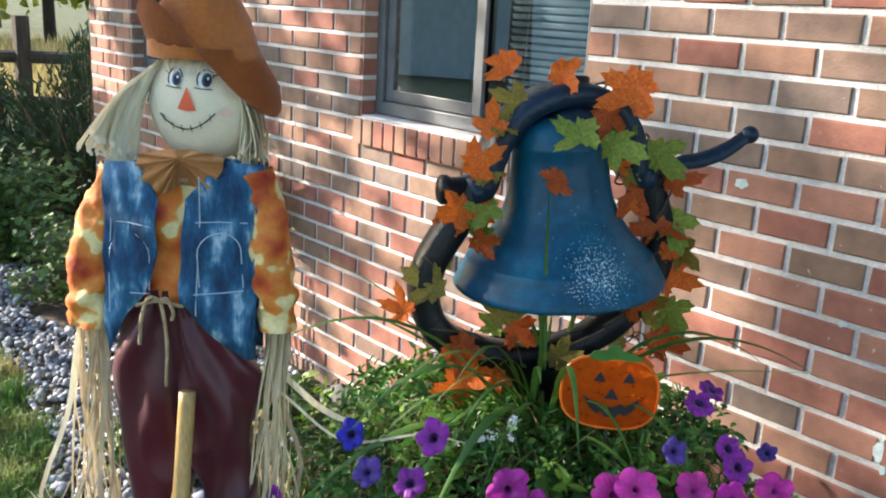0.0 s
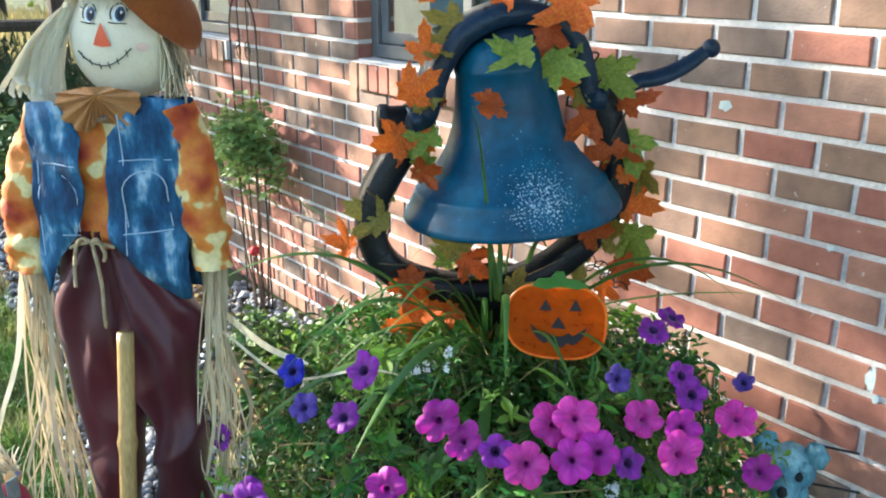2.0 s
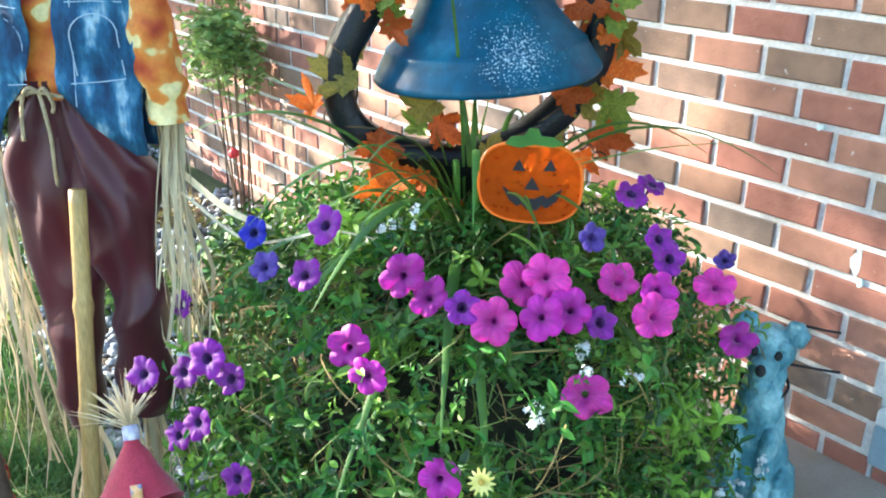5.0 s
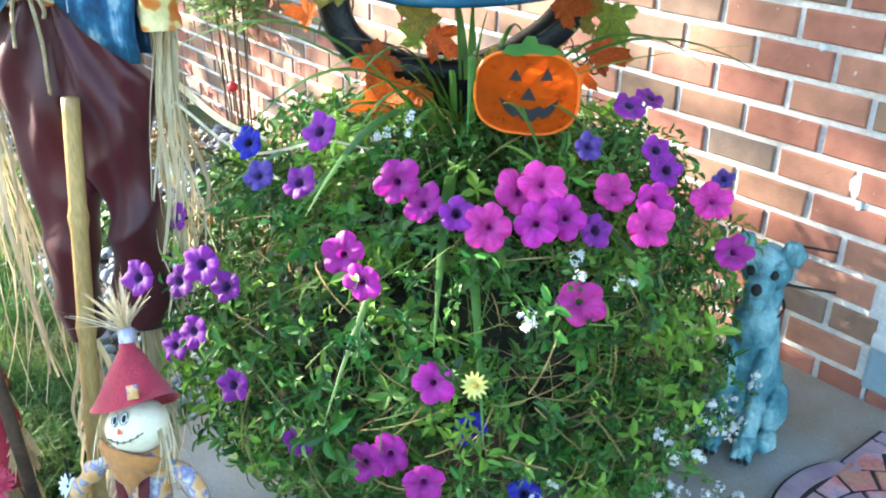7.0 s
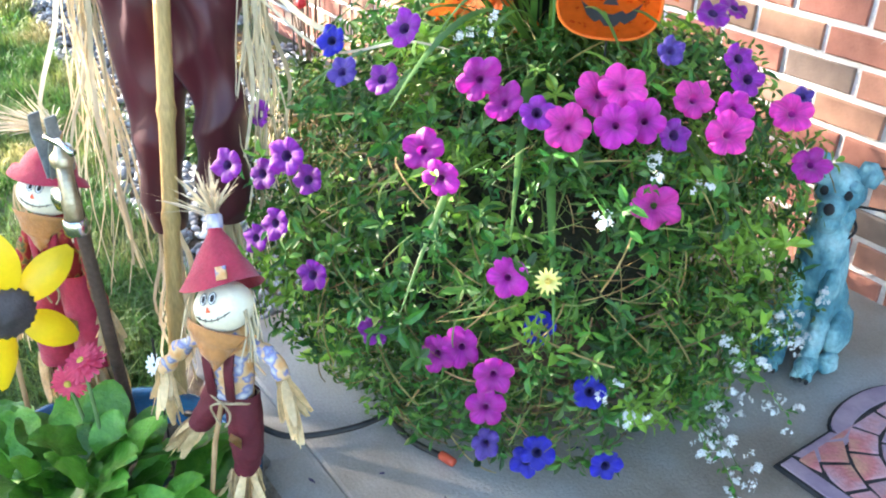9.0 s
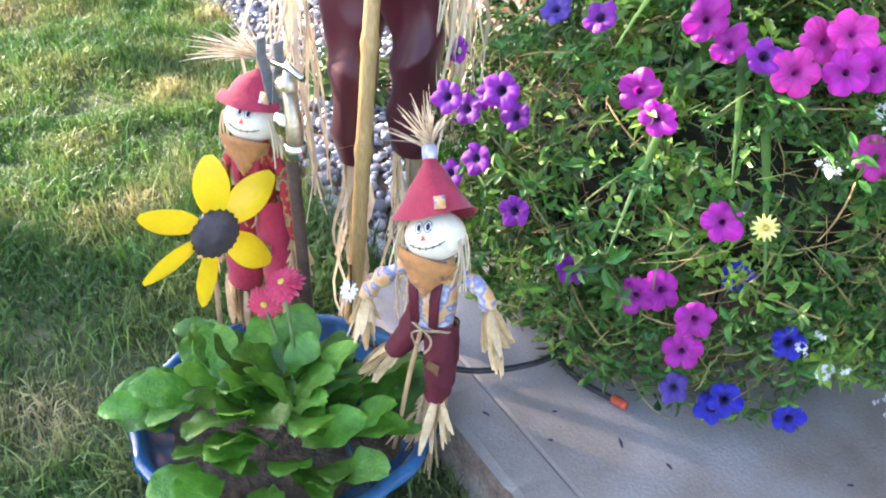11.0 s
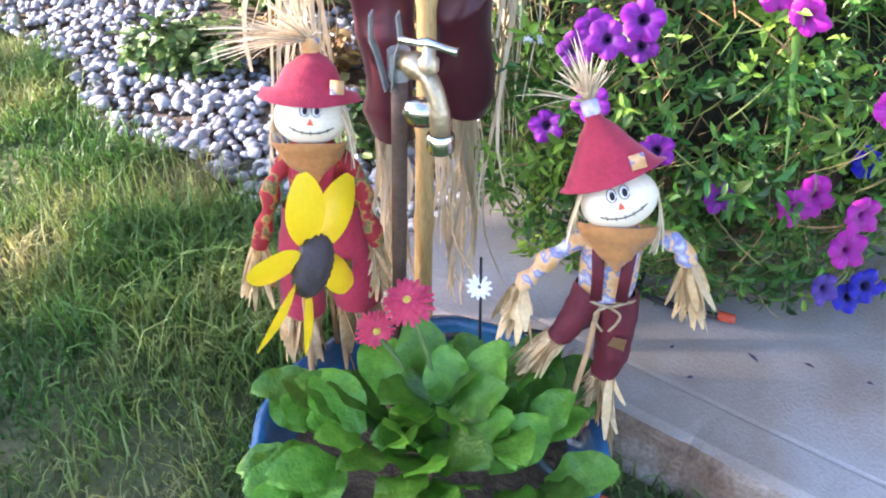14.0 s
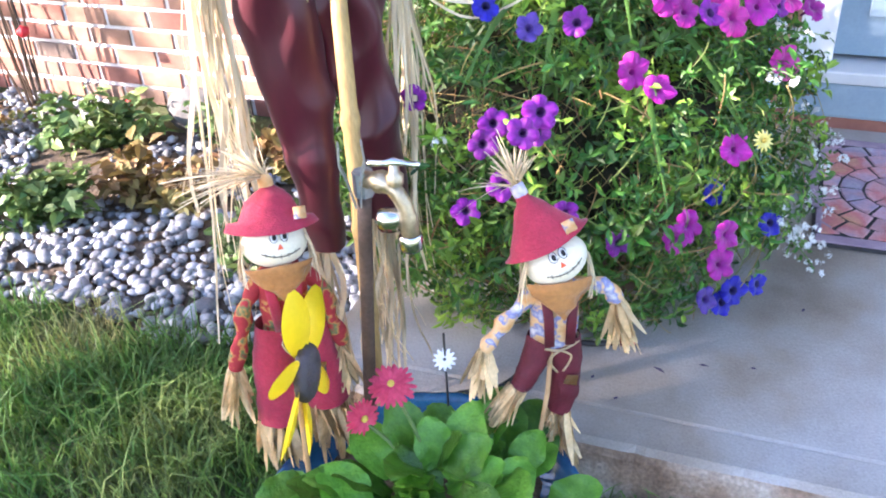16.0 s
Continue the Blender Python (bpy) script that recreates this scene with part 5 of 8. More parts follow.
    lathe(bm, [(0.0115, 0.0), (0.0125, 0.004), (0.0125, 0.018), (0.0115, 0.022)], 16, (hx, 0, hz + top))
    j.add(bm, tie, tilt)
    bm = bmesh.new()
    box(bm, hx + 0.034, hx + 0.054, -0.043, -0.039, hz + 0.036, hz + 0.056)
    j.add(bm, M_PATCH, tilt)
    tip = tilt @ Vector((hx, 0, hz + top + 0.020))
    tuft(j, tip, plume, 34 if domed else 64, 0.07, 0.040, 0.0015, seed + 1, M_RAFFIA)
    tuft(j, tip, (-1, -0.25, 0.35), loose, 0.13, 0.05, 0.0014, seed + 5, M_RAFFIA)
    # side hair
    verts, faces = [], []
    r = rng(seed + 2)
    for s in (-1, 1):
        for i in range(16):
            a = Vector((hx + s * 0.05, r.uniform(-0.02, 0.02), hz + 0.015))
            pts = curve3(a, a + Vector((s * 0.012, -0.005, -0.03)), a + Vector((s * r.uniform(-0.004, 0.018), r.uniform(-0.015, 0.01), -r.uniform(0.05, 0.10))), 6)
            ribbon(verts, faces, pts, [0.0013] * 7, (r.uniform(-1, 1), r.uniform(-1, 1), 0))
    j.strips(verts, faces, M_RAFFIA)
    # bandana collar
    bm = bmesh.new()
    flat_cut(bm, [(hx - 0.056, hz - 0.026), (hx, hz - 0.020), (hx + 0.056, hz - 0.026), (hx + 0.048, hz - 0.048), (hx + 0.022, hz - 0.070), (hx + 0.004, hz - 0.095), (hx - 0.018, hz - 0.070), (hx - 0.046, hz - 0.048)], -0.018, lambda x, z: 0.022 * max(0, 1 - ((x - hx) / 0.062) ** 2) + 0.003 * math.sin(z * 210))
    thicken(bm, 0.003)
    j.add(bm, M_TAN)
    # body
    bm = bmesh.new()
    rows = lerp_path([(hx, 0, hz - 0.03, 0.030, 0.022), (hx - 0.001, 0, hz - 0.07, 0.044, 0.028), (hx - 0.002, 0, hz - 0.12, 0.042, 0.028), (hx - 0.003, 0, hz - 0.165, 0.040, 0.027)], 10)
    sleeve_like(bm, [p[:3] for p in rows], [p[3] for p in rows], [p[4] for p in rows], 18)
    wrinkled(bm, 0.003, 40, seed)
    j.add(bm, dress[0])
    for s in (-1, 1):
        bm = bmesh.new()
        sweep_flat(bm, [(hx + s * 0.024, -0.026, hz - 0.055), (hx + s * 0.020, -0.032, hz - 0.10), (hx + s * 0.018, -0.031, hz - 0.155)], 0.017, 0.006)
        j.add(bm, dress[1])
    for rows, sd, fan in legs:
        bm = bmesh.new()
        rows2 = lerp_path(rows, 14)
        sleeve_like(bm, [p[:3] for p in rows2], [p[3] for p in rows2], [p[4] for p in rows2], 16)
        wrinkled(bm, 0.005, 34, sd)
        j.add(bm, dress[1])
        a, b = Vector(rows[-2][:3]), Vector(rows[-1][:3])
        tuft(j, b, (b - a), 56, 0.112 if fan > 0.017 else 0.075, fan, 0.0072, sd + 3, M_STRAW, rows[-1][3] * 0.8)
    lx = legs[1][0][1]
    bm = bmesh.new()
    q = 0.014
    f = bm.faces.new([bm.verts.new((lx[0] + dx, lx[1] - lx[4] - 0.005, lx[2] - 0.02 + dz)) for dx, dz in ((-q, -q * 0.3), (q * 0.8, -q), (q, q * 0.7), (-q * 0.5, q))])
    thicken(bm, 0.002)
    j.add(bm, M_PATCH)
    for pts, sd in arms:
        bm = bmesh.new()
        n = len(pts)
        pp = smooth_path(pts, 5)
        sleeve_like(bm, pp, [0.0135 + 0.003 * math.sin(i * 1.1) for i in range(len(pp))], [0.012] * len(pp), 14)
        wrinkled(bm, 0.003, 50, sd)
        j.add(bm, dress[2])
        tuft(j, pp[-1], (pp[-1] - pp[-4]).normalized() * 0.35 + Vector((0, 0, -1)), 30, 0.092, 0.030, 0.0085, sd + 9, M_STRAW)
    # rope and stick
    bm = bmesh.new()
    bz = hz - 0.165
    tube(bm, [(hx + 0.043 * math.cos(a), 0.031 * math.sin(a), bz + 0.002 * math.sin(5 * a)) for a in [2 * math.pi * k / 24 for k in range(25)]], 0.0024, 6)
    for ex in (-0.012, 0.012):
        tube(bm, smooth_path([(hx, -0.033, bz), (hx + ex * 1.5, -0.038, bz - 0.01), (hx + ex * 1.2, -0.036, bz - 0.03), (hx + ex * 0.4, -0.036, bz - 0.045)], 4), 0.002, 6)
    j.add(bm, M_ROPE)
    bm = bmesh.new()
    tube(bm, stick, 0.0045, 8)
    j.add(bm, M_STICK)
    ob = j.make(name)
    ob.matrix_world = pose(*at, 0, 0, rz)
    return tagged(ob, label, "doll", "harvest dolls in the blue pot")


little_doll("scarecrow_doll", (-1.11, -1.71, 0), 36.9, "small stuffed scarecrow doll in crimson hat and red print clothes", 3,
            (M_REDPRINT, M_RED, M_REDPRINT), (-0.006, 0.665),
            [([(-0.040, 0, 0.600), (-0.075, -0.005, 0.555), (-0.088, -0.008, 0.500), (-0.112, -0.01, 0.435)], 3), ([(0.034, 0, 0.600), (0.062, -0.004, 0.555), (0.066, -0.006, 0.505), (0.080, -0.008, 0.440)], 4)],
            [([(-0.030, 0, 0.51, 0.034, 0.030), (-0.042, -0.003, 0.44, 0.037, 0.032), (-0.048, -0.005, 0.37, 0.038, 0.032), (-0.054, -0.006, 0.300, 0.040, 0.032)], 11, 0.018),
             ([(0.020, 0, 0.51, 0.036, 0.030), (0.030, -0.003, 0.44, 0.038, 0.032), (0.036, -0.005, 0.38, 0.040, 0.032), (0.042, -0.006, 0.318, 0.042, 0.032)], 12, 0.018)],
            [(-0.01, 0.01, 0.50), (-0.005, 0.015, 0.10)], 50, M_PATCH, plume=(-0.5, -0.15, 0.8), domed=True, loose=60)
little_doll("scarecrow_doll", (-0.68, -1.565, 0), 30.5, "small leaning scarecrow doll in pointed crimson hat and maroon dungarees", -24,
            (M_PATCH, M_DARKRED, M_PATCH), (0.002, 0.615),
            [([(-0.034, 0, 0.555), (-0.075, -0.01, 0.525), (-0.105, -0.012, 0.492), (-0.125, -0.015, 0.462)], 5), ([(0.036, 0, 0.560), (0.070, -0.004, 0.558), (0.094, -0.006, 0.545), (0.108, -0.008, 0.520)], 6)],
            [([(-0.018, 0, 0.455, 0.030, 0.026), (-0.034, -0.006, 0.420, 0.026, 0.025), (-0.052, -0.012, 0.388, 0.021, 0.021), (-0.068, -0.016, 0.368, 0.017, 0.017)], 13, 0.015),
             ([(0.016, 0, 0.455, 0.031, 0.026), (0.022, -0.003, 0.40, 0.030, 0.027), (0.020, -0.004, 0.34, 0.027, 0.026), (0.010, -0.004, 0.290, 0.021, 0.020)], 14, 0.050)],
            [(0.0, 0.0, 0.52), (-0.02, -0.035, 0.36), (-0.045, -0.04, 0.20), (-0.06, -0.045, 0.10)], 70, two("violet_ribbon", (0.20, 0.20, 0.45), (0.60, 0.58, 0.62), rough=0.6, scale=60), plume=(-0.15, 0, 1))

# the pot
M_GLAZE = mat("blue_glaze", [(0.3, (0.010, 0.06, 0.16)), (0.6, (0.02, 0.12, 0.26)), (0.8, (0.05, 0.22, 0.36))], rough=0.14, scale=9, bump=0.15, bump_scale=40, fine=0.15, coat=0.5, stretch=(1, 1, 3))
POT = (-0.862, -1.768, 0.0)
pot = thing("plant_pot", POT, "blue glazed round plant pot with rippled sides standing on the lawn", "plant pot")
bm = bmesh.new()
lathe(bm, [(0.0, 0.006), (0.165, 0.004), (0.18, 0.01), (0.212, 0.06), (0.240, 0.115), (0.258, 0.150), (0.272, 0.168), (0.284, 0.182), (0.288, 0.194), (0.283, 0.203), (0.270, 0.205), (0.258, 0.196), (0.250, 0.165), (0.0, 0.150)], 64)
for v in bm.verts:
    a = math.atan2(v.co.y, v.co.x)
    rr = math.hypot(v.co.x, v.co.y)
    if rr > 0.05:
        k = 1 + 0.010 * math.sin(a * 16) * min(1, rr / 0.25)
        v.co.x *= k
        v.co.y *= k
part("pot_body", bm, M_GLAZE, pot, smooth=True)
bm = bmesh.new()
lathe(bm, [(0.0, 0.172), (0.12, 0.170), (0.20, 0.166), (0.252, 0.158)], 40)
wrinkled(bm, 0.006, 30)
part("soil", bm, M_SOIL, pot, smooth=True)

M_GREENLEAF = mat("gerbera_leaf", [(0.3, (0.050, 0.175, 0.014)), (0.55, (0.10, 0.27, 0.026)), (0.8, (0.22, 0.42, 0.055))], rough=0.36, scale=3.5, objr=0.45, fine=0.10, fine_scale=24, bump=0.3, bump_scale=16, through_light=0.18)
M_STEM = two("green_stem", (0.07, 0.14, 0.03), (0.13, 0.20, 0.06), rough=0.6, scale=30)


def broad_leaf(name, seed):
    """A broad wavy leaf with a midrib, 1 long, bending down at its tip."""
    r = rng(seed)
    verts, faces = [], []
    n, m = 13, 8
    curl, fold = r.uniform(0.3, 0.9), r.uniform(0.05, 0.25)
    for i in range(n):
        t = i / (n - 1)
        w = 0.345 * (math.sin(math.pi * min(1, 0.03 + 0.955 * t ** 1.25)) ** 0.62) + 0.012
        w *= 1 + 0.025 * math.sin(i * 1.7 + seed)
        for k in range(-m // 2, m // 2 + 1):
            s = k / (m / 2)
            x = s * w
            y = t
            z = fold * abs(x) * 0.9 - curl * t * t * 0.5 + 0.034 * math.sin(i * 1.25 + abs(s) * 2) * abs(s) + 0.03 * s * s * math.sin(i * 0.9 + seed * 2 + (0 if s > 0 else 2))
            verts.append((x, y, z))
    mm = m + 1
    for i in range(n - 1):
        for k in range(m):
            a = i * mm + k
            faces.append((a, a + 1, a + mm + 1, a + mm))
    me = bpy.data.meshes.new(name)
    me.from_pydata(verts, [], faces)
    me.materials.append(M_GREENLEAF)
    me.polygons.foreach_set("use_smooth", [True] * len(faces))
    return me


LEAVES = [broad_leaf("leaf", s) for s in range(8)]
gerbera = thing("gerbera_plant", (POT[0], POT[1], 0.165), "gerbera plant with broad green leaves and pink blooms", "plant")
r = rng(8)
_k = 0
for ring, count, rad, tilt, size, zz in ((0, 15, 0.035, 54, 0.098, 0.055), (0.5, 17, 0.065, 50, 0.102, 0.05), (1, 19, 0.11, 44, 0.104, 0.045), (2, 24, 0.155, 36, 0.100, 0.032), (3, 28, 0.20, 22, 0.094, 0.026)):
    for i in range(count):
        a = 2 * math.pi * (i + 0.5 * ring) / count + r.uniform(-0.4, 0.4)
        # the back of the pot holds the stakes and stays bare
        bx, by = math.cos(a), math.sin(a)
        if ring >= 1 and (-0.70 * bx + 0.71 * by) > 0.62:
            continue
        ob = new("leaf", r.choice(LEAVES))
        ob.parent = gerbera
        s = size * r.uniform(0.8, 1.15)
        ob.matrix_basis = Matrix.Translation((0.02 + rad * bx, -0.02 + rad * by, zz + 0.03 + r.uniform(-0.015, 0.03))) @ Matrix.Rotation(a - math.pi / 2 + r.uniform(-1, 1) * (3.1, 1.6, 0.9, 0.7)[min(3, math.ceil(ring))], 4, "Z") @ Matrix.Rotation(radians(tilt + r.uniform(-22, 22)), 4, "X") @ Matrix.Rotation(radians(r.uniform(-25, 25)), 4, "Y") @ Matrix.Scale(s, 4)
M_PINKPETAL = mat("coral_pink_petal", [(0.3, (0.58, 0.035, 0.10)), (0.7, (0.72, 0.09, 0.17))], rough=0.6, scale=30, fine=0.1, through_light=0.3)
M_YELLOWEYE = two("yellow_flower_eye", (0.62, 0.42, 0.06), (0.72, 0.52, 0.10), rough=0.8, scale=80, bump=0.6, bump_scale=300)


def gerbera_flower(at, size, tilt, turn, rows, seed):
    r = rng(seed)
    base = Vector((0.02, 0.02, 0.0))
    at = Vector(at)
    bm = bmesh.new()
    tube(bm, curve3(base, (base + at) / 2 + Vector((0.02, 0, 0.03)), at - Vector((0, 0, 0.008)), 8), 0.0035, 7)
    part("flower_stem", bm, M_STEM, gerbera, smooth=True)
    verts, faces = [], []
    for row in range(rows):
        n = 22 - 5 * row
        for i in range(n):
            a = 2 * math.pi * (i + 0.5 * row) / n + r.uniform(-0.06, 0.06)
            l = size * (1 - 0.24 * row) * r.uniform(0.9, 1.06)
            d = Vector((math.cos(a), math.sin(a), 0))
            up = 0.10 + 0.22 * row
            pts = [d * l * t + Vector((0, 0, l * (up * t - 0.22 * t * t) + 0.003 * row)) for t in (0.12, 0.4, 0.7, 0.92, 1.0)]
            w = size * 0.105
            ribbon(verts, faces, pts, [w * 0.5, w * 0.9, w, w * 0.8, w * 0.25], d.cross(Vector((0, 0, 1))), 0.25)
    fl = pydata("bloom", verts, faces, M_PINKPETAL, gerbera, "coral pink gerbera bloom", smooth=True)
    fl.matrix_basis = Matrix.Translation(at) @ Matrix.Rotation(radians(turn), 4, "Z") @ Matrix.Rotation(radians(tilt), 4, "X")
    bm = bmesh.new()
    bmesh.ops.create_uvsphere(bm, u_segments=16, v_segments=8, radius=1)
    bmesh.ops.scale(bm, vec=(size * 0.2, size * 0.2, size * 0.1), verts=bm.verts)
    e = part("flower_eye", bm, M_YELLOWEYE, fl, smooth=True)
    e.location = (0, 0, 0.006)


gerbera_flower((-0.052, 0.025, 0.268), 0.042, 28, 20, 3, 1)
gerbera_flower((-0.102, 0.002, 0.200), 0.034, 75, 60, 2, 2)

# the garden tap on its leaning pipe
M_PIPE = mat("rusty_brown_pipe", [(0.3, (0.055, 0.035, 0.028)), (0.7, (0.12, 0.07, 0.05))], rough=0.6, scale=18, bump=0.3, bump_scale=120, fine=0.2)
M_BRASS = mat("dull_brass", [(0.3, (0.42, 0.34, 0.22)), (0.7, (0.60, 0.52, 0.38))], rough=0.42, metal=0.9, scale=25, bump=0.2, bump_scale=150, fine=0.15)
M_CHROME = mat("worn_chrome", [(0.3, (0.55, 0.57, 0.58)), (0.7, (0.72, 0.73, 0.74))], rough=0.22, metal=1.0, scale=30, fine=0.1)
M_GALV = mat("galvanised_steel", [(0.3, (0.32, 0.35, 0.36)), (0.7, (0.45, 0.48, 0.49))], rough=0.5, metal=0.8, scale=30, fine=0.15)
TAP = Vector((-0.944, -1.703, 0.79))
tap = thing("garden_tap", (TAP.x, TAP.y, 0.0), "brass garden tap with chrome lever on a rusty pipe", "tap", rz=30)
_inv = pose(TAP.x, TAP.y, 0, 0, 0, 30).inverted()
bm = bmesh.new()
tube(bm, [_inv @ Vector((-1.036 + 0.117 * z, -1.648 - 0.07 * z, z)) for z in (0.12, 0.3, 0.5, 0.7, 0.785)], 0.0115, 14)
part("pipe", bm, M_PIPE, tap, "rusty brown pipe", smooth=True)
bm = bmesh.new()
tube(bm, [(0.0, 0, 0.775), (0.0, 0, 0.815)], 0.016, 8)
part("coupling", bm, M_GALV, tap)
bm = bmesh.new()
tube(bm, smooth_path([(0.0, 0.0, 0.80), (0.018, -0.018, 0.806), (0.04, -0.035, 0.80), (0.055, -0.048, 0.775), (0.060, -0.052, 0.745), (0.060, -0.052, 0.725)], 5), [0.014, 0.0145, 0.014, 0.013, 0.013, 0.015, 0.018, 0.018, 0.016, 0.014] + [0.0125] * 8 + [0.014] * 8, 14)
part("spout", bm, M_BRASS, tap, smooth=True)
bm = bmesh.new()
lathe(bm, [(0.0, 0.0), (0.017, 0.0), (0.019, 0.005), (0.019, 0.022), (0.016, 0.026)], 18, (0.060, -0.052, 0.700))
part("hose_thread", bm, M_CHROME, tap, smooth=True)
bm = bmesh.new()
lathe(bm, [(0.013, 0.0), (0.014, 0.014), (0.009, 0.018), (0.007, 0.034), (0.0, 0.036)], 14, (0.045, -0.040, 0.808))
part("bonnet", bm, M_BRASS, tap, smooth=True)
bm = bmesh.new()
tube(bm, [(0.008, -0.030, 0.842), (0.03, -0.036, 0.842), (0.045, -0.040, 0.844), (0.06, -0.044, 0.842), (0.082, -0.050, 0.838)], [0.006, 0.0045, 0.0075, 0.0045, 0.006], 10)
part("lever", bm, M_CHROME, tap, "chrome lever handle", smooth=True)
bm = bmesh.new()
for s in (-1, 1):
    sweep_flat(bm, [(-0.012 + s * 0.004, -0.012, 0.765), (-0.014 + s * 0.012, -0.012, 0.815), (-0.014 + s * 0.019, -0.012, 0.835), (-0.014 + s * 0.017, -0.012, 0.868)], 0.003, 0.022)
part("clip", bm, M_GALV, tap, "grey split clip")
bm = bmesh.new()
lathe(bm, [(0.0, -0.018), (0.013, -0.016), (0.017, 0.0), (0.013, 0.016), (0.0, 0.018)], 12, (0.034, -0.040, 0.748), (1.5, 1))
part("foil_wrap", bm, M_CHROME, tap, smooth=True)

# the flower spinner
M_YELLOW = mat("yellow_plastic", [(0.3, (0.80, 0.56, 0.008)), (0.7, (0.86, 0.66, 0.015))], rough=0.4, scale=9, fine=0.03, through_light=0.2)
M_DISC = mat("dark_brown_plastic", [(0.3, (0.045, 0.036, 0.04)), (0.7, (0.085, 0.07, 0.075))], rough=0.6, scale=30, bump=0.3, bump_scale=150)
SPIN = (-1.022, -1.827, 0.503)
spinner = thing("flower_spinner", (SPIN[0], SPIN[1], 0.0), "yellow plastic sunflower spinner with dark brown disc on stick", "flower spinner", rz=12)
bm = bmesh.new()
tube(bm, [(-0.03, 0, 0.14), (-0.025, 0, 0.32), (-0.018, 0, 0.503)], 0.005, 8)
part("stick", bm, M_STICK, spinner)
bm = bmesh.new()
lathe(bm, [(0.0, 0.022), (0.016, 0.021), (0.02, 0.017), (0.034, 0.016), (0.042, 0.012), (0.047, 0.004), (0.044, -0.006), (0.0, -0.008)], 40)
for v in bm.verts:
    rr = math.hypot(v.co.x, v.co.y)
    if rr > 0.025:
        k = 1 + 0.05 * math.cos(math.atan2(v.co.y, v.co.x) * 20)
        v.co.x *= k
        v.co.y *= k
d = part("disc", bm, M_DISC, spinner, smooth=True)
FACE = Matrix.Translation((0, 0, SPIN[2])) @ Matrix.Rotation(radians(90), 4, "Y") @ Matrix.Rotation(radians(90), 4, "Z")
d.matrix_basis = FACE
bm = bmesh.new()
lathe(bm, [(0.0, 0.0), (0.006, 0.0), (0.006, -0.02), (0.0, -0.02)], 10)
hub = part("hub", bm, M_DISC, spinner)
hub.matrix_basis = FACE
for a in (88, 33, -42, -102, -158, 150):
    verts, faces = [], []
    n = 12
    for i in range(n + 1):
        t = i / n
        w = 0.031 * math.sin(math.pi * (0.10 + 0.86 * t)) ** 0.7
        for k in (-1, -0.5, 0, 0.5, 1):
            verts.append((0.034 + 0.118 * t, k * w, -0.006 + 0.30 * k * w + 0.010 * (1 - k * k) * math.sin(math.pi * t)))
    for i in range(n):
        for k in range(4):
            q = i * 5 + k
            faces.append((q, q + 5, q + 6, q + 1))
    p = pydata("petal", verts, faces, M_YELLOW, spinner, "yellow plastic petal", smooth=True)
    p.matrix_basis = FACE @ Matrix.Rotation(radians(a), 4, "Z") @ Matrix.Rotation(radians(-42), 4, "X")

# hoses
M_HOSE = two("black_hose", (0.010, 0.011, 0.012), (0.022, 0.022, 0.024), rough=0.5, scale=40, bump=0.2)
M_REDCAP = two("red_plastic", (0.45, 0.06, 0.03), (0.55, 0.09, 0.04), rough=0.45, scale=20)
hose = thing("drip_hose", (-0.6, -1.2, 0.15), "black drip hose with a red end lying on the porch slab", "hose")
bm = bmesh.new()
_h = [(-1.0, -1.56, 0.17), (-0.90, -1.47, 0.176), (-0.83, -1.40, 0.157), (-0.78, -1.25, 0.163), (-0.82, -1.10, 0.166), (-0.90, -0.95, 0.172)]
tube(bm, smooth_path([(x + 0.6, y + 1.2, z - 0.142) for x, y, z in _h], 6), 0.0065, 10)
part("hose_run", bm, M_HOSE, hose, smooth=True)
bm = bmesh.new()
_h = [(-0.94, -0.98, 0.30), (-0.915, -1.10, 0.20), (-0.80, -1.20, 0.163), (-0.70, -1.215, 0.161), (-0.62, -1.19, 0.161)]
tube(bm, smooth_path([(x + 0.6, y + 1.2, z - 0.142) for x, y, z in _h], 6), 0.0065, 10)
part("hose_run", bm, M_HOSE, hose, smooth=True)
bm = bmesh.new()
tube(bm, [(-0.024, 0.012, 0.019), (0.0, 0.018, 0.019), (0.008, 0.02, 0.019)], [0.0095, 0.0095, 0.008], 12)
part("end_cap", bm, M_REDCAP, hose, "red plastic end cap", smooth=True)
hose2 = thing("pot_hose", (POT[0], POT[1], 0.165), "dark drip hose looped through the blue pot with a red end", "hose")
bm = bmesh.new()
_h = [(-0.80, -1.62, 0.20), (-0.77, -1.68, 0.235), (-0.70, -1.72, 0.225), (-0.62, -1.70, 0.16), (-0.60, -1.645, 0.10)]
tube(bm, smooth_path([(x - POT[0], y - POT[1], z - 0.165) for x, y, z in _h], 6), 0.0065, 10)
part("hose_run", bm, two("teal_black_hose", (0.008, 0.03, 0.04), (0.015, 0.045, 0.055), rough=0.45, scale=30), hose2, smooth=True)
bm = bmesh.new()
tube(bm, [(-0.605 - POT[0], -1.66 - POT[1], -0.045), (-0.597 - POT[0], -1.633 - POT[1], -0.078)], 0.010, 12)
part("end_cap", bm, M_REDCAP, hose2, "red plastic end cap", smooth=True)

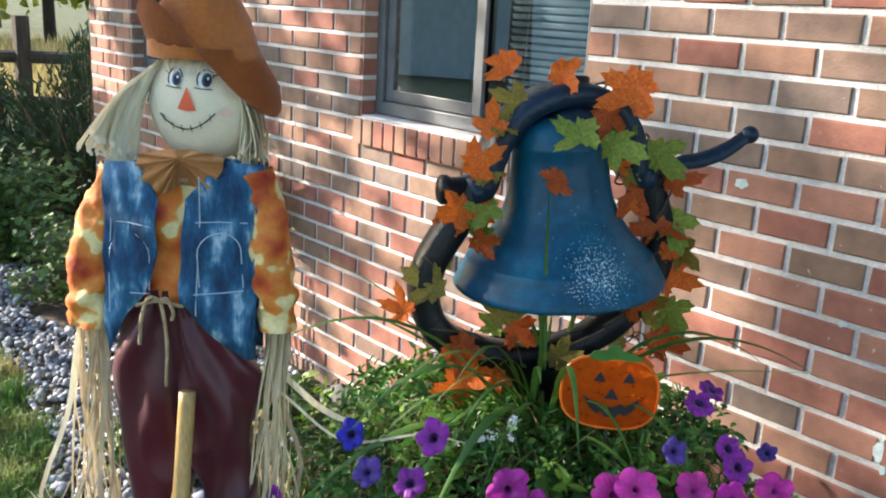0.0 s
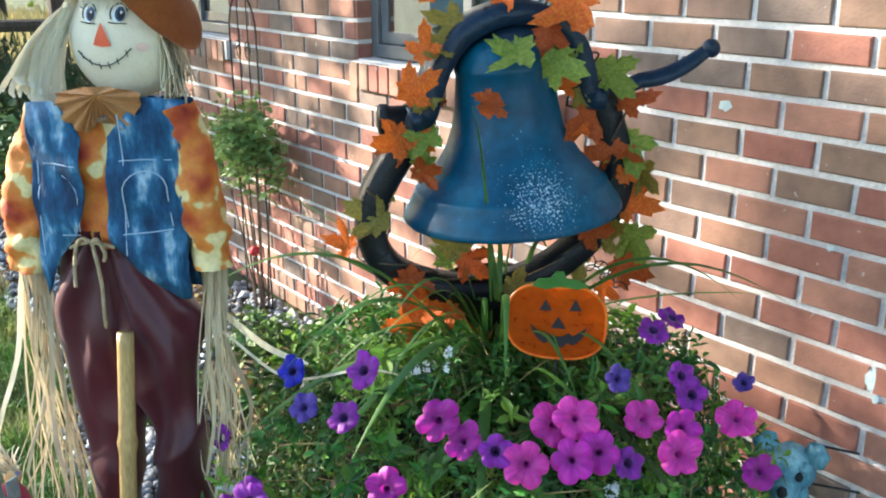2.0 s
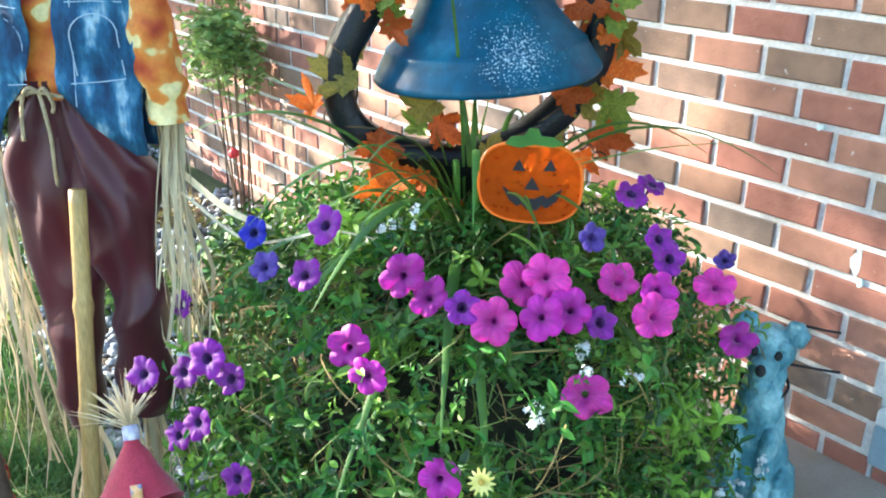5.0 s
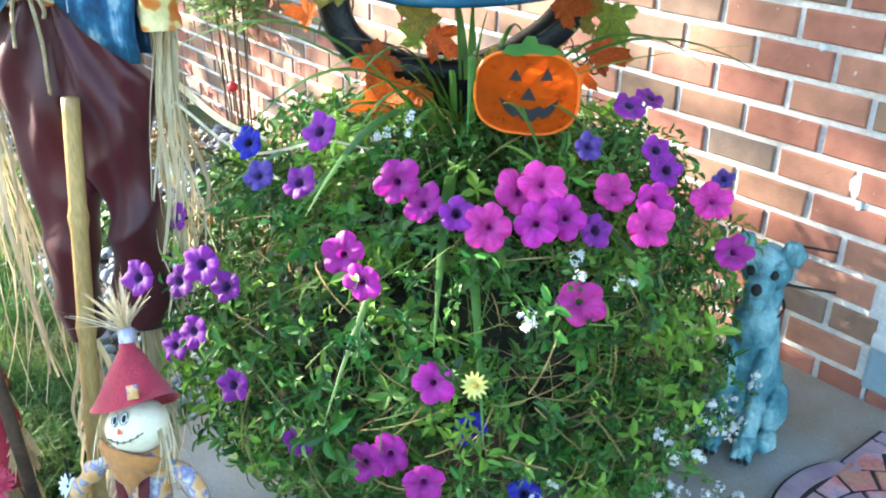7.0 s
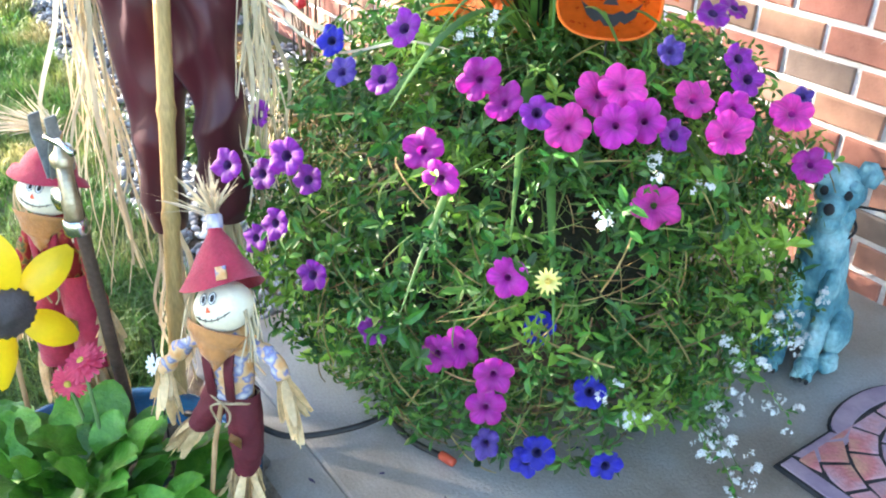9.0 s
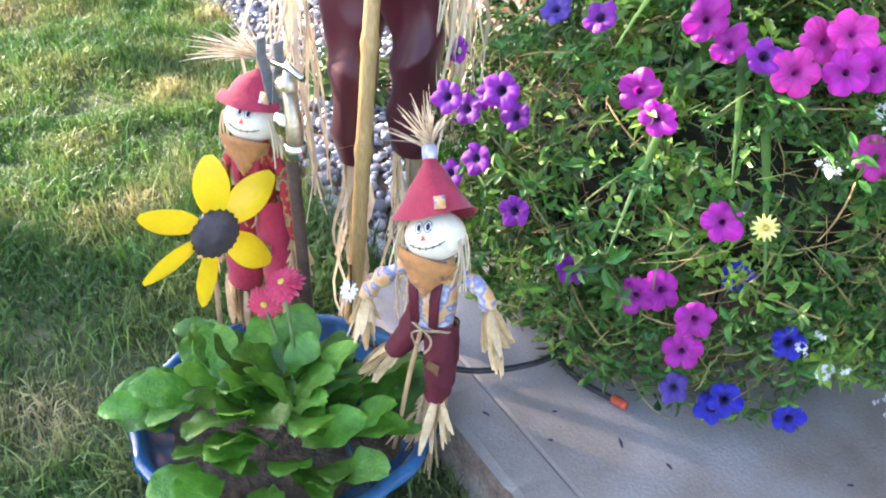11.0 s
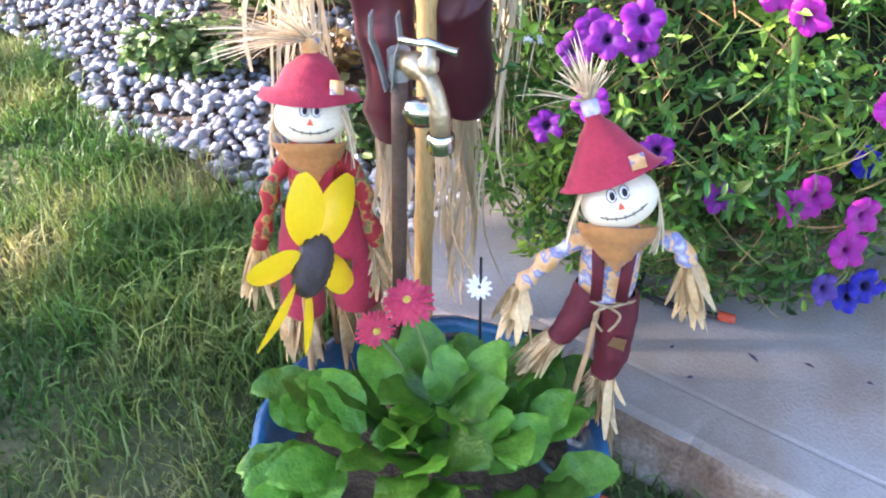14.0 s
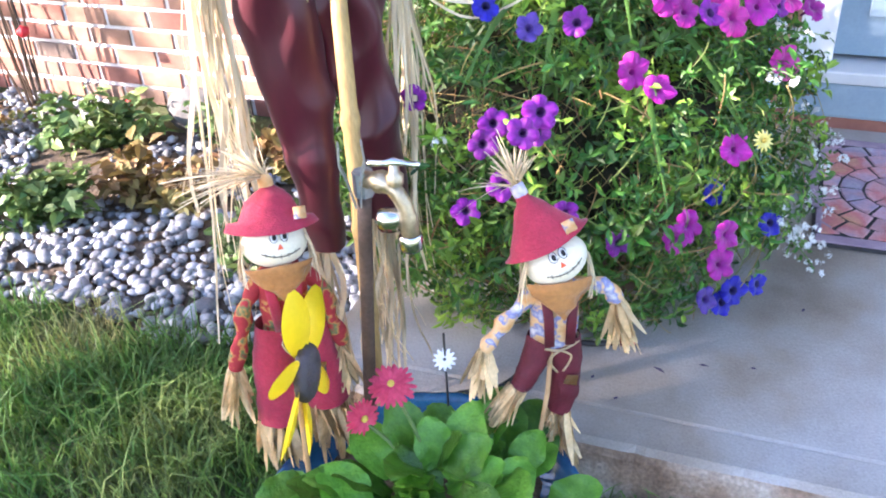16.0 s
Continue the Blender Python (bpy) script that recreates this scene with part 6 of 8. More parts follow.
# a white daisy on a dark stick in the pot, and fallen petals on the slab
pick = thing("white_daisy", (-0.858, -1.635, 0.165), "small white daisy ornament on a thin dark stick in the pot", "garden pick")
bm = bmesh.new()
tube(bm, [(0.0, 0.0, 0.0), (0.0, 0.0, 0.31)], 0.0022, 6)
part("stick", bm, M_HOSE, pick)
verts, faces = [], []
for i in range(12):
    d = Vector((math.cos(2 * math.pi * i / 12), 0, math.sin(2 * math.pi * i / 12)))
    ribbon(verts, faces, [d * 0.003, d * 0.012 - Vector((0, 0.002, 0)), d * 0.021], [0.002, 0.004, 0.0015], d.cross(Vector((0, 1, 0))))
o = pydata("petals", verts, faces, two("white_fabric_petal", (0.74, 0.76, 0.80), (0.80, 0.81, 0.84), rough=0.7, scale=50), pick)
o.matrix_basis = Matrix.Translation((0.0, -0.004, 0.255)) @ Matrix.Rotation(radians(25), 4, "Z") @ Matrix.Rotation(radians(-25), 4, "X")
M_FALLEN = two("withered_petal", (0.02, 0.018, 0.06), (0.06, 0.04, 0.09), rough=0.8, scale=40)
for i, (x, y, l) in enumerate(((-0.60, -1.10, 0.018), (-0.53, -1.24, 0.024), (-0.44, -1.20, 0.016), (-0.72, -1.42, 0.016), (-0.66, -1.30, 0.010), (-0.50, -0.95, 0.022), (-0.34, -1.18, 0.010), (-0.25, -0.95, 0.012), (-0.60, -1.35, 0.010))):
    r = rng(900 + i)
    verts, faces = [], []
    a = r.uniform(0, 6.28)
    l *= 0.6
    d = Vector((math.cos(a), math.sin(a), 0)) * l
    ribbon(verts, faces, curve3(-d, Vector((0, 0, l * 0.5)), d, 5), [0.0012, 0.0025, 0.0035, 0.003, 0.002, 0.0006], d.cross(Vector((0, 0, 1))), 0.5)
    o = pydata("fallen_petal", verts, faces, M_FALLEN)
    o.location = (x, y, slab_z(y) + 0.003)
    tagged(o, "withered dark violet petal lying on the porch slab", "petal", "fallen petals on the slab")

# ---- the dog statue ----
M_DOG = mat("teal_weathered_paint", [(0.3, (0.035, 0.125, 0.17)), (0.47, (0.09, 0.26, 0.32)), (0.6, (0.26, 0.48, 0.52)), (0.8, (0.50, 0.66, 0.68))], rough=0.65, scale=11, bump=0.6, bump_scale=70, fine=0.18, fine_scale=90)


def dog_statue():
    """A seated terrier, one moulded shape, facing the porch's front."""
    j = Joined()
    def blob(c, s, rot=0, seg=20, axis="X"):
        bm = bmesh.new()
        bmesh.ops.create_uvsphere(bm, u_segments=seg, v_segments=seg // 2 + 2, radius=1)
        bmesh.ops.scale(bm, vec=s, verts=bm.verts)
        bmesh.ops.rotate(bm, cent=(0, 0, 0), matrix=Matrix.Rotation(radians(rot), 3, axis), verts=bm.verts)
        bmesh.ops.translate(bm, vec=c, verts=bm.verts)
        wrinkled(bm, 0.005, 45, c[2] * 9)
        j.add(bm, M_DOG)
    blob((0, 0.015, 0.10), (0.085, 0.105, 0.10))
    blob((0, -0.02, 0.20), (0.068, 0.070, 0.13), 12)
    blob((0, -0.045, 0.275), (0.058, 0.052, 0.085), 8)
    blob((0, -0.02, 0.33), (0.050, 0.050, 0.060))
    blob((0, -0.02, 0.40), (0.062, 0.060, 0.052))
    blob((0, -0.075, 0.378), (0.036, 0.046, 0.032))
    blob((0, -0.085, 0.352), (0.030, 0.036, 0.030))
    blob((-0.035, -0.055, 0.425), (0.022, 0.014, 0.012), 20)
    blob((0.035, -0.055, 0.425), (0.022, 0.014, 0.012), 20)
    for s in (-1, 1):
        for k in range(6):
            t = k / 5
            blob((s * 0.040, -0.075 - 0.035 * t ** 2, 0.20 - 0.165 * t), (0.026 - 0.003 * t, 0.028, 0.045), 0, 14)
        blob((s * 0.042, -0.135, 0.024), (0.030, 0.045, 0.024), 0, 16)
        for q in (-1, 0, 1):
            blob((s * 0.042 + q * 0.017, -0.170, 0.017), (0.010, 0.014, 0.013), 0, 12)
        blob((s * 0.078, -0.010, 0.065), (0.036, 0.075, 0.060), 0, 16)
        blob((s * 0.085, -0.085, 0.022), (0.026, 0.050, 0.021), 0, 14)
        # folded ear
        bm = bmesh.new()
        prof = [(s * 0.030, -0.01, 0.435), (s * 0.045, -0.012, 0.468), (s * 0.068, -0.022, 0.472), (s * 0.092, -0.045, 0.455), (s * 0.078, -0.048, 0.425), (s * 0.055, -0.03, 0.425)]
        f = bm.faces.new([bm.verts.new(p) for p in prof])
        bmesh.ops.triangulate(bm, faces=[f])
        bmesh.ops.subdivide_edges(bm, edges=bm.edges[:], cuts=2)
        thicken(bm, 0.016)
        j.add(bm, M_DOG)
    for s in (-1, 1):
        bm = bmesh.new()
        bmesh.ops.create_uvsphere(bm, u_segments=14, v_segments=10, radius=0.0105, matrix=Matrix.Translation((s * 0.028, -0.072, 0.408)))
        j.add(bm, M_INK)
        for q in (-1, 0, 1):
            bm = bmesh.new()
            bmesh.ops.create_uvsphere(bm, u_segments=8, v_segments=6, radius=0.0065, matrix=Matrix.Translation((s * 0.042 + q * 0.017, -0.182, 0.012)))
            j.add(bm, M_INK)
    bm = bmesh.new()
    bmesh.ops.create_uvsphere(bm, u_segments=12, v_segments=8, radius=0.013, matrix=Matrix.Translation((0, -0.119, 0.388)))
    j.add(bm, M_INK)
    bm = bmesh.new()
    tube(bm, [(0.058 * math.cos(a), -0.03 + 0.056 * math.sin(a), 0.318 - 0.012 * math.sin(a + 3.14)) for a in [2 * math.pi * k / 28 for k in range(29)]], 0.004, 6)
    tube(bm, [(0.06, 0.01, 0.452), (0.15, 0.015, 0.452)], 0.003, 6)
    tube(bm, [(0.045, 0.0, 0.362), (0.165, 0.005, 0.368)], 0.003, 6)
    j.add(bm, M_INK)
    ob = j.make("dog_statue")
    ob.matrix_world = pose(-0.470, -0.285, slab_z(-0.3) - 0.002, 0, 0, 22) @ Matrix.Diagonal((0.84, 0.92, 1.0, 1.0))
    tagged(ob, "teal weathered statue of a sitting terrier on the porch", "dog statue")


dog_statue()

# ---- the planter and all that grows in it ----
PLANT = Vector((-0.85, -0.83, 0.0))
CORE = Vector((0, 0, 0.52))
planter = thing("planter_barrel", (PLANT.x, PLANT.y, slab_z(PLANT.y)), "brown wooden half barrel planter on the porch, hidden under flowers", "planter")
M_WOOD = mat("dark_barrel_wood", [(0.3, (0.05, 0.03, 0.02)), (0.7, (0.13, 0.08, 0.05))], rough=0.8, scale=8, fine=0.3, objr=0.25, stretch=(6, 6, 0.6), bump=0.4, bump_scale=40)
for i in range(22):
    a0, a1 = 2 * math.pi * (i + 0.03) / 22, 2 * math.pi * (i + 0.97) / 22
    bm = bmesh.new()
    cols = []
    for a in (a0, (a0 + a1) / 2, a1):
        cols.append([bm.verts.new((rr * math.cos(a), rr * math.sin(a), z)) for rr, z in ((0.26, 0.002), (0.30, 0.15), (0.315, 0.30), (0.31, 0.40), (0.28, 0.40), (0.285, 0.30), (0.23, 0.002))])
    for a, b in zip(cols, cols[1:]):
        for k in range(6):
            bm.faces.new((a[k], b[k], b[k + 1], a[k + 1]))
    bm.faces.new(cols[0])
    bm.faces.new(cols[-1][::-1])
    part("stave", bm, M_WOOD, planter)
for z, rr in ((0.07, 0.283), (0.33, 0.3185)):
    bm = bmesh.new()
    lathe(bm, [(rr - 0.004, z - 0.018), (rr + 0.003, z - 0.018), (rr + 0.005, z + 0.018), (rr - 0.002, z + 0.018)], 44)
    part("hoop", bm, M_GALV, planter)
bm = bmesh.new()
lathe(bm, [(0.0, 0.40), (0.15, 0.395), (0.27, 0.37)], 32)
wrinkled(bm, 0.01, 20)
part("soil", bm, M_SOIL, planter, smooth=True)

petunias = thing("petunia_plant", (PLANT.x, PLANT.y, 0.53), "large mound of petunias with magenta, pink, purple and blue blooms", "flowering plant")
M_FOLIAGE = mat("petunia_foliage", [(0.25, (0.013, 0.055, 0.008)), (0.5, (0.044, 0.138, 0.016)), (0.75, (0.16, 0.31, 0.04))], rough=0.5, scale=7, island=0.6, hue=0.025, fine=0.12, through_light=0.12)
M_LIME = mat("lime_foliage", [(0.3, (0.10, 0.23, 0.022)), (0.7, (0.24, 0.40, 0.045))], rough=0.5, scale=9, island=0.4, through_light=0.18)
M_DRY = mat("dry_stems", [(0.3, (0.12, 0.065, 0.022)), (0.5, (0.24, 0.16, 0.055)), (0.7, (0.36, 0.27, 0.10))], rough=0.8, scale=16, island=0.5, hue=0.03)
M_GREENSTEM = mat("green_stems", [(0.3, (0.10, 0.16, 0.03)), (0.7, (0.22, 0.27, 0.07))], rough=0.7, scale=16, island=0.4)


def mound_point(r, shell=None):
    """A point in the mound's outer shell, and its outward direction."""
    while True:
        d = Vector((r.gauss(0, 1), r.gauss(0, 1), r.gauss(0, 1))).normalized()
        if d.z > -0.72:
            break
    rad = 0.555 * (1 + 0.07 * noise.noise(d * 3.1) + 0.06 * noise.noise(d * 7.0))
    if d.z > 0.45:
        rad *= 1 - 0.52 * (d.z - 0.45)
    if d.z < -0.2:
        rad *= 1 - 0.18 * (-d.z - 0.2)
    rad *= r.uniform(0.72, 1.03) if shell is None else shell
    p = CORE + d * rad
    # on the wall's side it stays clear of the bricks
    if p.y > 0.75:
        p.y = 0.75
    return p, d


def small_leaf(verts, faces, p, n, u, l, w, bend):
    """A folded pointed leaf of four quads and two tips."""
    s = n.cross(u).normalized()
    k = len(verts)
    verts += [p, p + u * l * 0.32 + s * w * 0.85 + n * 0.12 * l, p + u * l * 0.32 + n * 0.02 * l, p + u * l * 0.32 - s * w * 0.85 + n * 0.12 * l,
              p + u * l * 0.68 + s * w * 0.75 + n * (0.08 - bend * 0.4) * l, p + u * l * 0.68 - n * bend * 0.4 * l, p + u * l * 0.68 - s * w * 0.75 + n * (0.08 - bend * 0.4) * l, p + u * l - n * bend * l]
    faces += [(k, k + 1, k + 2), (k, k + 2, k + 3), (k + 1, k + 4, k + 5, k + 2), (k + 2, k + 5, k + 6, k + 3), (k + 4, k + 7, k + 5), (k + 5, k + 7, k + 6)]


def build_foliage():
    r = rng(77)
    sets = {"leaves": ([], []), "bright_leaves": ([], [])}
    sv, sf = [], []
    base = PLANT.z + 0.0
    for i in range(7800):
        p, d = mound_point(r, r.uniform(0.76, 1.04) if i < 6200 else r.uniform(0.62, 0.78))
        bare = noise.noise(d * 3.4 + Vector((4.1, 2.0, 7.0))) + (0.35 if 0.0 < d.z < 0.5 and d.y < -0.2 else 0.0)
        if bare > 0.30 and r.random() < 0.62:
            continue
        lime = noise.noise(p * 6 + Vector((9, 0, 0))) > 0.22
        n_leaves = r.randint(3, 6)
        axis = (d * 0.6 + Vector((r.uniform(-1, 1), r.uniform(-1, 1), r.uniform(-0.3, 0.9)))).normalized()
        size = r.uniform(0.012, 0.027) * (1.3 if r.random() < 0.15 else 1)
        v, f = sets["bright_leaves" if lime else "leaves"]
        for k in range(n_leaves):
            a = k * 2.4 + r.uniform(-0.4, 0.4)
            q = axis.orthogonal().normalized()
            q = Matrix.Rotation(a, 3, axis) @ q
            u = (q + axis * r.uniform(0.1, 0.7)).normalized()
            small_leaf(v, f, p + axis * 0.012 * k / n_leaves * 2, axis, u, size * r.uniform(0.95, 1.7), size * r.uniform(0.17, 0.36), r.uniform(0.0, 0.4))
    gv, gf = [], []
    for i in range(2900):
        p, d = mound_point(r, r.uniform(0.70, 1.0))
        t = Vector((r.uniform(-1, 1), r.uniform(-1, 1), r.uniform(-1.2, 0.3)))
        t = (t - d * t.dot(d)).normalized()
        l = r.uniform(0.03, 0.15)
        pts = curve3(p, p + t * l * 0.5 + d * 0.03, p + t * l + d * r.uniform(-0.02, 0.03), 5)
        w = r.uniform(0.0007, 0.0016)
        v, f = (gv, gf) if r.random() < 0.42 else (sv, sf)
        ribbon(v, f, pts, [w] * 6, (r.uniform(-1, 1), r.uniform(-1, 1), r.uniform(-1, 1)), 0.4)
    off = -Vector((0, 0, 0.53))
    for name, (v, f) in sets.items():
        ob = pydata(name, [x + off for x in v], f, M_FOLIAGE if name == "leaves" else M_LIME, petunias)
        ob["kind"] = "stuff"
    ob = pydata("green_growth", [x + off for x in gv], gf, M_GREENSTEM, petunias)
    ob["kind"] = "stuff"
    ob = pydata("dry_growth", [x + off for x in sv], sf, M_DRY, petunias)
    ob["kind"] = "stuff"
    # a solid core coloured near black for the shade deep between the leaves
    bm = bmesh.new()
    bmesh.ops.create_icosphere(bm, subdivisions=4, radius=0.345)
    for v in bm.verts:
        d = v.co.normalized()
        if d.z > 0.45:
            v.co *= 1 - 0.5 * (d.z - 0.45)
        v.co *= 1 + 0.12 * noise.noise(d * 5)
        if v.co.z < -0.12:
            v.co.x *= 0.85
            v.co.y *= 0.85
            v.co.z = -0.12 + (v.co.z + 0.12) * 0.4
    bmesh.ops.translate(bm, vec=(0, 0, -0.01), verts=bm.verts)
    part("stem_mass", bm, two("painted_gap_shade", (0.008, 0.010, 0.004), (0.024, 0.022, 0.009), rough=1, scale=40, bump=1.0, bump_scale=60), petunias, smooth=True)


build_foliage()


def petal_material(name, a, b):
    """Soft petal: darker towards the throat, with fine veins that run out from it."""
    m = mat(name, [(0.3, a), (0.7, b)], rough=0.55, scale=3, objr=0.18, fine=0.12, fine_scale=9, through_light=0.28, sheen=0.3)
    n, l = m.node_tree.nodes, m.node_tree.links
    bs = n["Principled BSDF"]
    src = bs.inputs["Base Color"].links[0].from_socket
    tc = n.new("ShaderNodeTexCoord")
    sp = n.new("ShaderNodeSeparateXYZ")
    l.new(tc.outputs["Object"], sp.inputs[0])
    ang = n.new("ShaderNodeMath")
    ang.operation = "ARCTAN2"
    l.new(sp.outputs[1], ang.inputs[0])
    l.new(sp.outputs[0], ang.inputs[1])
    nz = n.new("ShaderNodeTexNoise")
    nz.noise_dimensions = "1D"
    nz.inputs["Scale"].default_value, nz.inputs["Detail"].default_value = 6.0, 2.0
    l.new(ang.outputs[0], nz.inputs["W"])
    ln = n.new("ShaderNodeVectorMath")
    ln.operation = "LENGTH"
    l.new(tc.outputs["Object"], ln.inputs[0])
    reach = n.new("ShaderNodeMapRange")
    reach.inputs[1].default_value, reach.inputs[2].default_value, reach.inputs[3].default_value, reach.inputs[4].default_value = 0.10, 0.50, 0.62, -0.05
    l.new(ln.outputs["Value"], reach.inputs[0])
    vein = n.new("ShaderNodeMapRange")
    vein.inputs[1].default_value, vein.inputs[2].default_value, vein.inputs[3].default_value, vein.inputs[4].default_value = 0.35, 0.65, -0.14, 0.22
    l.new(nz.outputs[0], vein.inputs[0])
    add = n.new("ShaderNodeMath")
    add.use_clamp = True
    l.new(reach.outputs[0], add.inputs[0])
    l.new(vein.outputs[0], add.inputs[1])
    mx = n.new("ShaderNodeMix")
    mx.data_type = "RGBA"
    l.new(add.outputs[0], mx.inputs[0])
    l.new(src, mx.inputs[6])
    mx.inputs[7].default_value = (a[0] * 0.28, a[1] * 0.3, a[2] * 0.42, 1)
    l.new(mx.outputs[2], bs.inputs["Base Color"])
    return m


PETALS = {
    "magenta": petal_material("magenta_petal", (0.47, 0.004, 0.31), (0.60, 0.013, 0.45)),
    "pink": petal_material("pink_petal", (0.76, 0.018, 0.37), (0.86, 0.055, 0.50)),
    "purple": petal_material("purple_petal", (0.22, 0.006, 0.30), (0.34, 0.012, 0.42)),
    "violet": petal_material("violet_petal", (0.07, 0.03, 0.30), (0.14, 0.06, 0.42)),
    "blue": petal_material("blue_petal", (0.008, 0.006, 0.36), (0.02, 0.015, 0.58)),
}
THROATS = {"magenta": two("magenta_throat", (0.16, 0.002, 0.13), (0.26, 0.004, 0.20), rough=0.7, scale=80), "pink": two("pink_throat", (0.42, 0.02, 0.26), (0.52, 0.03, 0.36), rough=0.7, scale=80),
           "purple": two("purple_throat", (0.03, 0.002, 0.06), (0.05, 0.004, 0.09), rough=0.7, scale=80), "violet": two("violet_throat", (0.03, 0.01, 0.12), (0.05, 0.02, 0.16), rough=0.7, scale=80),
           "blue": two("blue_throat", (0.004, 0.003, 0.05), (0.008, 0.005, 0.09), rough=0.7, scale=80)}


def petunia_mesh(colour, seed):
    """A trumpet with five rounded, ruffled lobes, 1 across, opening towards +z."""
    r = rng(seed)
    verts, faces, mats = [], [], []
    n = 50
    sq = r.uniform(0.85, 1.0)
    rows = [(0.035, -0.55, 0), (0.05, -0.34, 0), (0.085, -0.14, 0), (0.15, -0.045, 0), (0.27, 0.0, 0.25), (0.40, 0.015, 0.7), (0.50, -0.01, 1.0), (0.535, -0.045, 1.1)]
    for i, (rad, z, lob) in enumerate(rows):
        for k in range(n):
            a = 2 * math.pi * k / n
            f = (1 - 0.21 * lob * (1 - abs(math.cos(2.5 * a)) ** 0.6)) * (1 + lob * (0.05 * math.sin(a + seed) + 0.04 * math.sin(2 * a + 2 * seed)))
            ruf = 0.030 * lob * math.sin(11 * a + seed) + 0.05 * lob * math.cos(5 * a) + 0.03 * lob * math.sin(3 * a + seed * 1.7)
            verts.append((rad * f * math.cos(a), rad * f * math.sin(a) * (sq if lob else 1), z + ruf - 0.02 * lob * abs(math.sin(2.5 * a))))
    for i in range(len(rows) - 1):
        for k in range(n):
            a, b = i * n + k, i * n + (k + 1) % n
            faces.append((a, b, b + n, a + n))
            mats.append(1 if i < 2 or (i == 2 and colour in ("purple", "blue", "violet")) else 0)
    faces.append(tuple(range(n))[::-1])
    mats.append(1)
    me = bpy.data.meshes.new("petunia")
    me.from_pydata(verts, [], faces)
    me.materials.append(PETALS[colour])
    me.materials.append(THROATS[colour])
    me.polygons.foreach_set("material_index", mats)
    me.polygons.foreach_set("use_smooth", [True] * len(faces))
    return me


PETUNIA = {c: [petunia_mesh(c, 10 * i + s) for s in range(3)] for i, c in enumerate(PETALS)}
LOOK_TO = Vector((0.35, -2.0, 1.35))
PINK = [(-0.379, -0.969, 0.756), (-0.39, -0.81, 0.835), (-0.515, -0.979, 0.894), (-0.462, -0.818, 0.871), (-0.412, -0.613, 0.823), (-0.48, -0.965, 0.915), (-0.48, -1.07, 0.872)]
MAGENTA = [(-0.441, -1.2, 0.67), (-0.631, -1.23, 0.815), (-0.584, -1.227, 0.786), (-0.338, -0.642, 0.761), (-0.44, -1.01, 0.875), (-0.43, -0.96, 0.875), (-0.41, -0.78, 0.865), (-0.56, -1.13, 0.895), (-0.438, -1.221, 0.50), (-0.44, -1.23, 0.435), (-0.527, -1.268, 0.504), (-0.507, -1.234, 0.516), (-0.591, -1.156, 0.93)]
PURPLE = [(-0.752, -1.404, 0.80), (-0.623, -1.328, 0.518), (-0.712, -1.209, 0.982), (-0.856, -1.401, 0.728), (-0.754, -1.5, 0.805), (-0.41, -0.92, 0.85), (-0.52, -1.1, 0.885), (-0.73, -1.24, 0.90), (-0.85, -1.36, 0.75), (-0.77, -1.36, 0.74), (-0.82, -1.40, 0.65), (-0.89, -1.41, 0.59), (-0.71, -1.39, 0.60), (-1.01, -1.33, 0.77), (-0.46, -0.73, 0.925), (-0.44, -0.72, 0.895), (-0.57, -0.62, 0.965), (-0.54, -0.71, 0.975), (-1.06, -1.38, 0.57)]
VIOLET = [(-0.81, -1.27, 0.895), (-0.48, -0.87, 0.955), (-0.562, -0.365, 0.759), (-0.46, -1.21, 0.335)]
BLUE = [(-0.475, -1.096, 0.518), (-0.368, -1.012, 0.258), (-0.90, -1.24, 0.92), (-0.36, -1.08, 0.455), (-0.43, -1.14, 0.285), (-0.41, -1.135, 0.315)]
for _ci, (_c, _places) in enumerate((("pink", PINK), ("magenta", MAGENTA), ("purple", PURPLE), ("violet", VIOLET), ("blue", BLUE))):
    for _i, _p in enumerate(_places):
        r = rng(300 + 40 * _ci + _i)
        at = Vector(_p) - Vector((PLANT.x, PLANT.y, 0.53))
        outd = (Vector(_p) - PLANT - CORE).normalized()
        toc = (LOOK_TO - Vector(_p)).normalized()
        face = (outd * (1.1 if _c == "purple" else 0.7) + toc * (0.6 if _c == "purple" else 1.0) + Vector((r.uniform(-0.3, 0.3), r.uniform(-0.3, 0.3), r.uniform(-0.2, 0.3)))).normalized()
        ob = new("petunia", r.choice(PETUNIA[_c]))
        ob.parent = petunias
        ob.matrix_basis = Matrix.Translation(at + face * 0.014) @ face.to_track_quat("Z", "Y").to_matrix().to_4x4() @ Matrix.Rotation(r.uniform(0, 6.28), 4, "Z") @ Matrix.Scale({"pink": 0.070, "magenta": 0.064, "purple": 0.056, "violet": 0.05, "blue": 0.058}[_c] * r.uniform(0.92, 1.1), 4)

# white alyssum sprays and their trailing stems
alyssum = thing("alyssum_plant", (PLANT.x + 0.5, PLANT.y, 0.30), "trailing white alyssum spilling from the planter over the porch", "flowering plant")
M_WHITEPETAL = two("white_petal", (0.70, 0.72, 0.72), (0.80, 0.82, 0.82), rough=0.6, scale=60, through_light=0.2)


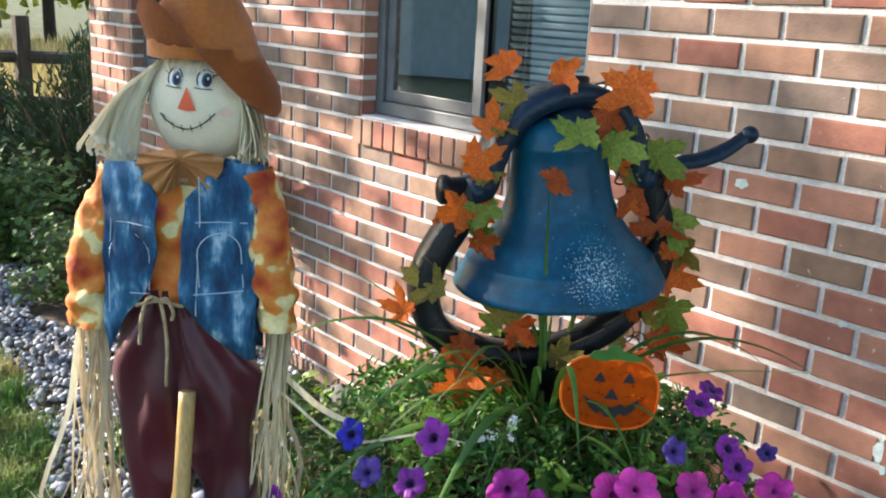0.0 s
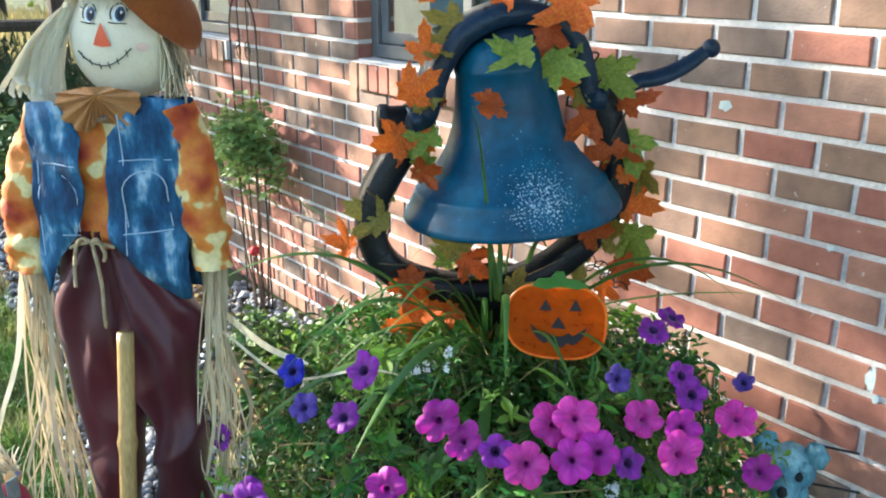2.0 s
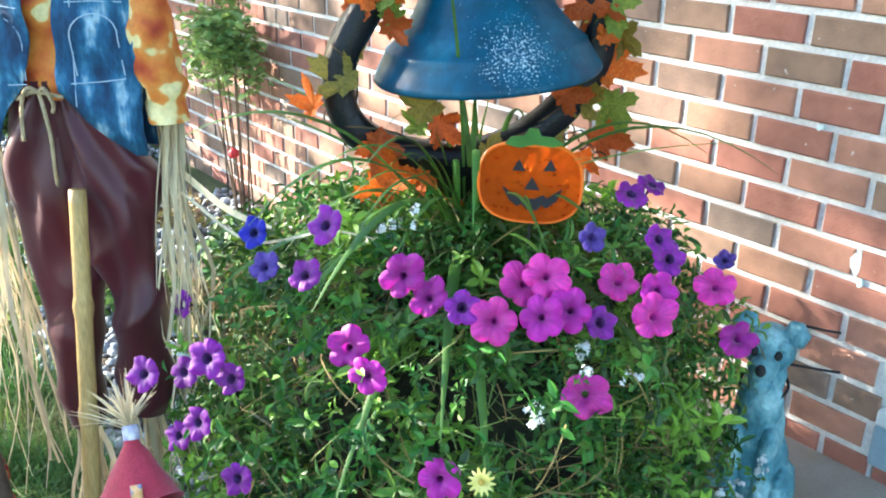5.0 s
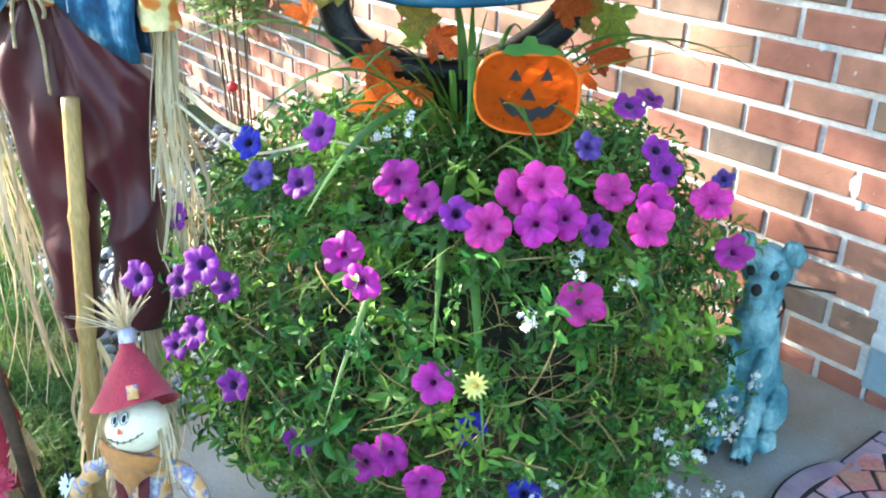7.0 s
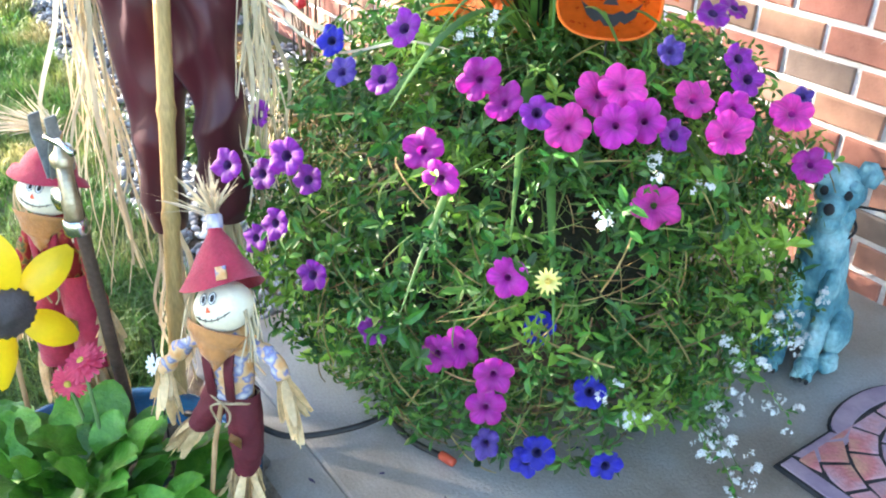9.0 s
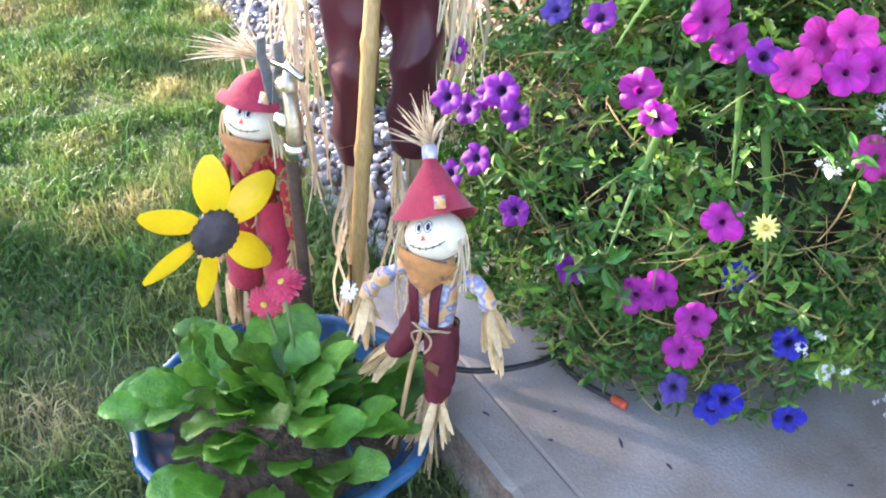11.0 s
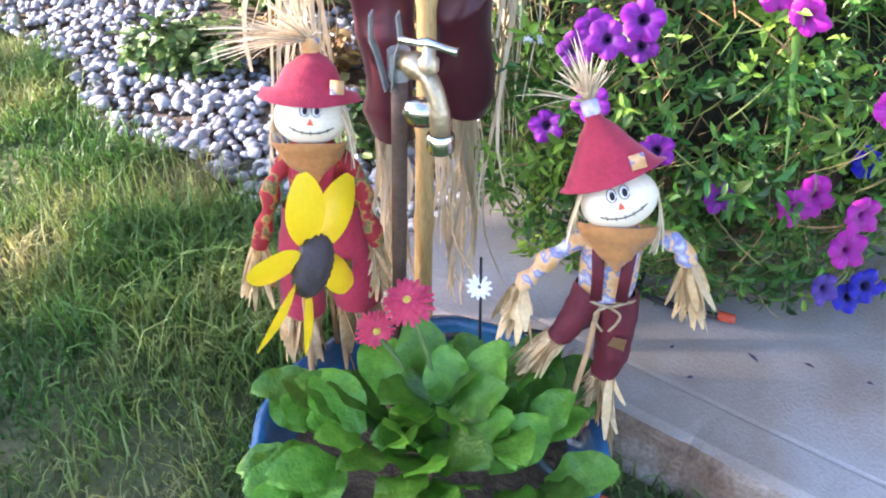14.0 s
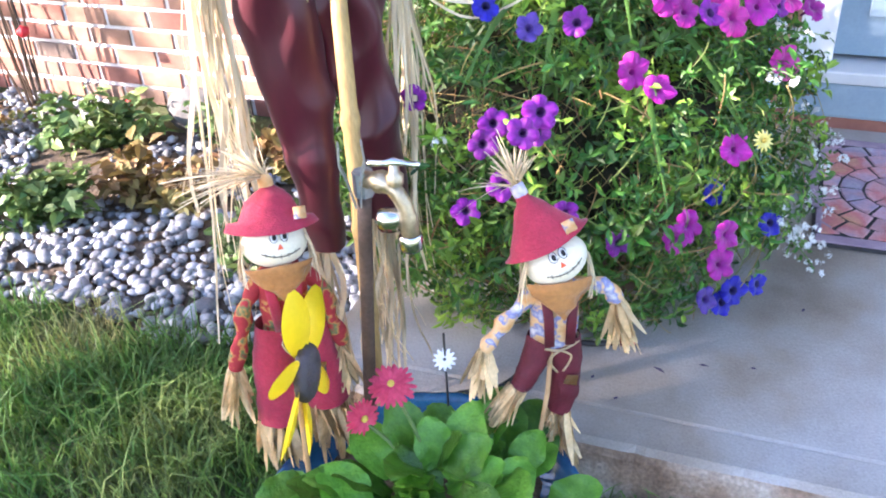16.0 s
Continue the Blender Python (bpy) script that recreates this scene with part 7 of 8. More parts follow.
def alyssum_head(seed, n):
    r = rng(seed)
    verts, faces = [], []
    for i in range(n):
        d = Vector((r.gauss(0, 1), r.gauss(0, 1), abs(r.gauss(0, 0.8)))).normalized()
        c = d * r.uniform(0.004, 0.012)
        u = d.orthogonal().normalized()
        for k in range(4):
            q = Matrix.Rotation(k * math.pi / 2 + i, 3, d) @ u
            s = d.cross(q)
            b = len(verts)
            l = 0.0048
            verts.extend((c, c + q * l * 0.6 + s * l * 0.42, c + q * l + d * 0.001, c + q * l * 0.6 - s * l * 0.42))
            faces.append((b, b + 1, b + 2, b + 3))
    me = bpy.data.meshes.new("alyssum_bloom")
    me.from_pydata(verts, [], faces)
    me.materials.append(M_WHITEPETAL)
    return me


HEADS = [alyssum_head(s, n) for s, n in ((1, 9), (2, 7), (3, 12), (4, 5))]
WHITES = [(-0.35, -1.10, 0.78), (-0.34, -1.01, 0.83), (-0.31, -0.95, 0.81), (-0.25, -0.82, 0.49), (-0.26, -0.88, 0.41), (-0.29, -0.80, 0.25), (-0.25, -0.68, 0.31), (-0.25, -0.78, 0.22), (-0.24, -0.80, 0.195), (-0.25, -0.76, 0.51),
          (-0.30, -0.57, 0.47), (-0.30, -1.05, 0.45), (-0.68, -1.12, 0.98), (-0.66, -1.09, 0.985), (-0.39, -1.06, 0.77), (-0.39, -0.97, 0.83), (-0.30, -0.62, 0.42), (-0.33, -0.72, 0.27), (-0.28, -0.86, 0.30), (-0.95, -1.36, 0.70)]
r = rng(9)
av, af = [], []
for _i, _p in enumerate(WHITES):
    p = Vector(_p)
    rel = p - Vector((PLANT.x + 0.5, PLANT.y, 0.30))
    low = p.z < 0.55 and p.x > -0.4
    for k in range(5 if low else 2):
        ob = new("alyssum_bloom", r.choice(HEADS))
        ob.parent = alyssum
        o = Vector((r.uniform(-1, 1), r.uniform(-1, 1), r.uniform(-1, 1))) * (0.035 if low else 0.012)
        q = rel + o
        if q.z + 0.30 < 0.185:
            q.z = -0.115
        ob.matrix_basis = Matrix.Translation(q) @ Euler((r.uniform(-0.9, 0.3), r.uniform(-0.5, 0.9), r.uniform(0, 6))).to_matrix().to_4x4() @ Matrix.Scale(r.uniform(0.75, 1.25), 4)
    root = (Vector((PLANT.x, PLANT.y, 0)) + CORE * 0.9) - Vector((PLANT.x + 0.5, PLANT.y, 0.30))
    a = root + (rel - root) * 0.62 + Vector((0, 0, 0.06))
    pts = curve3(a, (a + rel) / 2 + Vector((0.02, -0.01, 0.05)), rel, 8)
    ribbon(av, af, pts, [0.0012] * 9, (0, 0, 1), 0.3)
    for pt in pts[1:]:
        for k in range(5 if low else 2):
            n = Vector((r.uniform(-1, 1), r.uniform(-1, 1), r.uniform(0, 1))).normalized()
            u = Vector((r.uniform(-1, 1), r.uniform(-1, 1), r.uniform(-1, 0.6))).normalized()
            u = (u - n * u.dot(n)).normalized()
            small_leaf(av, af, pt + u * r.uniform(0, 0.02), n, u, r.uniform(0.010, 0.020), 0.005, 0.2)
ob = pydata("trailing_growth", av, af, M_FOLIAGE, alyssum)
ob["kind"] = "stuff"

# a small yellow daisy
daisy = thing("yellow_daisy", (-0.399, -1.151, 0.60), "small pale yellow daisy among the petunias", "flower")
verts, faces = [], []
for i in range(13):
    a = 2 * math.pi * i / 13
    d = Vector((math.cos(a), math.sin(a), 0))
    ribbon(verts, faces, [d * 0.004, d * 0.012 + Vector((0, 0, 0.002)), d * 0.021], [0.002, 0.0032, 0.001], d.cross(Vector((0, 0, 1))))
q = Vector((0.55, -0.7, 0.5)).to_track_quat("Z", "Y").to_matrix().to_4x4()
M_DAISY = two("pale_yellow_petal", (0.72, 0.62, 0.12), (0.80, 0.72, 0.25), rough=0.6, scale=60, through_light=0.2)
ob = pydata("petals", verts, faces, M_DAISY, daisy)
ob.matrix_basis = Matrix.Translation((0.01, -0.015, 0.078)) @ q
bm = bmesh.new()
bmesh.ops.create_uvsphere(bm, u_segments=10, v_segments=6, radius=0.005)
ob = part("flower_eye", bm, M_YELLOWEYE, daisy)
ob.matrix_basis = Matrix.Translation((0.012, -0.017, 0.080))
bm = bmesh.new()
tube(bm, [(-0.07, 0.06, 0.0), (-0.03, 0.02, 0.05), (0.01, -0.015, 0.077)], 0.0015, 6)
part("flower_stem", bm, M_STEM, daisy)

# the spiky grass plant round the post
spike = thing("spike_plant", (-0.80, -0.85, 0.53), "spiky plant with long arching green blades below the bell", "grass plant")
M_BLADE = mat("blade_green", [(0.3, (0.050, 0.135, 0.022)), (0.6, (0.10, 0.21, 0.036)), (0.8, (0.19, 0.29, 0.07))], rough=0.45, scale=5, objr=0.3, fine=0.1, through_light=0.25, stretch=(1, 1, 1))
TIPS = [(-0.53, -1.34, 0.60), (-0.36, -1.17, 0.585), (-0.43, -1.21, 0.735), (-0.27, -0.79, 0.64), (-0.42, -0.45, 1.00), (-1.10, -1.32, 1.03), (-0.91, -1.37, 0.80), (-0.87, -1.27, 0.95), (-0.50, -0.50, 1.0), (-1.20, -1.05, 1.05), (-0.78, -1.28, 0.78), (-0.62, -1.30, 0.90)]
r = rng(12)
blades = [(Vector(t), 0.0085) for t in TIPS] + [(Vector((-0.68, -1.02, 1.40)), 0.0026), (Vector((-1.50, -0.92, 1.07)), 0.0045), (Vector((-0.28, -0.75, 1.14)), 0.0060)]
for i in range(44):
    a = r.uniform(0, 6.28)
    d = r.uniform(0.05, 0.44)
    blades.append((Vector((-0.80 + d * math.cos(a), -0.85 + d * math.sin(a) - 0.04, 1.20 - 0.62 * d + r.uniform(-0.18, 0.06))), r.uniform(0.0028, 0.0058)))
for tip, w in blades:
    root = Vector((r.uniform(-0.02, 0.02), r.uniform(-0.02, 0.02), 0.26))
    end = tip - Vector((-0.80, -0.85, 0.53))
    flat = Vector((end.x, end.y, 0))
    mid = root + flat * 0.42 + Vector((0, 0, max(0.20, (end.z - root.z) * 0.9 + 0.26 * min(1, flat.length / 0.35))))
    if end.z > root.z + 0.25:
        mid = root + flat * 0.15 + Vector((0, 0, (end.z - root.z) * 0.75))
    pts = curve3(root, mid, end, 14)
    side = flat.cross(Vector((0, 0, 1)))
    side = side.normalized() if side.length > 1e-4 else Vector((1, 0, 0))
    verts, faces = [], []
    ribbon(verts, faces, pts, [w * (0.75 + 0.5 * math.sin(math.pi * k / 14)) * (1 - (k / 14) ** 5 * 0.9) for k in range(15)], side, 0.35)
    pydata("blade", verts, faces, M_BLADE, spike, smooth=True)

# the flat pumpkin on a wire
M_ACRYL = bpy.data.materials.new("orange_translucent_plastic")
M_ACRYL.use_nodes = True
_n, _l = M_ACRYL.node_tree.nodes, M_ACRYL.node_tree.links
_p = _n["Principled BSDF"]
_p.inputs["Base Color"].default_value = (0.85, 0.20, 0.02, 1)
_p.inputs["Roughness"].default_value = 0.18
_tp = _n.new("ShaderNodeBsdfTransparent")
_tp.inputs[0].default_value = (1.0, 0.42, 0.10, 1)
_ms = _n.new("ShaderNodeMixShader")
_wv = _n.new("ShaderNodeTexNoise")
_wv.inputs["Scale"].default_value = 9.0
_mr = _n.new("ShaderNodeMapRange")
_mr.inputs[3].default_value, _mr.inputs[4].default_value = 0.22, 0.52
_l.new(_wv.outputs[0], _mr.inputs[0])
_l.new(_mr.outputs[0], _ms.inputs[0])
_tl = _n.new("ShaderNodeBsdfTranslucent")
_tl.inputs[0].default_value = (0.9, 0.22, 0.02, 1)
_m2 = _n.new("ShaderNodeMixShader")
_m2.inputs[0].default_value = 0.4
_l.new(_p.outputs[0], _m2.inputs[1])
_l.new(_tl.outputs[0], _m2.inputs[2])
_l.new(_m2.outputs[0], _ms.inputs[2])
_l.new(_tp.outputs[0], _ms.inputs[1])
_l.new(_ms.outputs[0], _n["Material Output"].inputs[0])
pump = thing("pumpkin_stake", (-0.622, -0.863, 0.62), "flat orange translucent pumpkin with black face on wire stake", "garden stake", rz=39.7)


def plate(name, outline, y0, y1, material, parent, label=""):
    bm = bmesh.new()
    a = [bm.verts.new((x, y0, z)) for x, z in outline]
    b = [bm.verts.new((x, y1, z)) for x, z in outline]
    bm.faces.new(a)
    bm.faces.new(b[::-1])
    for i in range(len(outline)):
        bm.faces.new((a[i], b[i], b[(i + 1) % len(outline)], a[(i + 1) % len(outline)]))
    bmesh.ops.recalc_face_normals(bm, faces=bm.faces)
    return part(name, bm, material, parent, label)


_o = []
for i in range(48):
    a = 2 * math.pi * i / 48
    c, s = math.cos(a), math.sin(a)
    _o.append((-0.006 + 0.087 * math.copysign(abs(c) ** 0.72, c), 0.391 + 0.070 * math.copysign(abs(s) ** 0.72, s) - 0.006 * math.exp(-(c / 0.25) ** 2) * (s > 0)))
plate("pumpkin_sheet", _o, -0.002, 0.002, M_ACRYL, pump, "orange translucent sheet")
bm = bmesh.new()
tube(bm, [(x, 0, z) for x, z in _o] + [(_o[0][0], 0, _o[0][1])], 0.003, 6)
part("raised_edge", bm, two("orange_plastic", (0.70, 0.14, 0.01), (0.80, 0.20, 0.02), rough=0.3, scale=20), pump)
for q in ([(-0.036, 0.412), (-0.014, 0.412), (-0.025, 0.432)], [(0.016, 0.414), (0.038, 0.416), (0.027, 0.436)], [(-0.015, 0.380), (0.011, 0.380), (-0.002, 0.402)]):
    plate("face_cut", q, -0.0045, -0.0025, M_INK, pump, "black triangle")
plate("mouth_cut", [(-0.052, 0.383), (-0.040, 0.360), (-0.026, 0.349), (-0.018, 0.354), (-0.010, 0.344), (0.008, 0.344), (0.016, 0.354), (0.024, 0.349), (0.040, 0.362), (0.050, 0.386), (0.034, 0.373), (0.024, 0.366), (0.018, 0.372), (0.004, 0.364), (-0.014, 0.364), (-0.024, 0.371), (-0.036, 0.372)], -0.0045, -0.0025, M_INK, pump, "black toothed grin")
M_PLASTGREEN = two("green_plastic_leaf", (0.05, 0.16, 0.03), (0.09, 0.24, 0.05), rough=0.35, scale=20, through_light=0.2)
plate("stalk_leaf", [(-0.050, 0.457), (-0.040, 0.470), (-0.018, 0.473), (-0.010, 0.486), (0.004, 0.486), (0.010, 0.474), (0.030, 0.472), (0.050, 0.462), (0.030, 0.456), (0.0, 0.459), (-0.025, 0.452)], -0.006, -0.002, M_PLASTGREEN, pump, "green leaf cap")
bm = bmesh.new()
tube(bm, [(-0.004, 0.004, 0.0), (-0.004, 0.004, 0.34)], 0.0022, 6)
part("wire", bm, M_INK, pump)

# ---- the stone bed along the wall ----
M_STONE = mat("river_stone", [(0.25, (0.12, 0.135, 0.16)), (0.5, (0.25, 0.27, 0.295)), (0.75, (0.42, 0.42, 0.42))], rough=0.75, scale=14, objr=0.6, hue=0.02, fine=0.15, fine_scale=90, bump=0.2, bump_scale=60)
M_STONES = mat("river_stones", [(0.25, (0.12, 0.135, 0.16)), (0.5, (0.25, 0.27, 0.295)), (0.75, (0.42, 0.42, 0.42))], rough=0.75, scale=14, island=0.6, hue=0.02, fine=0.15, fine_scale=90, bump=0.2, bump_scale=60)


def bed_edge(x):
    """Where the stones end and the lawn begins."""
    return -1.33 + 0.12 * max(0, min(1, (-x - 1.6) / 1.0)) + 0.20 * max(0, min(1, (-x - 2.6) / 1.6)) + 0.05 * math.sin(x * 3.3) + 0.03 * math.sin(x * 8.1)


bm = bmesh.new()
_xs = [-6.6 + 0.12 * i for i in range(45)]
_rows = [[bm.verts.new((x, bed_edge(x) + ((0.0 if x > -5.6 else 0.0) - bed_edge(x) - 0.003) * t, ground_z(x, -0.8) + 0.006 + 0.012 * math.sin(math.pi * t))) for x in _xs if x < -1.28] for t in (0, 0.25, 0.5, 0.75, 1.0)]
for a, b in zip(_rows, _rows[1:]):
    for i in range(len(a) - 1):
        bm.faces.new((a[i], a[i + 1], b[i + 1], b[i]))
bed = part("stone_bed", bm, M_SOIL, smooth=True)
tagged(bed, "bed of loose grey river stones along the brick wall", "stone bed", kind="structure")


def stone_mesh(name, seed, material, sub=1):
    r = rng(seed)
    bm = bmesh.new()
    bmesh.ops.create_icosphere(bm, subdivisions=sub + 1, radius=1)
    s = (r.uniform(0.8, 1.25), r.uniform(0.65, 1.0), r.uniform(0.45, 0.75))
    for v in bm.verts:
        k = 1 + 0.16 * noise.noise(v.co * 1.4 + Vector((seed * 3.1, 0, 0)))
        v.co = Vector((v.co.x * s[0] * k, v.co.y * s[1] * k, v.co.z * s[2] * k))
    me = bpy.data.meshes.new(name)
    bm.to_mesh(me)
    bm.free()
    me.polygons.foreach_set("use_smooth", [True] * len(me.polygons))
    me.materials.append(material)
    return me


def build_stones():
    r = rng(55)
    kinds = [stone_mesh("stone", s, M_STONE) for s in range(9)]
    base = [([v.co.copy() for v in k.vertices], [tuple(p.vertices) for p in k.polygons]) for k in [stone_mesh("stone_shape", 40 + s, M_STONES, 0) for s in range(8)]]
    verts, faces = [], []
    singles = 0
    for i in range(7600):
        x = -1.32 - 5.0 * r.random() ** 1.25
        e = bed_edge(x)
        y = e + (-0.06 - e) * r.random()
        bare = noise.noise(Vector((x * 1.7, y * 1.7, 4)))
        if bare < -0.12 and y > -0.75 or (x > -1.9 and y > -0.75 and r.random() < 0.6):
            continue
        s = r.uniform(0.010, 0.024) * (1.35 if r.random() < 0.12 else 1)
        z = ground_z(x, y) + 0.012 + s * 0.35 + r.uniform(0, 0.014)
        m = Matrix.Translation((x, y, z)) @ Euler((r.uniform(-0.5, 0.5), r.uniform(-0.5, 0.5), r.uniform(0, 6.28))).to_matrix().to_4x4() @ Matrix.Scale(s, 4)
        if singles < 290 and -2.7 < x < -1.5 and y < -0.85:
            ob = new("stone", r.choice(kinds))
            ob.parent = bed
            ob.matrix_basis = m
            singles += 1
            continue
        v, f = r.choice(base)
        k = len(verts)
        verts += [m @ q for q in v]
        faces += [tuple(k + j for j in q) for q in f]
    tagged(pydata("stones", verts, faces, M_STONES, bed, smooth=True), kind="stuff")


build_stones()
bm = bmesh.new()
bmesh.ops.create_icosphere(bm, subdivisions=3, radius=1)
for v in bm.verts:
    v.co = Vector((v.co.x * 0.13, v.co.y * 0.08, v.co.z * 0.10)) * (1 + 0.25 * noise.noise(v.co * 1.8))
ob = part("boulder", bm, two("dark_boulder", (0.10, 0.10, 0.10), (0.20, 0.19, 0.17), rough=0.9, scale=12, bump=0.5, bump_scale=40), smooth=True)
ob.location = (-2.42, -0.16, 0.09)
tagged(ob, "rough dark grey boulder in the stone bed by the wall", "boulder")

# ---- lawn ----
M_GRASS = mat("grass_blades", [(0.30, (0.036, 0.112, 0.018)), (0.45, (0.085, 0.185, 0.034)), (0.57, (0.19, 0.24, 0.065)), (0.70, (0.46, 0.40, 0.18))], rough=0.6, scale=2.6, detail=4, island=0.55, hue=0.02, through_light=0.25)


def build_grass():
    r = rng(66)
    verts, faces = [], []
    def blade(x, y, h, w):
        a = r.uniform(0, 6.28)
        s = Vector((math.cos(a), math.sin(a), 0)) * w
        b = r.uniform(0, 6.28)
        lean = Vector((math.cos(b), math.sin(b), 0)) * h * r.uniform(0.2, 1.1)
        z = ground_z(x, y) - 0.004
        p = Vector((x, y, z))
        k = len(verts)
        m = p + lean * 0.35 + Vector((0, 0, h * 0.62))
        t = p + lean + Vector((0, 0, h * r.uniform(0.6, 1.0)))
        verts.extend((p - s, p + s, m + s * 0.7, m - s * 0.7, t))
        faces.extend(((k, k + 1, k + 2, k + 3), (k + 3, k + 2, k + 4)))
    for i in range(105000):
        x = r.uniform(-4.6, 0.3)
        y = r.uniform(-3.4, -1.0)
        if y > bed_edge(x) - 0.02 + r.uniform(-0.06, 0.06) and x < -1.27:
            continue
        if x >= -1.29 and y > -1.49:
            continue
        if (x - POT[0]) ** 2 + (y - POT[1]) ** 2 < 0.18 ** 2:
            continue
        c = noise.noise(Vector((x * 2.2, y * 2.2, 0)))
        if c < -0.35 and r.random() < 0.4:
            continue
        edge = max(0.0, 1 - abs(y - bed_edge(x)) / 0.3)
        c2 = noise.noise(Vector((x * 6.5, y * 6.5, 3)))
        blade(x, y, r.uniform(0.03, 0.085) * max(0.35, 1 + 0.6 * c + 0.9 * c2) + 0.06 * edge * r.random() ** 2, r.uniform(0.0016, 0.0036))
    for i in range(2600):
        x, y = r.gauss(-1.62, 0.28), r.gauss(-1.56, 0.16)
        if y > bed_edge(x) or x > -1.24:
            continue
        blade(x, y, r.uniform(0.07, 0.19), r.uniform(0.0018, 0.0032))
    for i in range(9000):
        x, y = r.uniform(-9, -4.2), r.uniform(-2.5, 0.0 if i % 2 else -0.9)
        if y > bed_edge(x) and x > -6.5:
            continue
        blade(x, y, r.uniform(0.03, 0.08), 0.004)
    for i in range(60000):
        x, y = r.uniform(-8.5, 5.0), -1.0 - 6.5 * r.random() ** 1.4
        if (y > bed_edge(x) and x < -1.27) or (x >= -1.29 and y > -1.49) or (-4.4 < x < 0.1 and y > -3.2):
            continue
        blade(x, y, r.uniform(0.04, 0.10), r.uniform(0.004, 0.008))
    ob = pydata("lawn_grass", verts, faces, M_GRASS)
    tagged(ob, "short lawn grass with dry straw-coloured patches", "grass", kind="stuff")


build_grass()

# ---- shrubs in the bed ----
M_SHRUB = mat("shrub_leaf", [(0.3, (0.06, 0.12, 0.03)), (0.55, (0.11, 0.19, 0.05)), (0.8, (0.22, 0.28, 0.08))], rough=0.6, scale=5, island=0.4, hue=0.02, through_light=0.22)
M_SHRUBDRY = mat("reddening_leaf", [(0.3, (0.16, 0.09, 0.035)), (0.55, (0.22, 0.16, 0.05)), (0.8, (0.13, 0.17, 0.05))], rough=0.65, scale=6, island=0.4, hue=0.03, through_light=0.2)
M_TWIG = two("brown_twig", (0.07, 0.045, 0.03), (0.15, 0.10, 0.06), rough=0.85, scale=30)


def shrub(name, at, size, count, leaf, seed, label, material, stems=9, bare=0.0, category="shrub", clear=None, low=0.55):
    """Branching stems with many leaves, in clumps with gaps."""
    r = rng(seed)
    root = thing(name, at, label, category)
    ends = []
    for i in range(stems):
        bm = bmesh.new()
        a = r.uniform(0, 6.28)
        o = Vector((math.cos(a), math.sin(a), 0)) * r.uniform(0.15, 0.95)
        tip = Vector((o.x * size[0], o.y * size[1], size[2] * r.uniform(low, 1.0) * (1.1 - (1 - low) * o.length)))
        if clear is not None:
            tip.y = min(tip.y, clear)
        pts = curve3((o.x * 0.06, o.y * 0.06, -0.02), tip * 0.5 + Vector((0, 0, size[2] * 0.12)), tip, 7)
        tube(bm, pts, [0.006 * (1 - 0.7 * k / 7) * max(1, size[2]) for k in range(8)], 5)
        part("stem", bm, M_TWIG, root)
        ends.append(pts)
    verts, faces = [], []
    for i in range(count):
        pts = r.choice(ends)
        t = bare + (1 - bare) * (1 - r.random() ** 1.6)
        k = min(6, int(t * 7))
        p = pts[k].lerp(pts[k + 1], t * 7 - k) if k < 7 else pts[7].copy()
        p = p + Vector((r.gauss(0, 0.13) * size[0], r.gauss(0, 0.13) * size[1], r.gauss(0, 0.09) * size[2]))
        p.z = max(p.z, 0.015)
        if clear is not None:
            p.y = min(p.y, clear)
        n = Vector((r.uniform(-0.8, 0.8), r.uniform(-0.8, 0.8), 1)).normalized()
        u = Vector((r.uniform(-1, 1), r.uniform(-1, 1), r.uniform(-0.5, 0.3)))
        u = (u - n * u.dot(n)).normalized()
        l = leaf * r.uniform(0.6, 1.3)
        small_leaf(verts, faces, p, n, u, l, l * 0.36, r.uniform(0, 0.3))
    ob = pydata("leaves", verts, faces, material, root)
    ob["kind"] = "stuff"
    return root


shrub("strawberry_bush", (-2.55, -0.92, 0.01), (0.22, 0.18, 0.20), 520, 0.055, 1, "low leafy green plant growing in the stone bed", M_SHRUB, 12)
shrub("strawberry_bush", (-2.28, -0.70, 0.01), (0.24, 0.20, 0.20), 420, 0.055, 2, "low plant with green and reddening leaves in the stone bed", M_SHRUBDRY, 12)
shrub("strawberry_bush", (-2.75, -0.36, 0.01), (0.30, 0.20, 0.19), 520, 0.055, 3, "leafy green plant by the brick wall", M_SHRUB, 12, clear=0.30)
shrub("strawberry_bush", (-1.95, -0.42, 0.01), (0.22, 0.2, 0.20), 420, 0.045, 4, "low plant with green and reddening leaves in the stone bed", M_SHRUBDRY, 10)
shrub("strawberry_bush", (-1.72, -0.95, 0.01), (0.16, 0.16, 0.20), 260, 0.045, 14, "low leafy green plant growing in the stone bed", M_SHRUB, 10)
shrub("weed_clump", (-1.62, -0.36, 0.01), (0.26, 0.24, 0.42), 520, 0.035, 5, "tall straggling weeds between the planter and the wall", M_SHRUB, 16, category="weeds", clear=0.3)
shrub("weed_clump", (-2.2, -0.25, 0.01), (0.3, 0.16, 0.20), 380, 0.032, 6, "straggling weeds at the foot of the wall", M_SHRUB, 16, category="weeds", clear=0.18)
shrub("weed_clump", (-3.35, -0.45, 0.01), (0.35, 0.22, 0.18), 380, 0.035, 16, "straggling weeds in the stone bed", M_SHRUBDRY, 18, category="weeds", clear=0.35)
shrub("leafy_shrub", (-5.55, -0.55, 0.0), (0.85, 0.5, 0.75), 2600, 0.06, 7, "grey-green leafy shrub beyond the stone bed", M_SHRUB, 26)
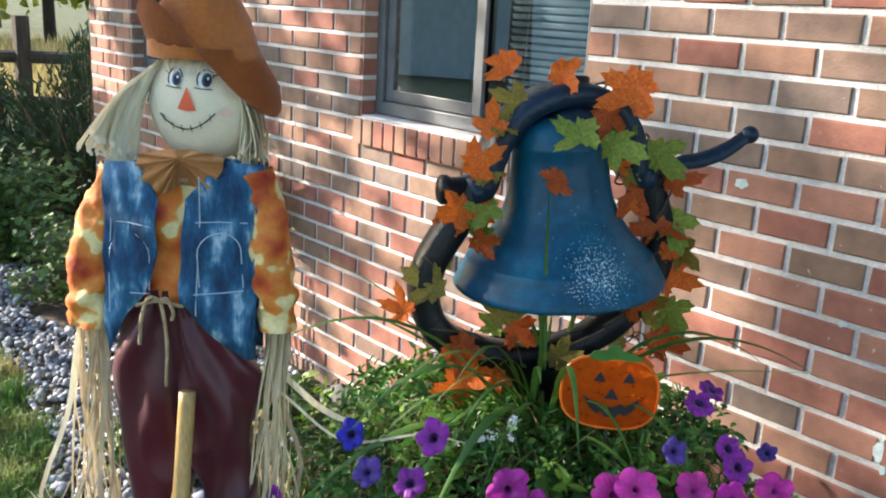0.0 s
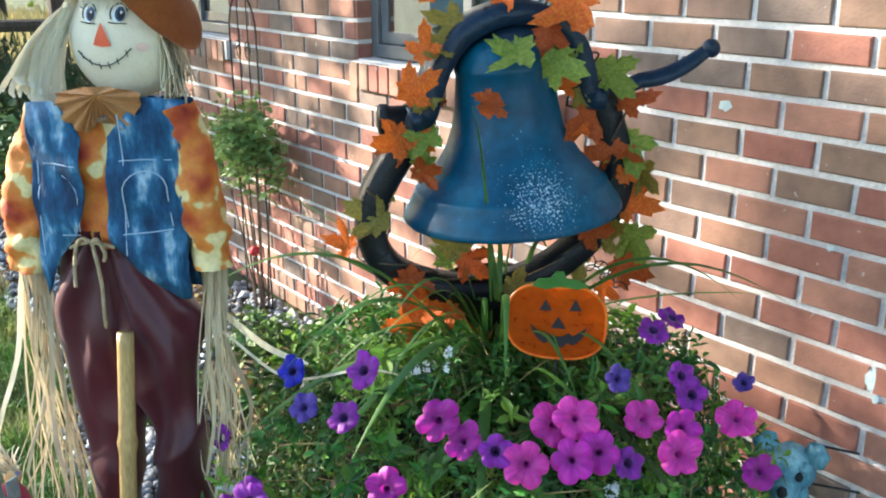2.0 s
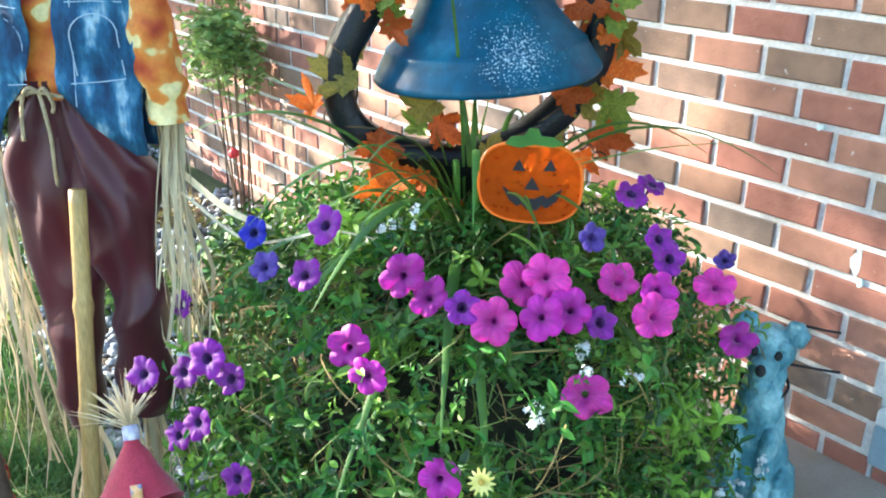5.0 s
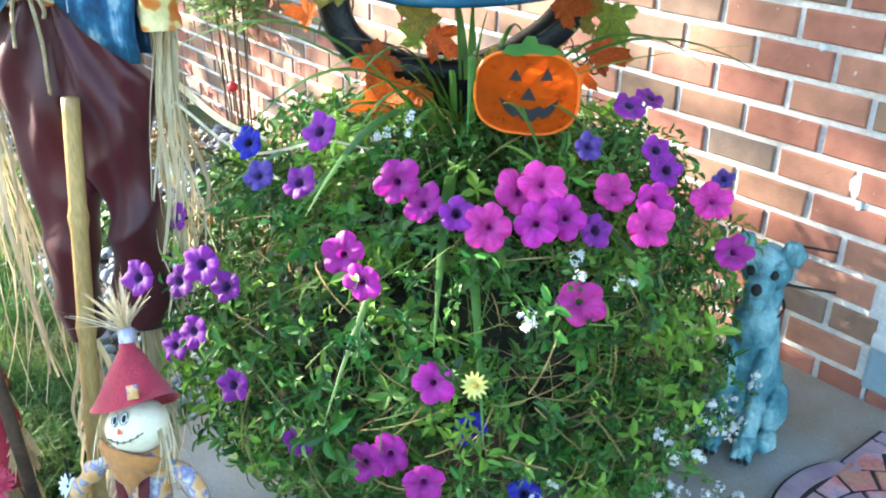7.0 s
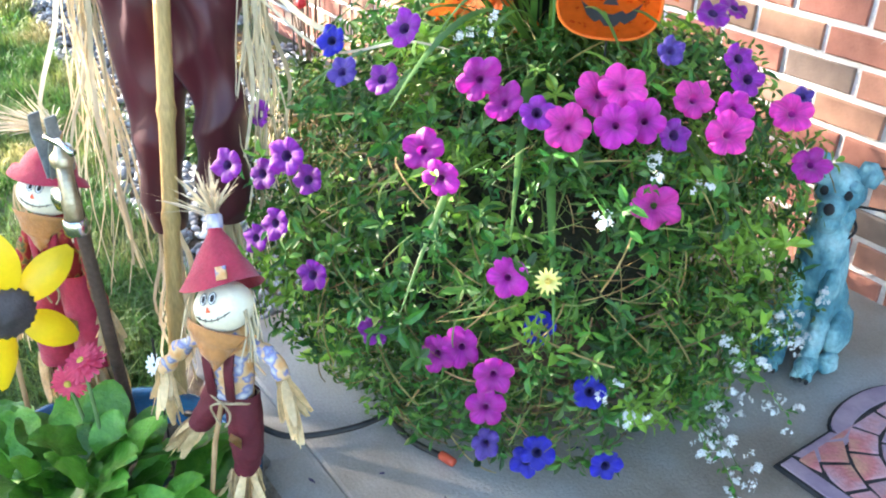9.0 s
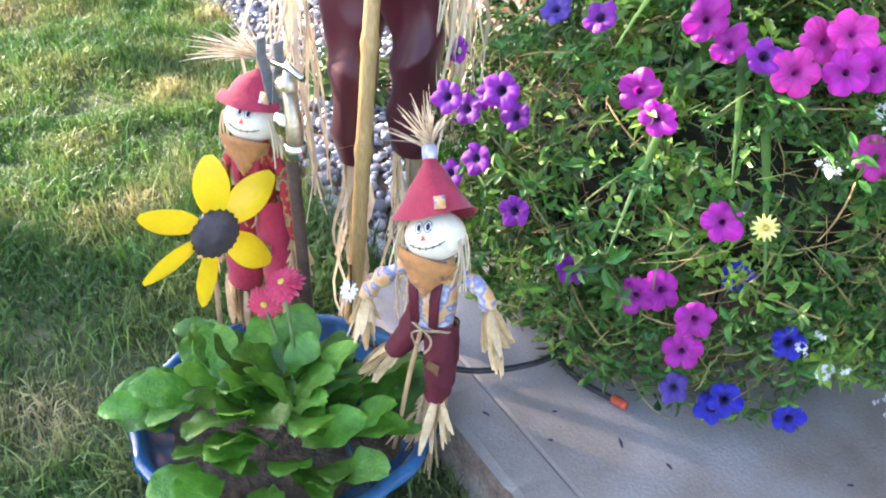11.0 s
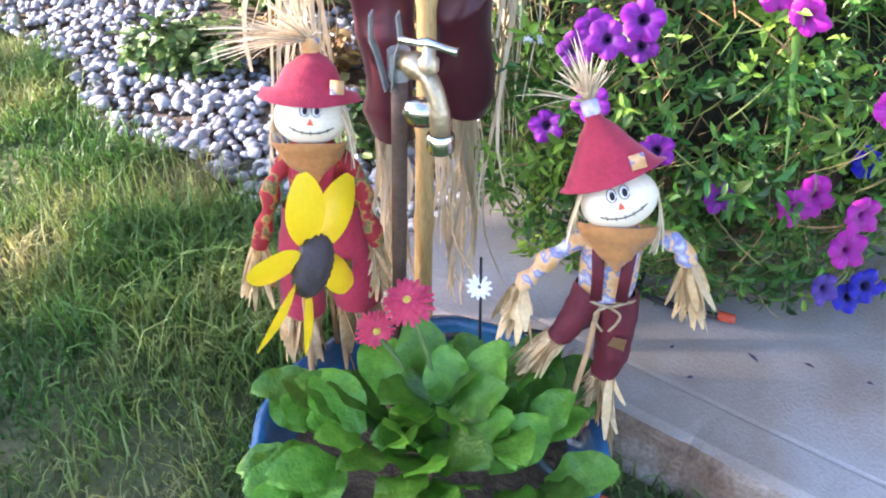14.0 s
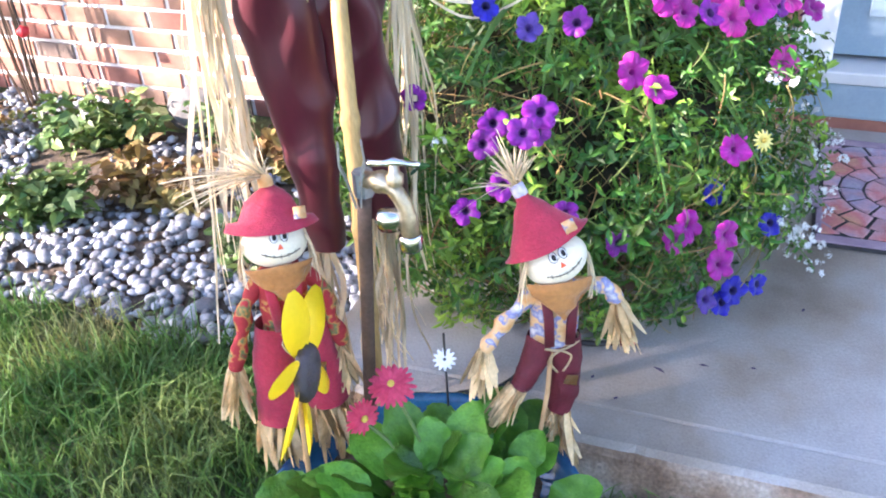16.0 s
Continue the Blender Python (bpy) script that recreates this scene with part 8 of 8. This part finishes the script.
shrub("leafy_shrub", (-4.55, -0.55, 0.0), (0.35, 0.3, 0.42), 700, 0.05, 17, "small grey-green shrub in the stone bed", M_SHRUB, 16)

# climbing rose on a wire trellis
M_ROSELEAF = mat("rose_leaf", [(0.3, (0.13, 0.23, 0.06)), (0.7, (0.28, 0.38, 0.12))], rough=0.5, scale=5, island=0.4, hue=0.02, through_light=0.25)
trellis = thing("wire_trellis", (-3.38, -0.10, 0.0), "thin black wire trellis with an arched top against the wall", "trellis")
bm = bmesh.new()
tube(bm, [(-0.13, 0, 0.0), (-0.13, 0, 1.30)] + [(0.0 - 0.13 * math.cos(a), 0, 1.30 + 0.17 * math.sin(a)) for a in [math.pi * i / 12 for i in range(1, 12)]] + [(0.13, 0, 1.30), (0.13, 0, 0.0)], 0.004, 6)
part("arch", bm, M_INK, trellis)
bm = bmesh.new()
for x in (-0.045, 0.045):
    tube(bm, [(x, 0.002, 0.0), (x, 0.002, 1.44)], 0.003, 6)
part("upright", bm, M_INK, trellis)
bm = bmesh.new()
for s in (-1, 1):
    tube(bm, [(s * (0.045 + 0.03 * math.cos(a) * (1 - i / 30)), -0.003, 1.22 + 0.05 * math.sin(a) * (1 - i / 30)) for i, a in enumerate([0.45 * k for k in range(22)])], 0.0028, 5)
part("scroll", bm, M_INK, trellis)
rose = shrub("climbing_rose", (-3.22, -0.16, 0.01), (0.44, 0.16, 0.92), 1250, 0.044, 9, "climbing rose bush with green leaves on the trellis", M_ROSELEAF, 7, bare=0.88, clear=0.08, low=0.80)
M_ROSE = two("red_rose_petal", (0.45, 0.01, 0.02), (0.60, 0.03, 0.04), rough=0.6, scale=50)
for _p in ((0.15, -0.1, 0.38), (0.55, -0.08, 0.12)):
    bm = bmesh.new()
    bmesh.ops.create_icosphere(bm, subdivisions=3, radius=0.022)
    wrinkled(bm, 0.006, 90)
    o = part("rose_bloom", bm, M_ROSE, rose, "small red bloom", smooth=True)
    o.location = _p
# a little plant tag
tag = thing("plant_tag", (-3.02, -0.62, 0.0), "white and yellow plastic plant tag stuck in the stones", "plant tag")
bm = bmesh.new()
box(bm, -0.03, 0.03, -0.001, 0.001, 0.03, 0.13)
part("card", bm, two("white_plastic", (0.72, 0.74, 0.72), (0.80, 0.80, 0.78), rough=0.4, scale=20), tag)
bm = bmesh.new()
box(bm, -0.028, 0.028, -0.003, -0.0015, 0.035, 0.085)
part("yellow_panel", bm, two("yellow_print", (0.60, 0.48, 0.10), (0.70, 0.55, 0.16), rough=0.5, scale=30), tag)
tag.rotation_euler = (radians(-12), 0, radians(35))

# ---- beyond the house: juniper, fence, field and trees ----
M_JUNIPER = mat("juniper_needles", [(0.3, (0.012, 0.030, 0.012)), (0.7, (0.03, 0.06, 0.022))], rough=0.7, scale=5, island=0.4, through_light=0.1)


def juniper(at, size, seed):
    r = rng(seed)
    root = thing("juniper_bush", at, "dark green spreading juniper bush at the corner of the house", "juniper bush")
    bm = bmesh.new()
    verts, faces = [], []
    for i in range(90):
        a, e = r.uniform(0, 6.28), r.uniform(0.15, 1.5)
        d = Vector((math.cos(a) * math.cos(e), math.sin(a) * math.cos(e), math.sin(e)))
        tip = Vector((d.x * size[0], d.y * size[1], d.z * size[2])) * r.uniform(0.75, 1.1)
        pts = curve3((0, 0, 0), tip * 0.5, tip, 6)
        tube(bm, pts, [0.02 * (1 - 0.8 * k / 6) for k in range(7)], 5)
        for k in range(95):
            t = r.uniform(0.25, 1.0)
            p = pts[min(5, int(t * 6))].lerp(pts[min(6, int(t * 6) + 1)], t * 6 % 1) + Vector((r.gauss(0, 0.05), r.gauss(0, 0.05), r.gauss(0, 0.05)))
            u = (d + Vector((r.uniform(-0.8, 0.8), r.uniform(-0.8, 0.8), r.uniform(-0.3, 0.8)))).normalized()
            s = u.orthogonal().normalized() * 0.010
            l = r.uniform(0.05, 0.11)
            k2 = len(verts)
            verts.extend((p - s, p + s, p + u * l))
            faces.append((k2, k2 + 1, k2 + 2))
    part("branch_mass", bm, M_TWIG, root)["kind"] = "stuff"
    o = pydata("needles", verts, faces, M_JUNIPER, root)
    o["kind"] = "stuff"


juniper((-6.55, 0.35, 0.0), (0.95, 0.85, 1.25), 1)
juniper((-7.6, -0.2, 0.0), (0.8, 0.8, 0.95), 2)
M_BARK = mat("dark_bark", [(0.3, (0.02, 0.016, 0.013)), (0.7, (0.06, 0.045, 0.035))], rough=0.95, scale=8, stretch=(4, 4, 0.6), bump=0.8, bump_scale=25)
# the far trees' backlit glow is put into this bright yellow-green leaf colour
M_TREELEAF = mat("backlight_tinted_leaf", [(0.3, (0.18, 0.26, 0.025)), (0.6, (0.32, 0.37, 0.04)), (0.8, (0.48, 0.46, 0.07))], rough=0.6, scale=0.7, island=0.35, hue=0.02, through_light=0.45)
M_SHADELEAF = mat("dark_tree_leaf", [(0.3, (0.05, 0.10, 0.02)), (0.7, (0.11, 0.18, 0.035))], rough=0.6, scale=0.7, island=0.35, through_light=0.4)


def tree(at, height, spread, count, leaf, seed, label, material, trunk=0.16, low=0.35):
    r = rng(seed)
    root = thing("tree", at, label, "tree")
    bm = bmesh.new()
    top = Vector((r.uniform(-0.3, 0.3), r.uniform(-0.3, 0.3), height * 0.92))
    spine = curve3((0, 0, -0.2), (top.x * 0.2, top.y * 0.4, height * 0.5), top, 8)
    tube(bm, spine, [trunk * (1.25 - 1.1 * k / 8) for k in range(9)], 10)
    limbs = []
    for i in range(26):
        t = r.uniform(low, 0.98)
        k = min(7, int(t * 8))
        a0 = spine[k].lerp(spine[k + 1], t * 8 - k)
        a = r.uniform(0, 6.28)
        reach = spread * (1.15 - 0.75 * abs(t - 0.55)) * r.uniform(0.6, 1.05)
        e = a0 + Vector((math.cos(a) * reach, math.sin(a) * reach, reach * r.uniform(0.0, 0.55)))
        pts = curve3(a0, a0.lerp(e, 0.5) + Vector((0, 0, reach * 0.15)), e, 6)
        tube(bm, pts, [trunk * 0.34 * (1 - 0.85 * k / 6) for k in range(7)], 6)
        limbs.append(pts)
    part("trunk", bm, M_BARK, root, smooth=True)
    verts, faces = [], []
    for i in range(count):
        pts = r.choice(limbs)
        t = r.uniform(0.25, 1.0)
        k = min(5, int(t * 6))
        p = pts[k].lerp(pts[k + 1], t * 6 - k) + Vector((r.gauss(0, 1), r.gauss(0, 1), r.gauss(0, 0.8))) * spread * 0.13
        n = Vector((r.uniform(-1, 1), r.uniform(-1, 1), r.uniform(-0.2, 1))).normalized()
        u = n.orthogonal().normalized()
        u = Matrix.Rotation(r.uniform(0, 6.28), 3, n) @ u
        l = leaf * r.uniform(0.6, 1.3)
        small_leaf(verts, faces, p, n, u, l, l * 0.4, 0.2)
    o = pydata("crown", verts, faces, material, root)
    o["kind"] = "stuff"
    return root


for _i, (_x, _y, _h, _s) in enumerate(((-24, 3.5, 9, 3.2), (-29, 7.5, 10, 3.6), (-21, 7.0, 8, 2.8), (-34, 3.5, 11, 4.0), (-27, 0.5, 9, 3.2), (-40, 9.0, 12, 5.0), (-38, -1.5, 12, 5.0))):
    tree((_x, _y, ground_z(_x, _y)), _h, _s, 3800, 0.30, 200 + _i, "tree beyond the field with sunlight tinted into yellow-green leaves", M_TREELEAF, 0.16, 0.15)
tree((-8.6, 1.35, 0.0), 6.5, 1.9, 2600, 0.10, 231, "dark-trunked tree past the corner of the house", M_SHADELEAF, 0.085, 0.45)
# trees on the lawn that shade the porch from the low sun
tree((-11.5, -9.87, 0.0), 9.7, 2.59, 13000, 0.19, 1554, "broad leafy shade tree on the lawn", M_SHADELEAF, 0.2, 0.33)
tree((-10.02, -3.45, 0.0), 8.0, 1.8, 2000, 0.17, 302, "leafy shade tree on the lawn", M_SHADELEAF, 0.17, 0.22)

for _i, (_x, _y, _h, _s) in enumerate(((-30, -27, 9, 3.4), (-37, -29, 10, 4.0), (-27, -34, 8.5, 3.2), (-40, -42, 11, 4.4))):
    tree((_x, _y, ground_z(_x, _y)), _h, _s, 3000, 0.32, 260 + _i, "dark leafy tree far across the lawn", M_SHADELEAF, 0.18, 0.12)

fence = thing("rail_fence", (-9.8, 0.9, 0.0), "dark weathered timber rail fence beside the field", "fence")
for _x, _y in ((-0.9, -2.0), (0.0, 0.0), (0.9, 2.0)):
    bm = bmesh.new()
    box(bm, _x - 0.07, _x + 0.07, _y - 0.07, _y + 0.07, -0.1, 1.35, 0.012)
    part("post", bm, M_BARK, fence)
for _z in (0.45, 0.92):
    bm = bmesh.new()
    tube(bm, [(-1.1, -2.4, _z), (0.0, 0.0, _z + 0.01), (1.1, 2.4, _z)], 0.065, 8)
    part("rail", bm, M_BARK, fence)
M_FIELD = mat("dry_field_grass", [(0.3, (0.34, 0.28, 0.11)), (0.7, (0.52, 0.44, 0.20))], rough=0.9, scale=0.6, island=0.3, through_light=0.3)
r = rng(15)
verts, faces = [], []
for i in range(9000):
    x, y = r.uniform(-26, -12.5), r.uniform(-4, 9)
    h = r.uniform(0.25, 0.6)
    p = Vector((x, y, ground_z(x, y)))
    a = r.uniform(0, 6.28)
    s = Vector((math.cos(a), math.sin(a), 0)) * 0.025
    k = len(verts)
    verts.extend((p - s, p + s, p + Vector((r.uniform(-0.15, 0.15), r.uniform(-0.15, 0.15), h))))
    faces.append((k, k + 1, k + 2))
tagged(pydata("field_grass", verts, faces, M_FIELD), "tall pale dry grass in the field", "grass", kind="stuff")

# the house across the lawn, seen in the panes
M_SIDING = two("blue_grey_siding", (0.24, 0.33, 0.38), (0.30, 0.39, 0.44), rough=0.6, scale=3)
house = thing("neighbour_house", (-15.5, -17.0, 0.0), "low house with blue-grey clapboard across the lawn", "house", rz=-39)
bm = bmesh.new()
box(bm, -5, 5, -3, 3, 0, 2.9)
part("wall", bm, M_SIDING, house)
for _i in range(14):
    bm = bmesh.new()
    box(bm, -5.02, 5.02, 3.0, 3.03, 0.1 + 0.2 * _i, 0.26 + 0.2 * _i)
    part("clapboard", bm, M_SIDING, house)
bm = bmesh.new()
_a = [bm.verts.new(p) for p in ((-5.3, -3.4, 2.9), (5.3, -3.4, 2.9), (5.3, 3.4, 2.9), (-5.3, 3.4, 2.9), (-5.3, 0, 4.3), (5.3, 0, 4.3))]
for q in ((0, 1, 5, 4), (2, 3, 4, 5), (0, 4, 3), (1, 2, 5), (3, 2, 1, 0)):
    bm.faces.new([_a[i] for i in q])
part("roof", bm, two("grey_shingle", (0.10, 0.10, 0.11), (0.16, 0.16, 0.16), rough=0.9, scale=8), house)

# ---- bricks, last ----
def build_bricks():
    spans = bricks_of_wall()
    kinds = [brick_mesh("brick", PITCH - GAP, COURSE - GAP, 0.05, s) for s in range(10)]
    full = [s for s in spans if abs(s[1] - s[0] - PITCH) < 1e-4 and -1.5 < s[0] < 0.0 and 0.15 < s[2] < 1.75]
    full = full[:280]
    chosen = set(full)
    r = rng(5)
    for s in full:
        ob = new("brick", r.choice(kinds))
        ob.parent = wall
        ob.location = ((s[0] + s[1]) / 2, -0.002 + r.uniform(-0.0015, 0.0015), s[2])
    verts, faces = [], []
    for s in spans:
        if s in chosen:
            continue
        a, b, h = s[0] + GAP / 2, s[1] - GAP / 2, (COURSE - GAP) / 2
        y, e = -0.002 + r.uniform(-0.0015, 0.0015), 0.003
        j = [r.uniform(-0.0016, 0.0016) for _ in range(8)]
        k = len(verts)
        z0, z1 = s[2] - h, s[2] + h
        verts += [(a + e + j[0], y, z0 + e + j[1]), (b - e + j[2], y, z0 + e + j[3]), (b - e + j[4], y, z1 - e + j[5]), (a + e + j[6], y, z1 - e + j[7]),
                  (a + j[0], y + e, z0 + j[1]), (b + j[2], y + e, z0 + j[3]), (b + j[4], y + e, z1 + j[5]), (a + j[6], y + e, z1 + j[7]),
                  (a, y + 0.03, z0), (b, y + 0.03, z0), (b, y + 0.03, z1), (a, y + 0.03, z1)]
        faces.append((k, k + 1, k + 2, k + 3))
        for o in (0, 4):
            for i in range(4):
                faces.append((k + o + (i + 1) % 4, k + o + i, k + o + 4 + i, k + o + 4 + (i + 1) % 4))
    tagged(pydata("bricks", verts, faces, M_BRICK, wall), kind="stuff")


build_bricks()
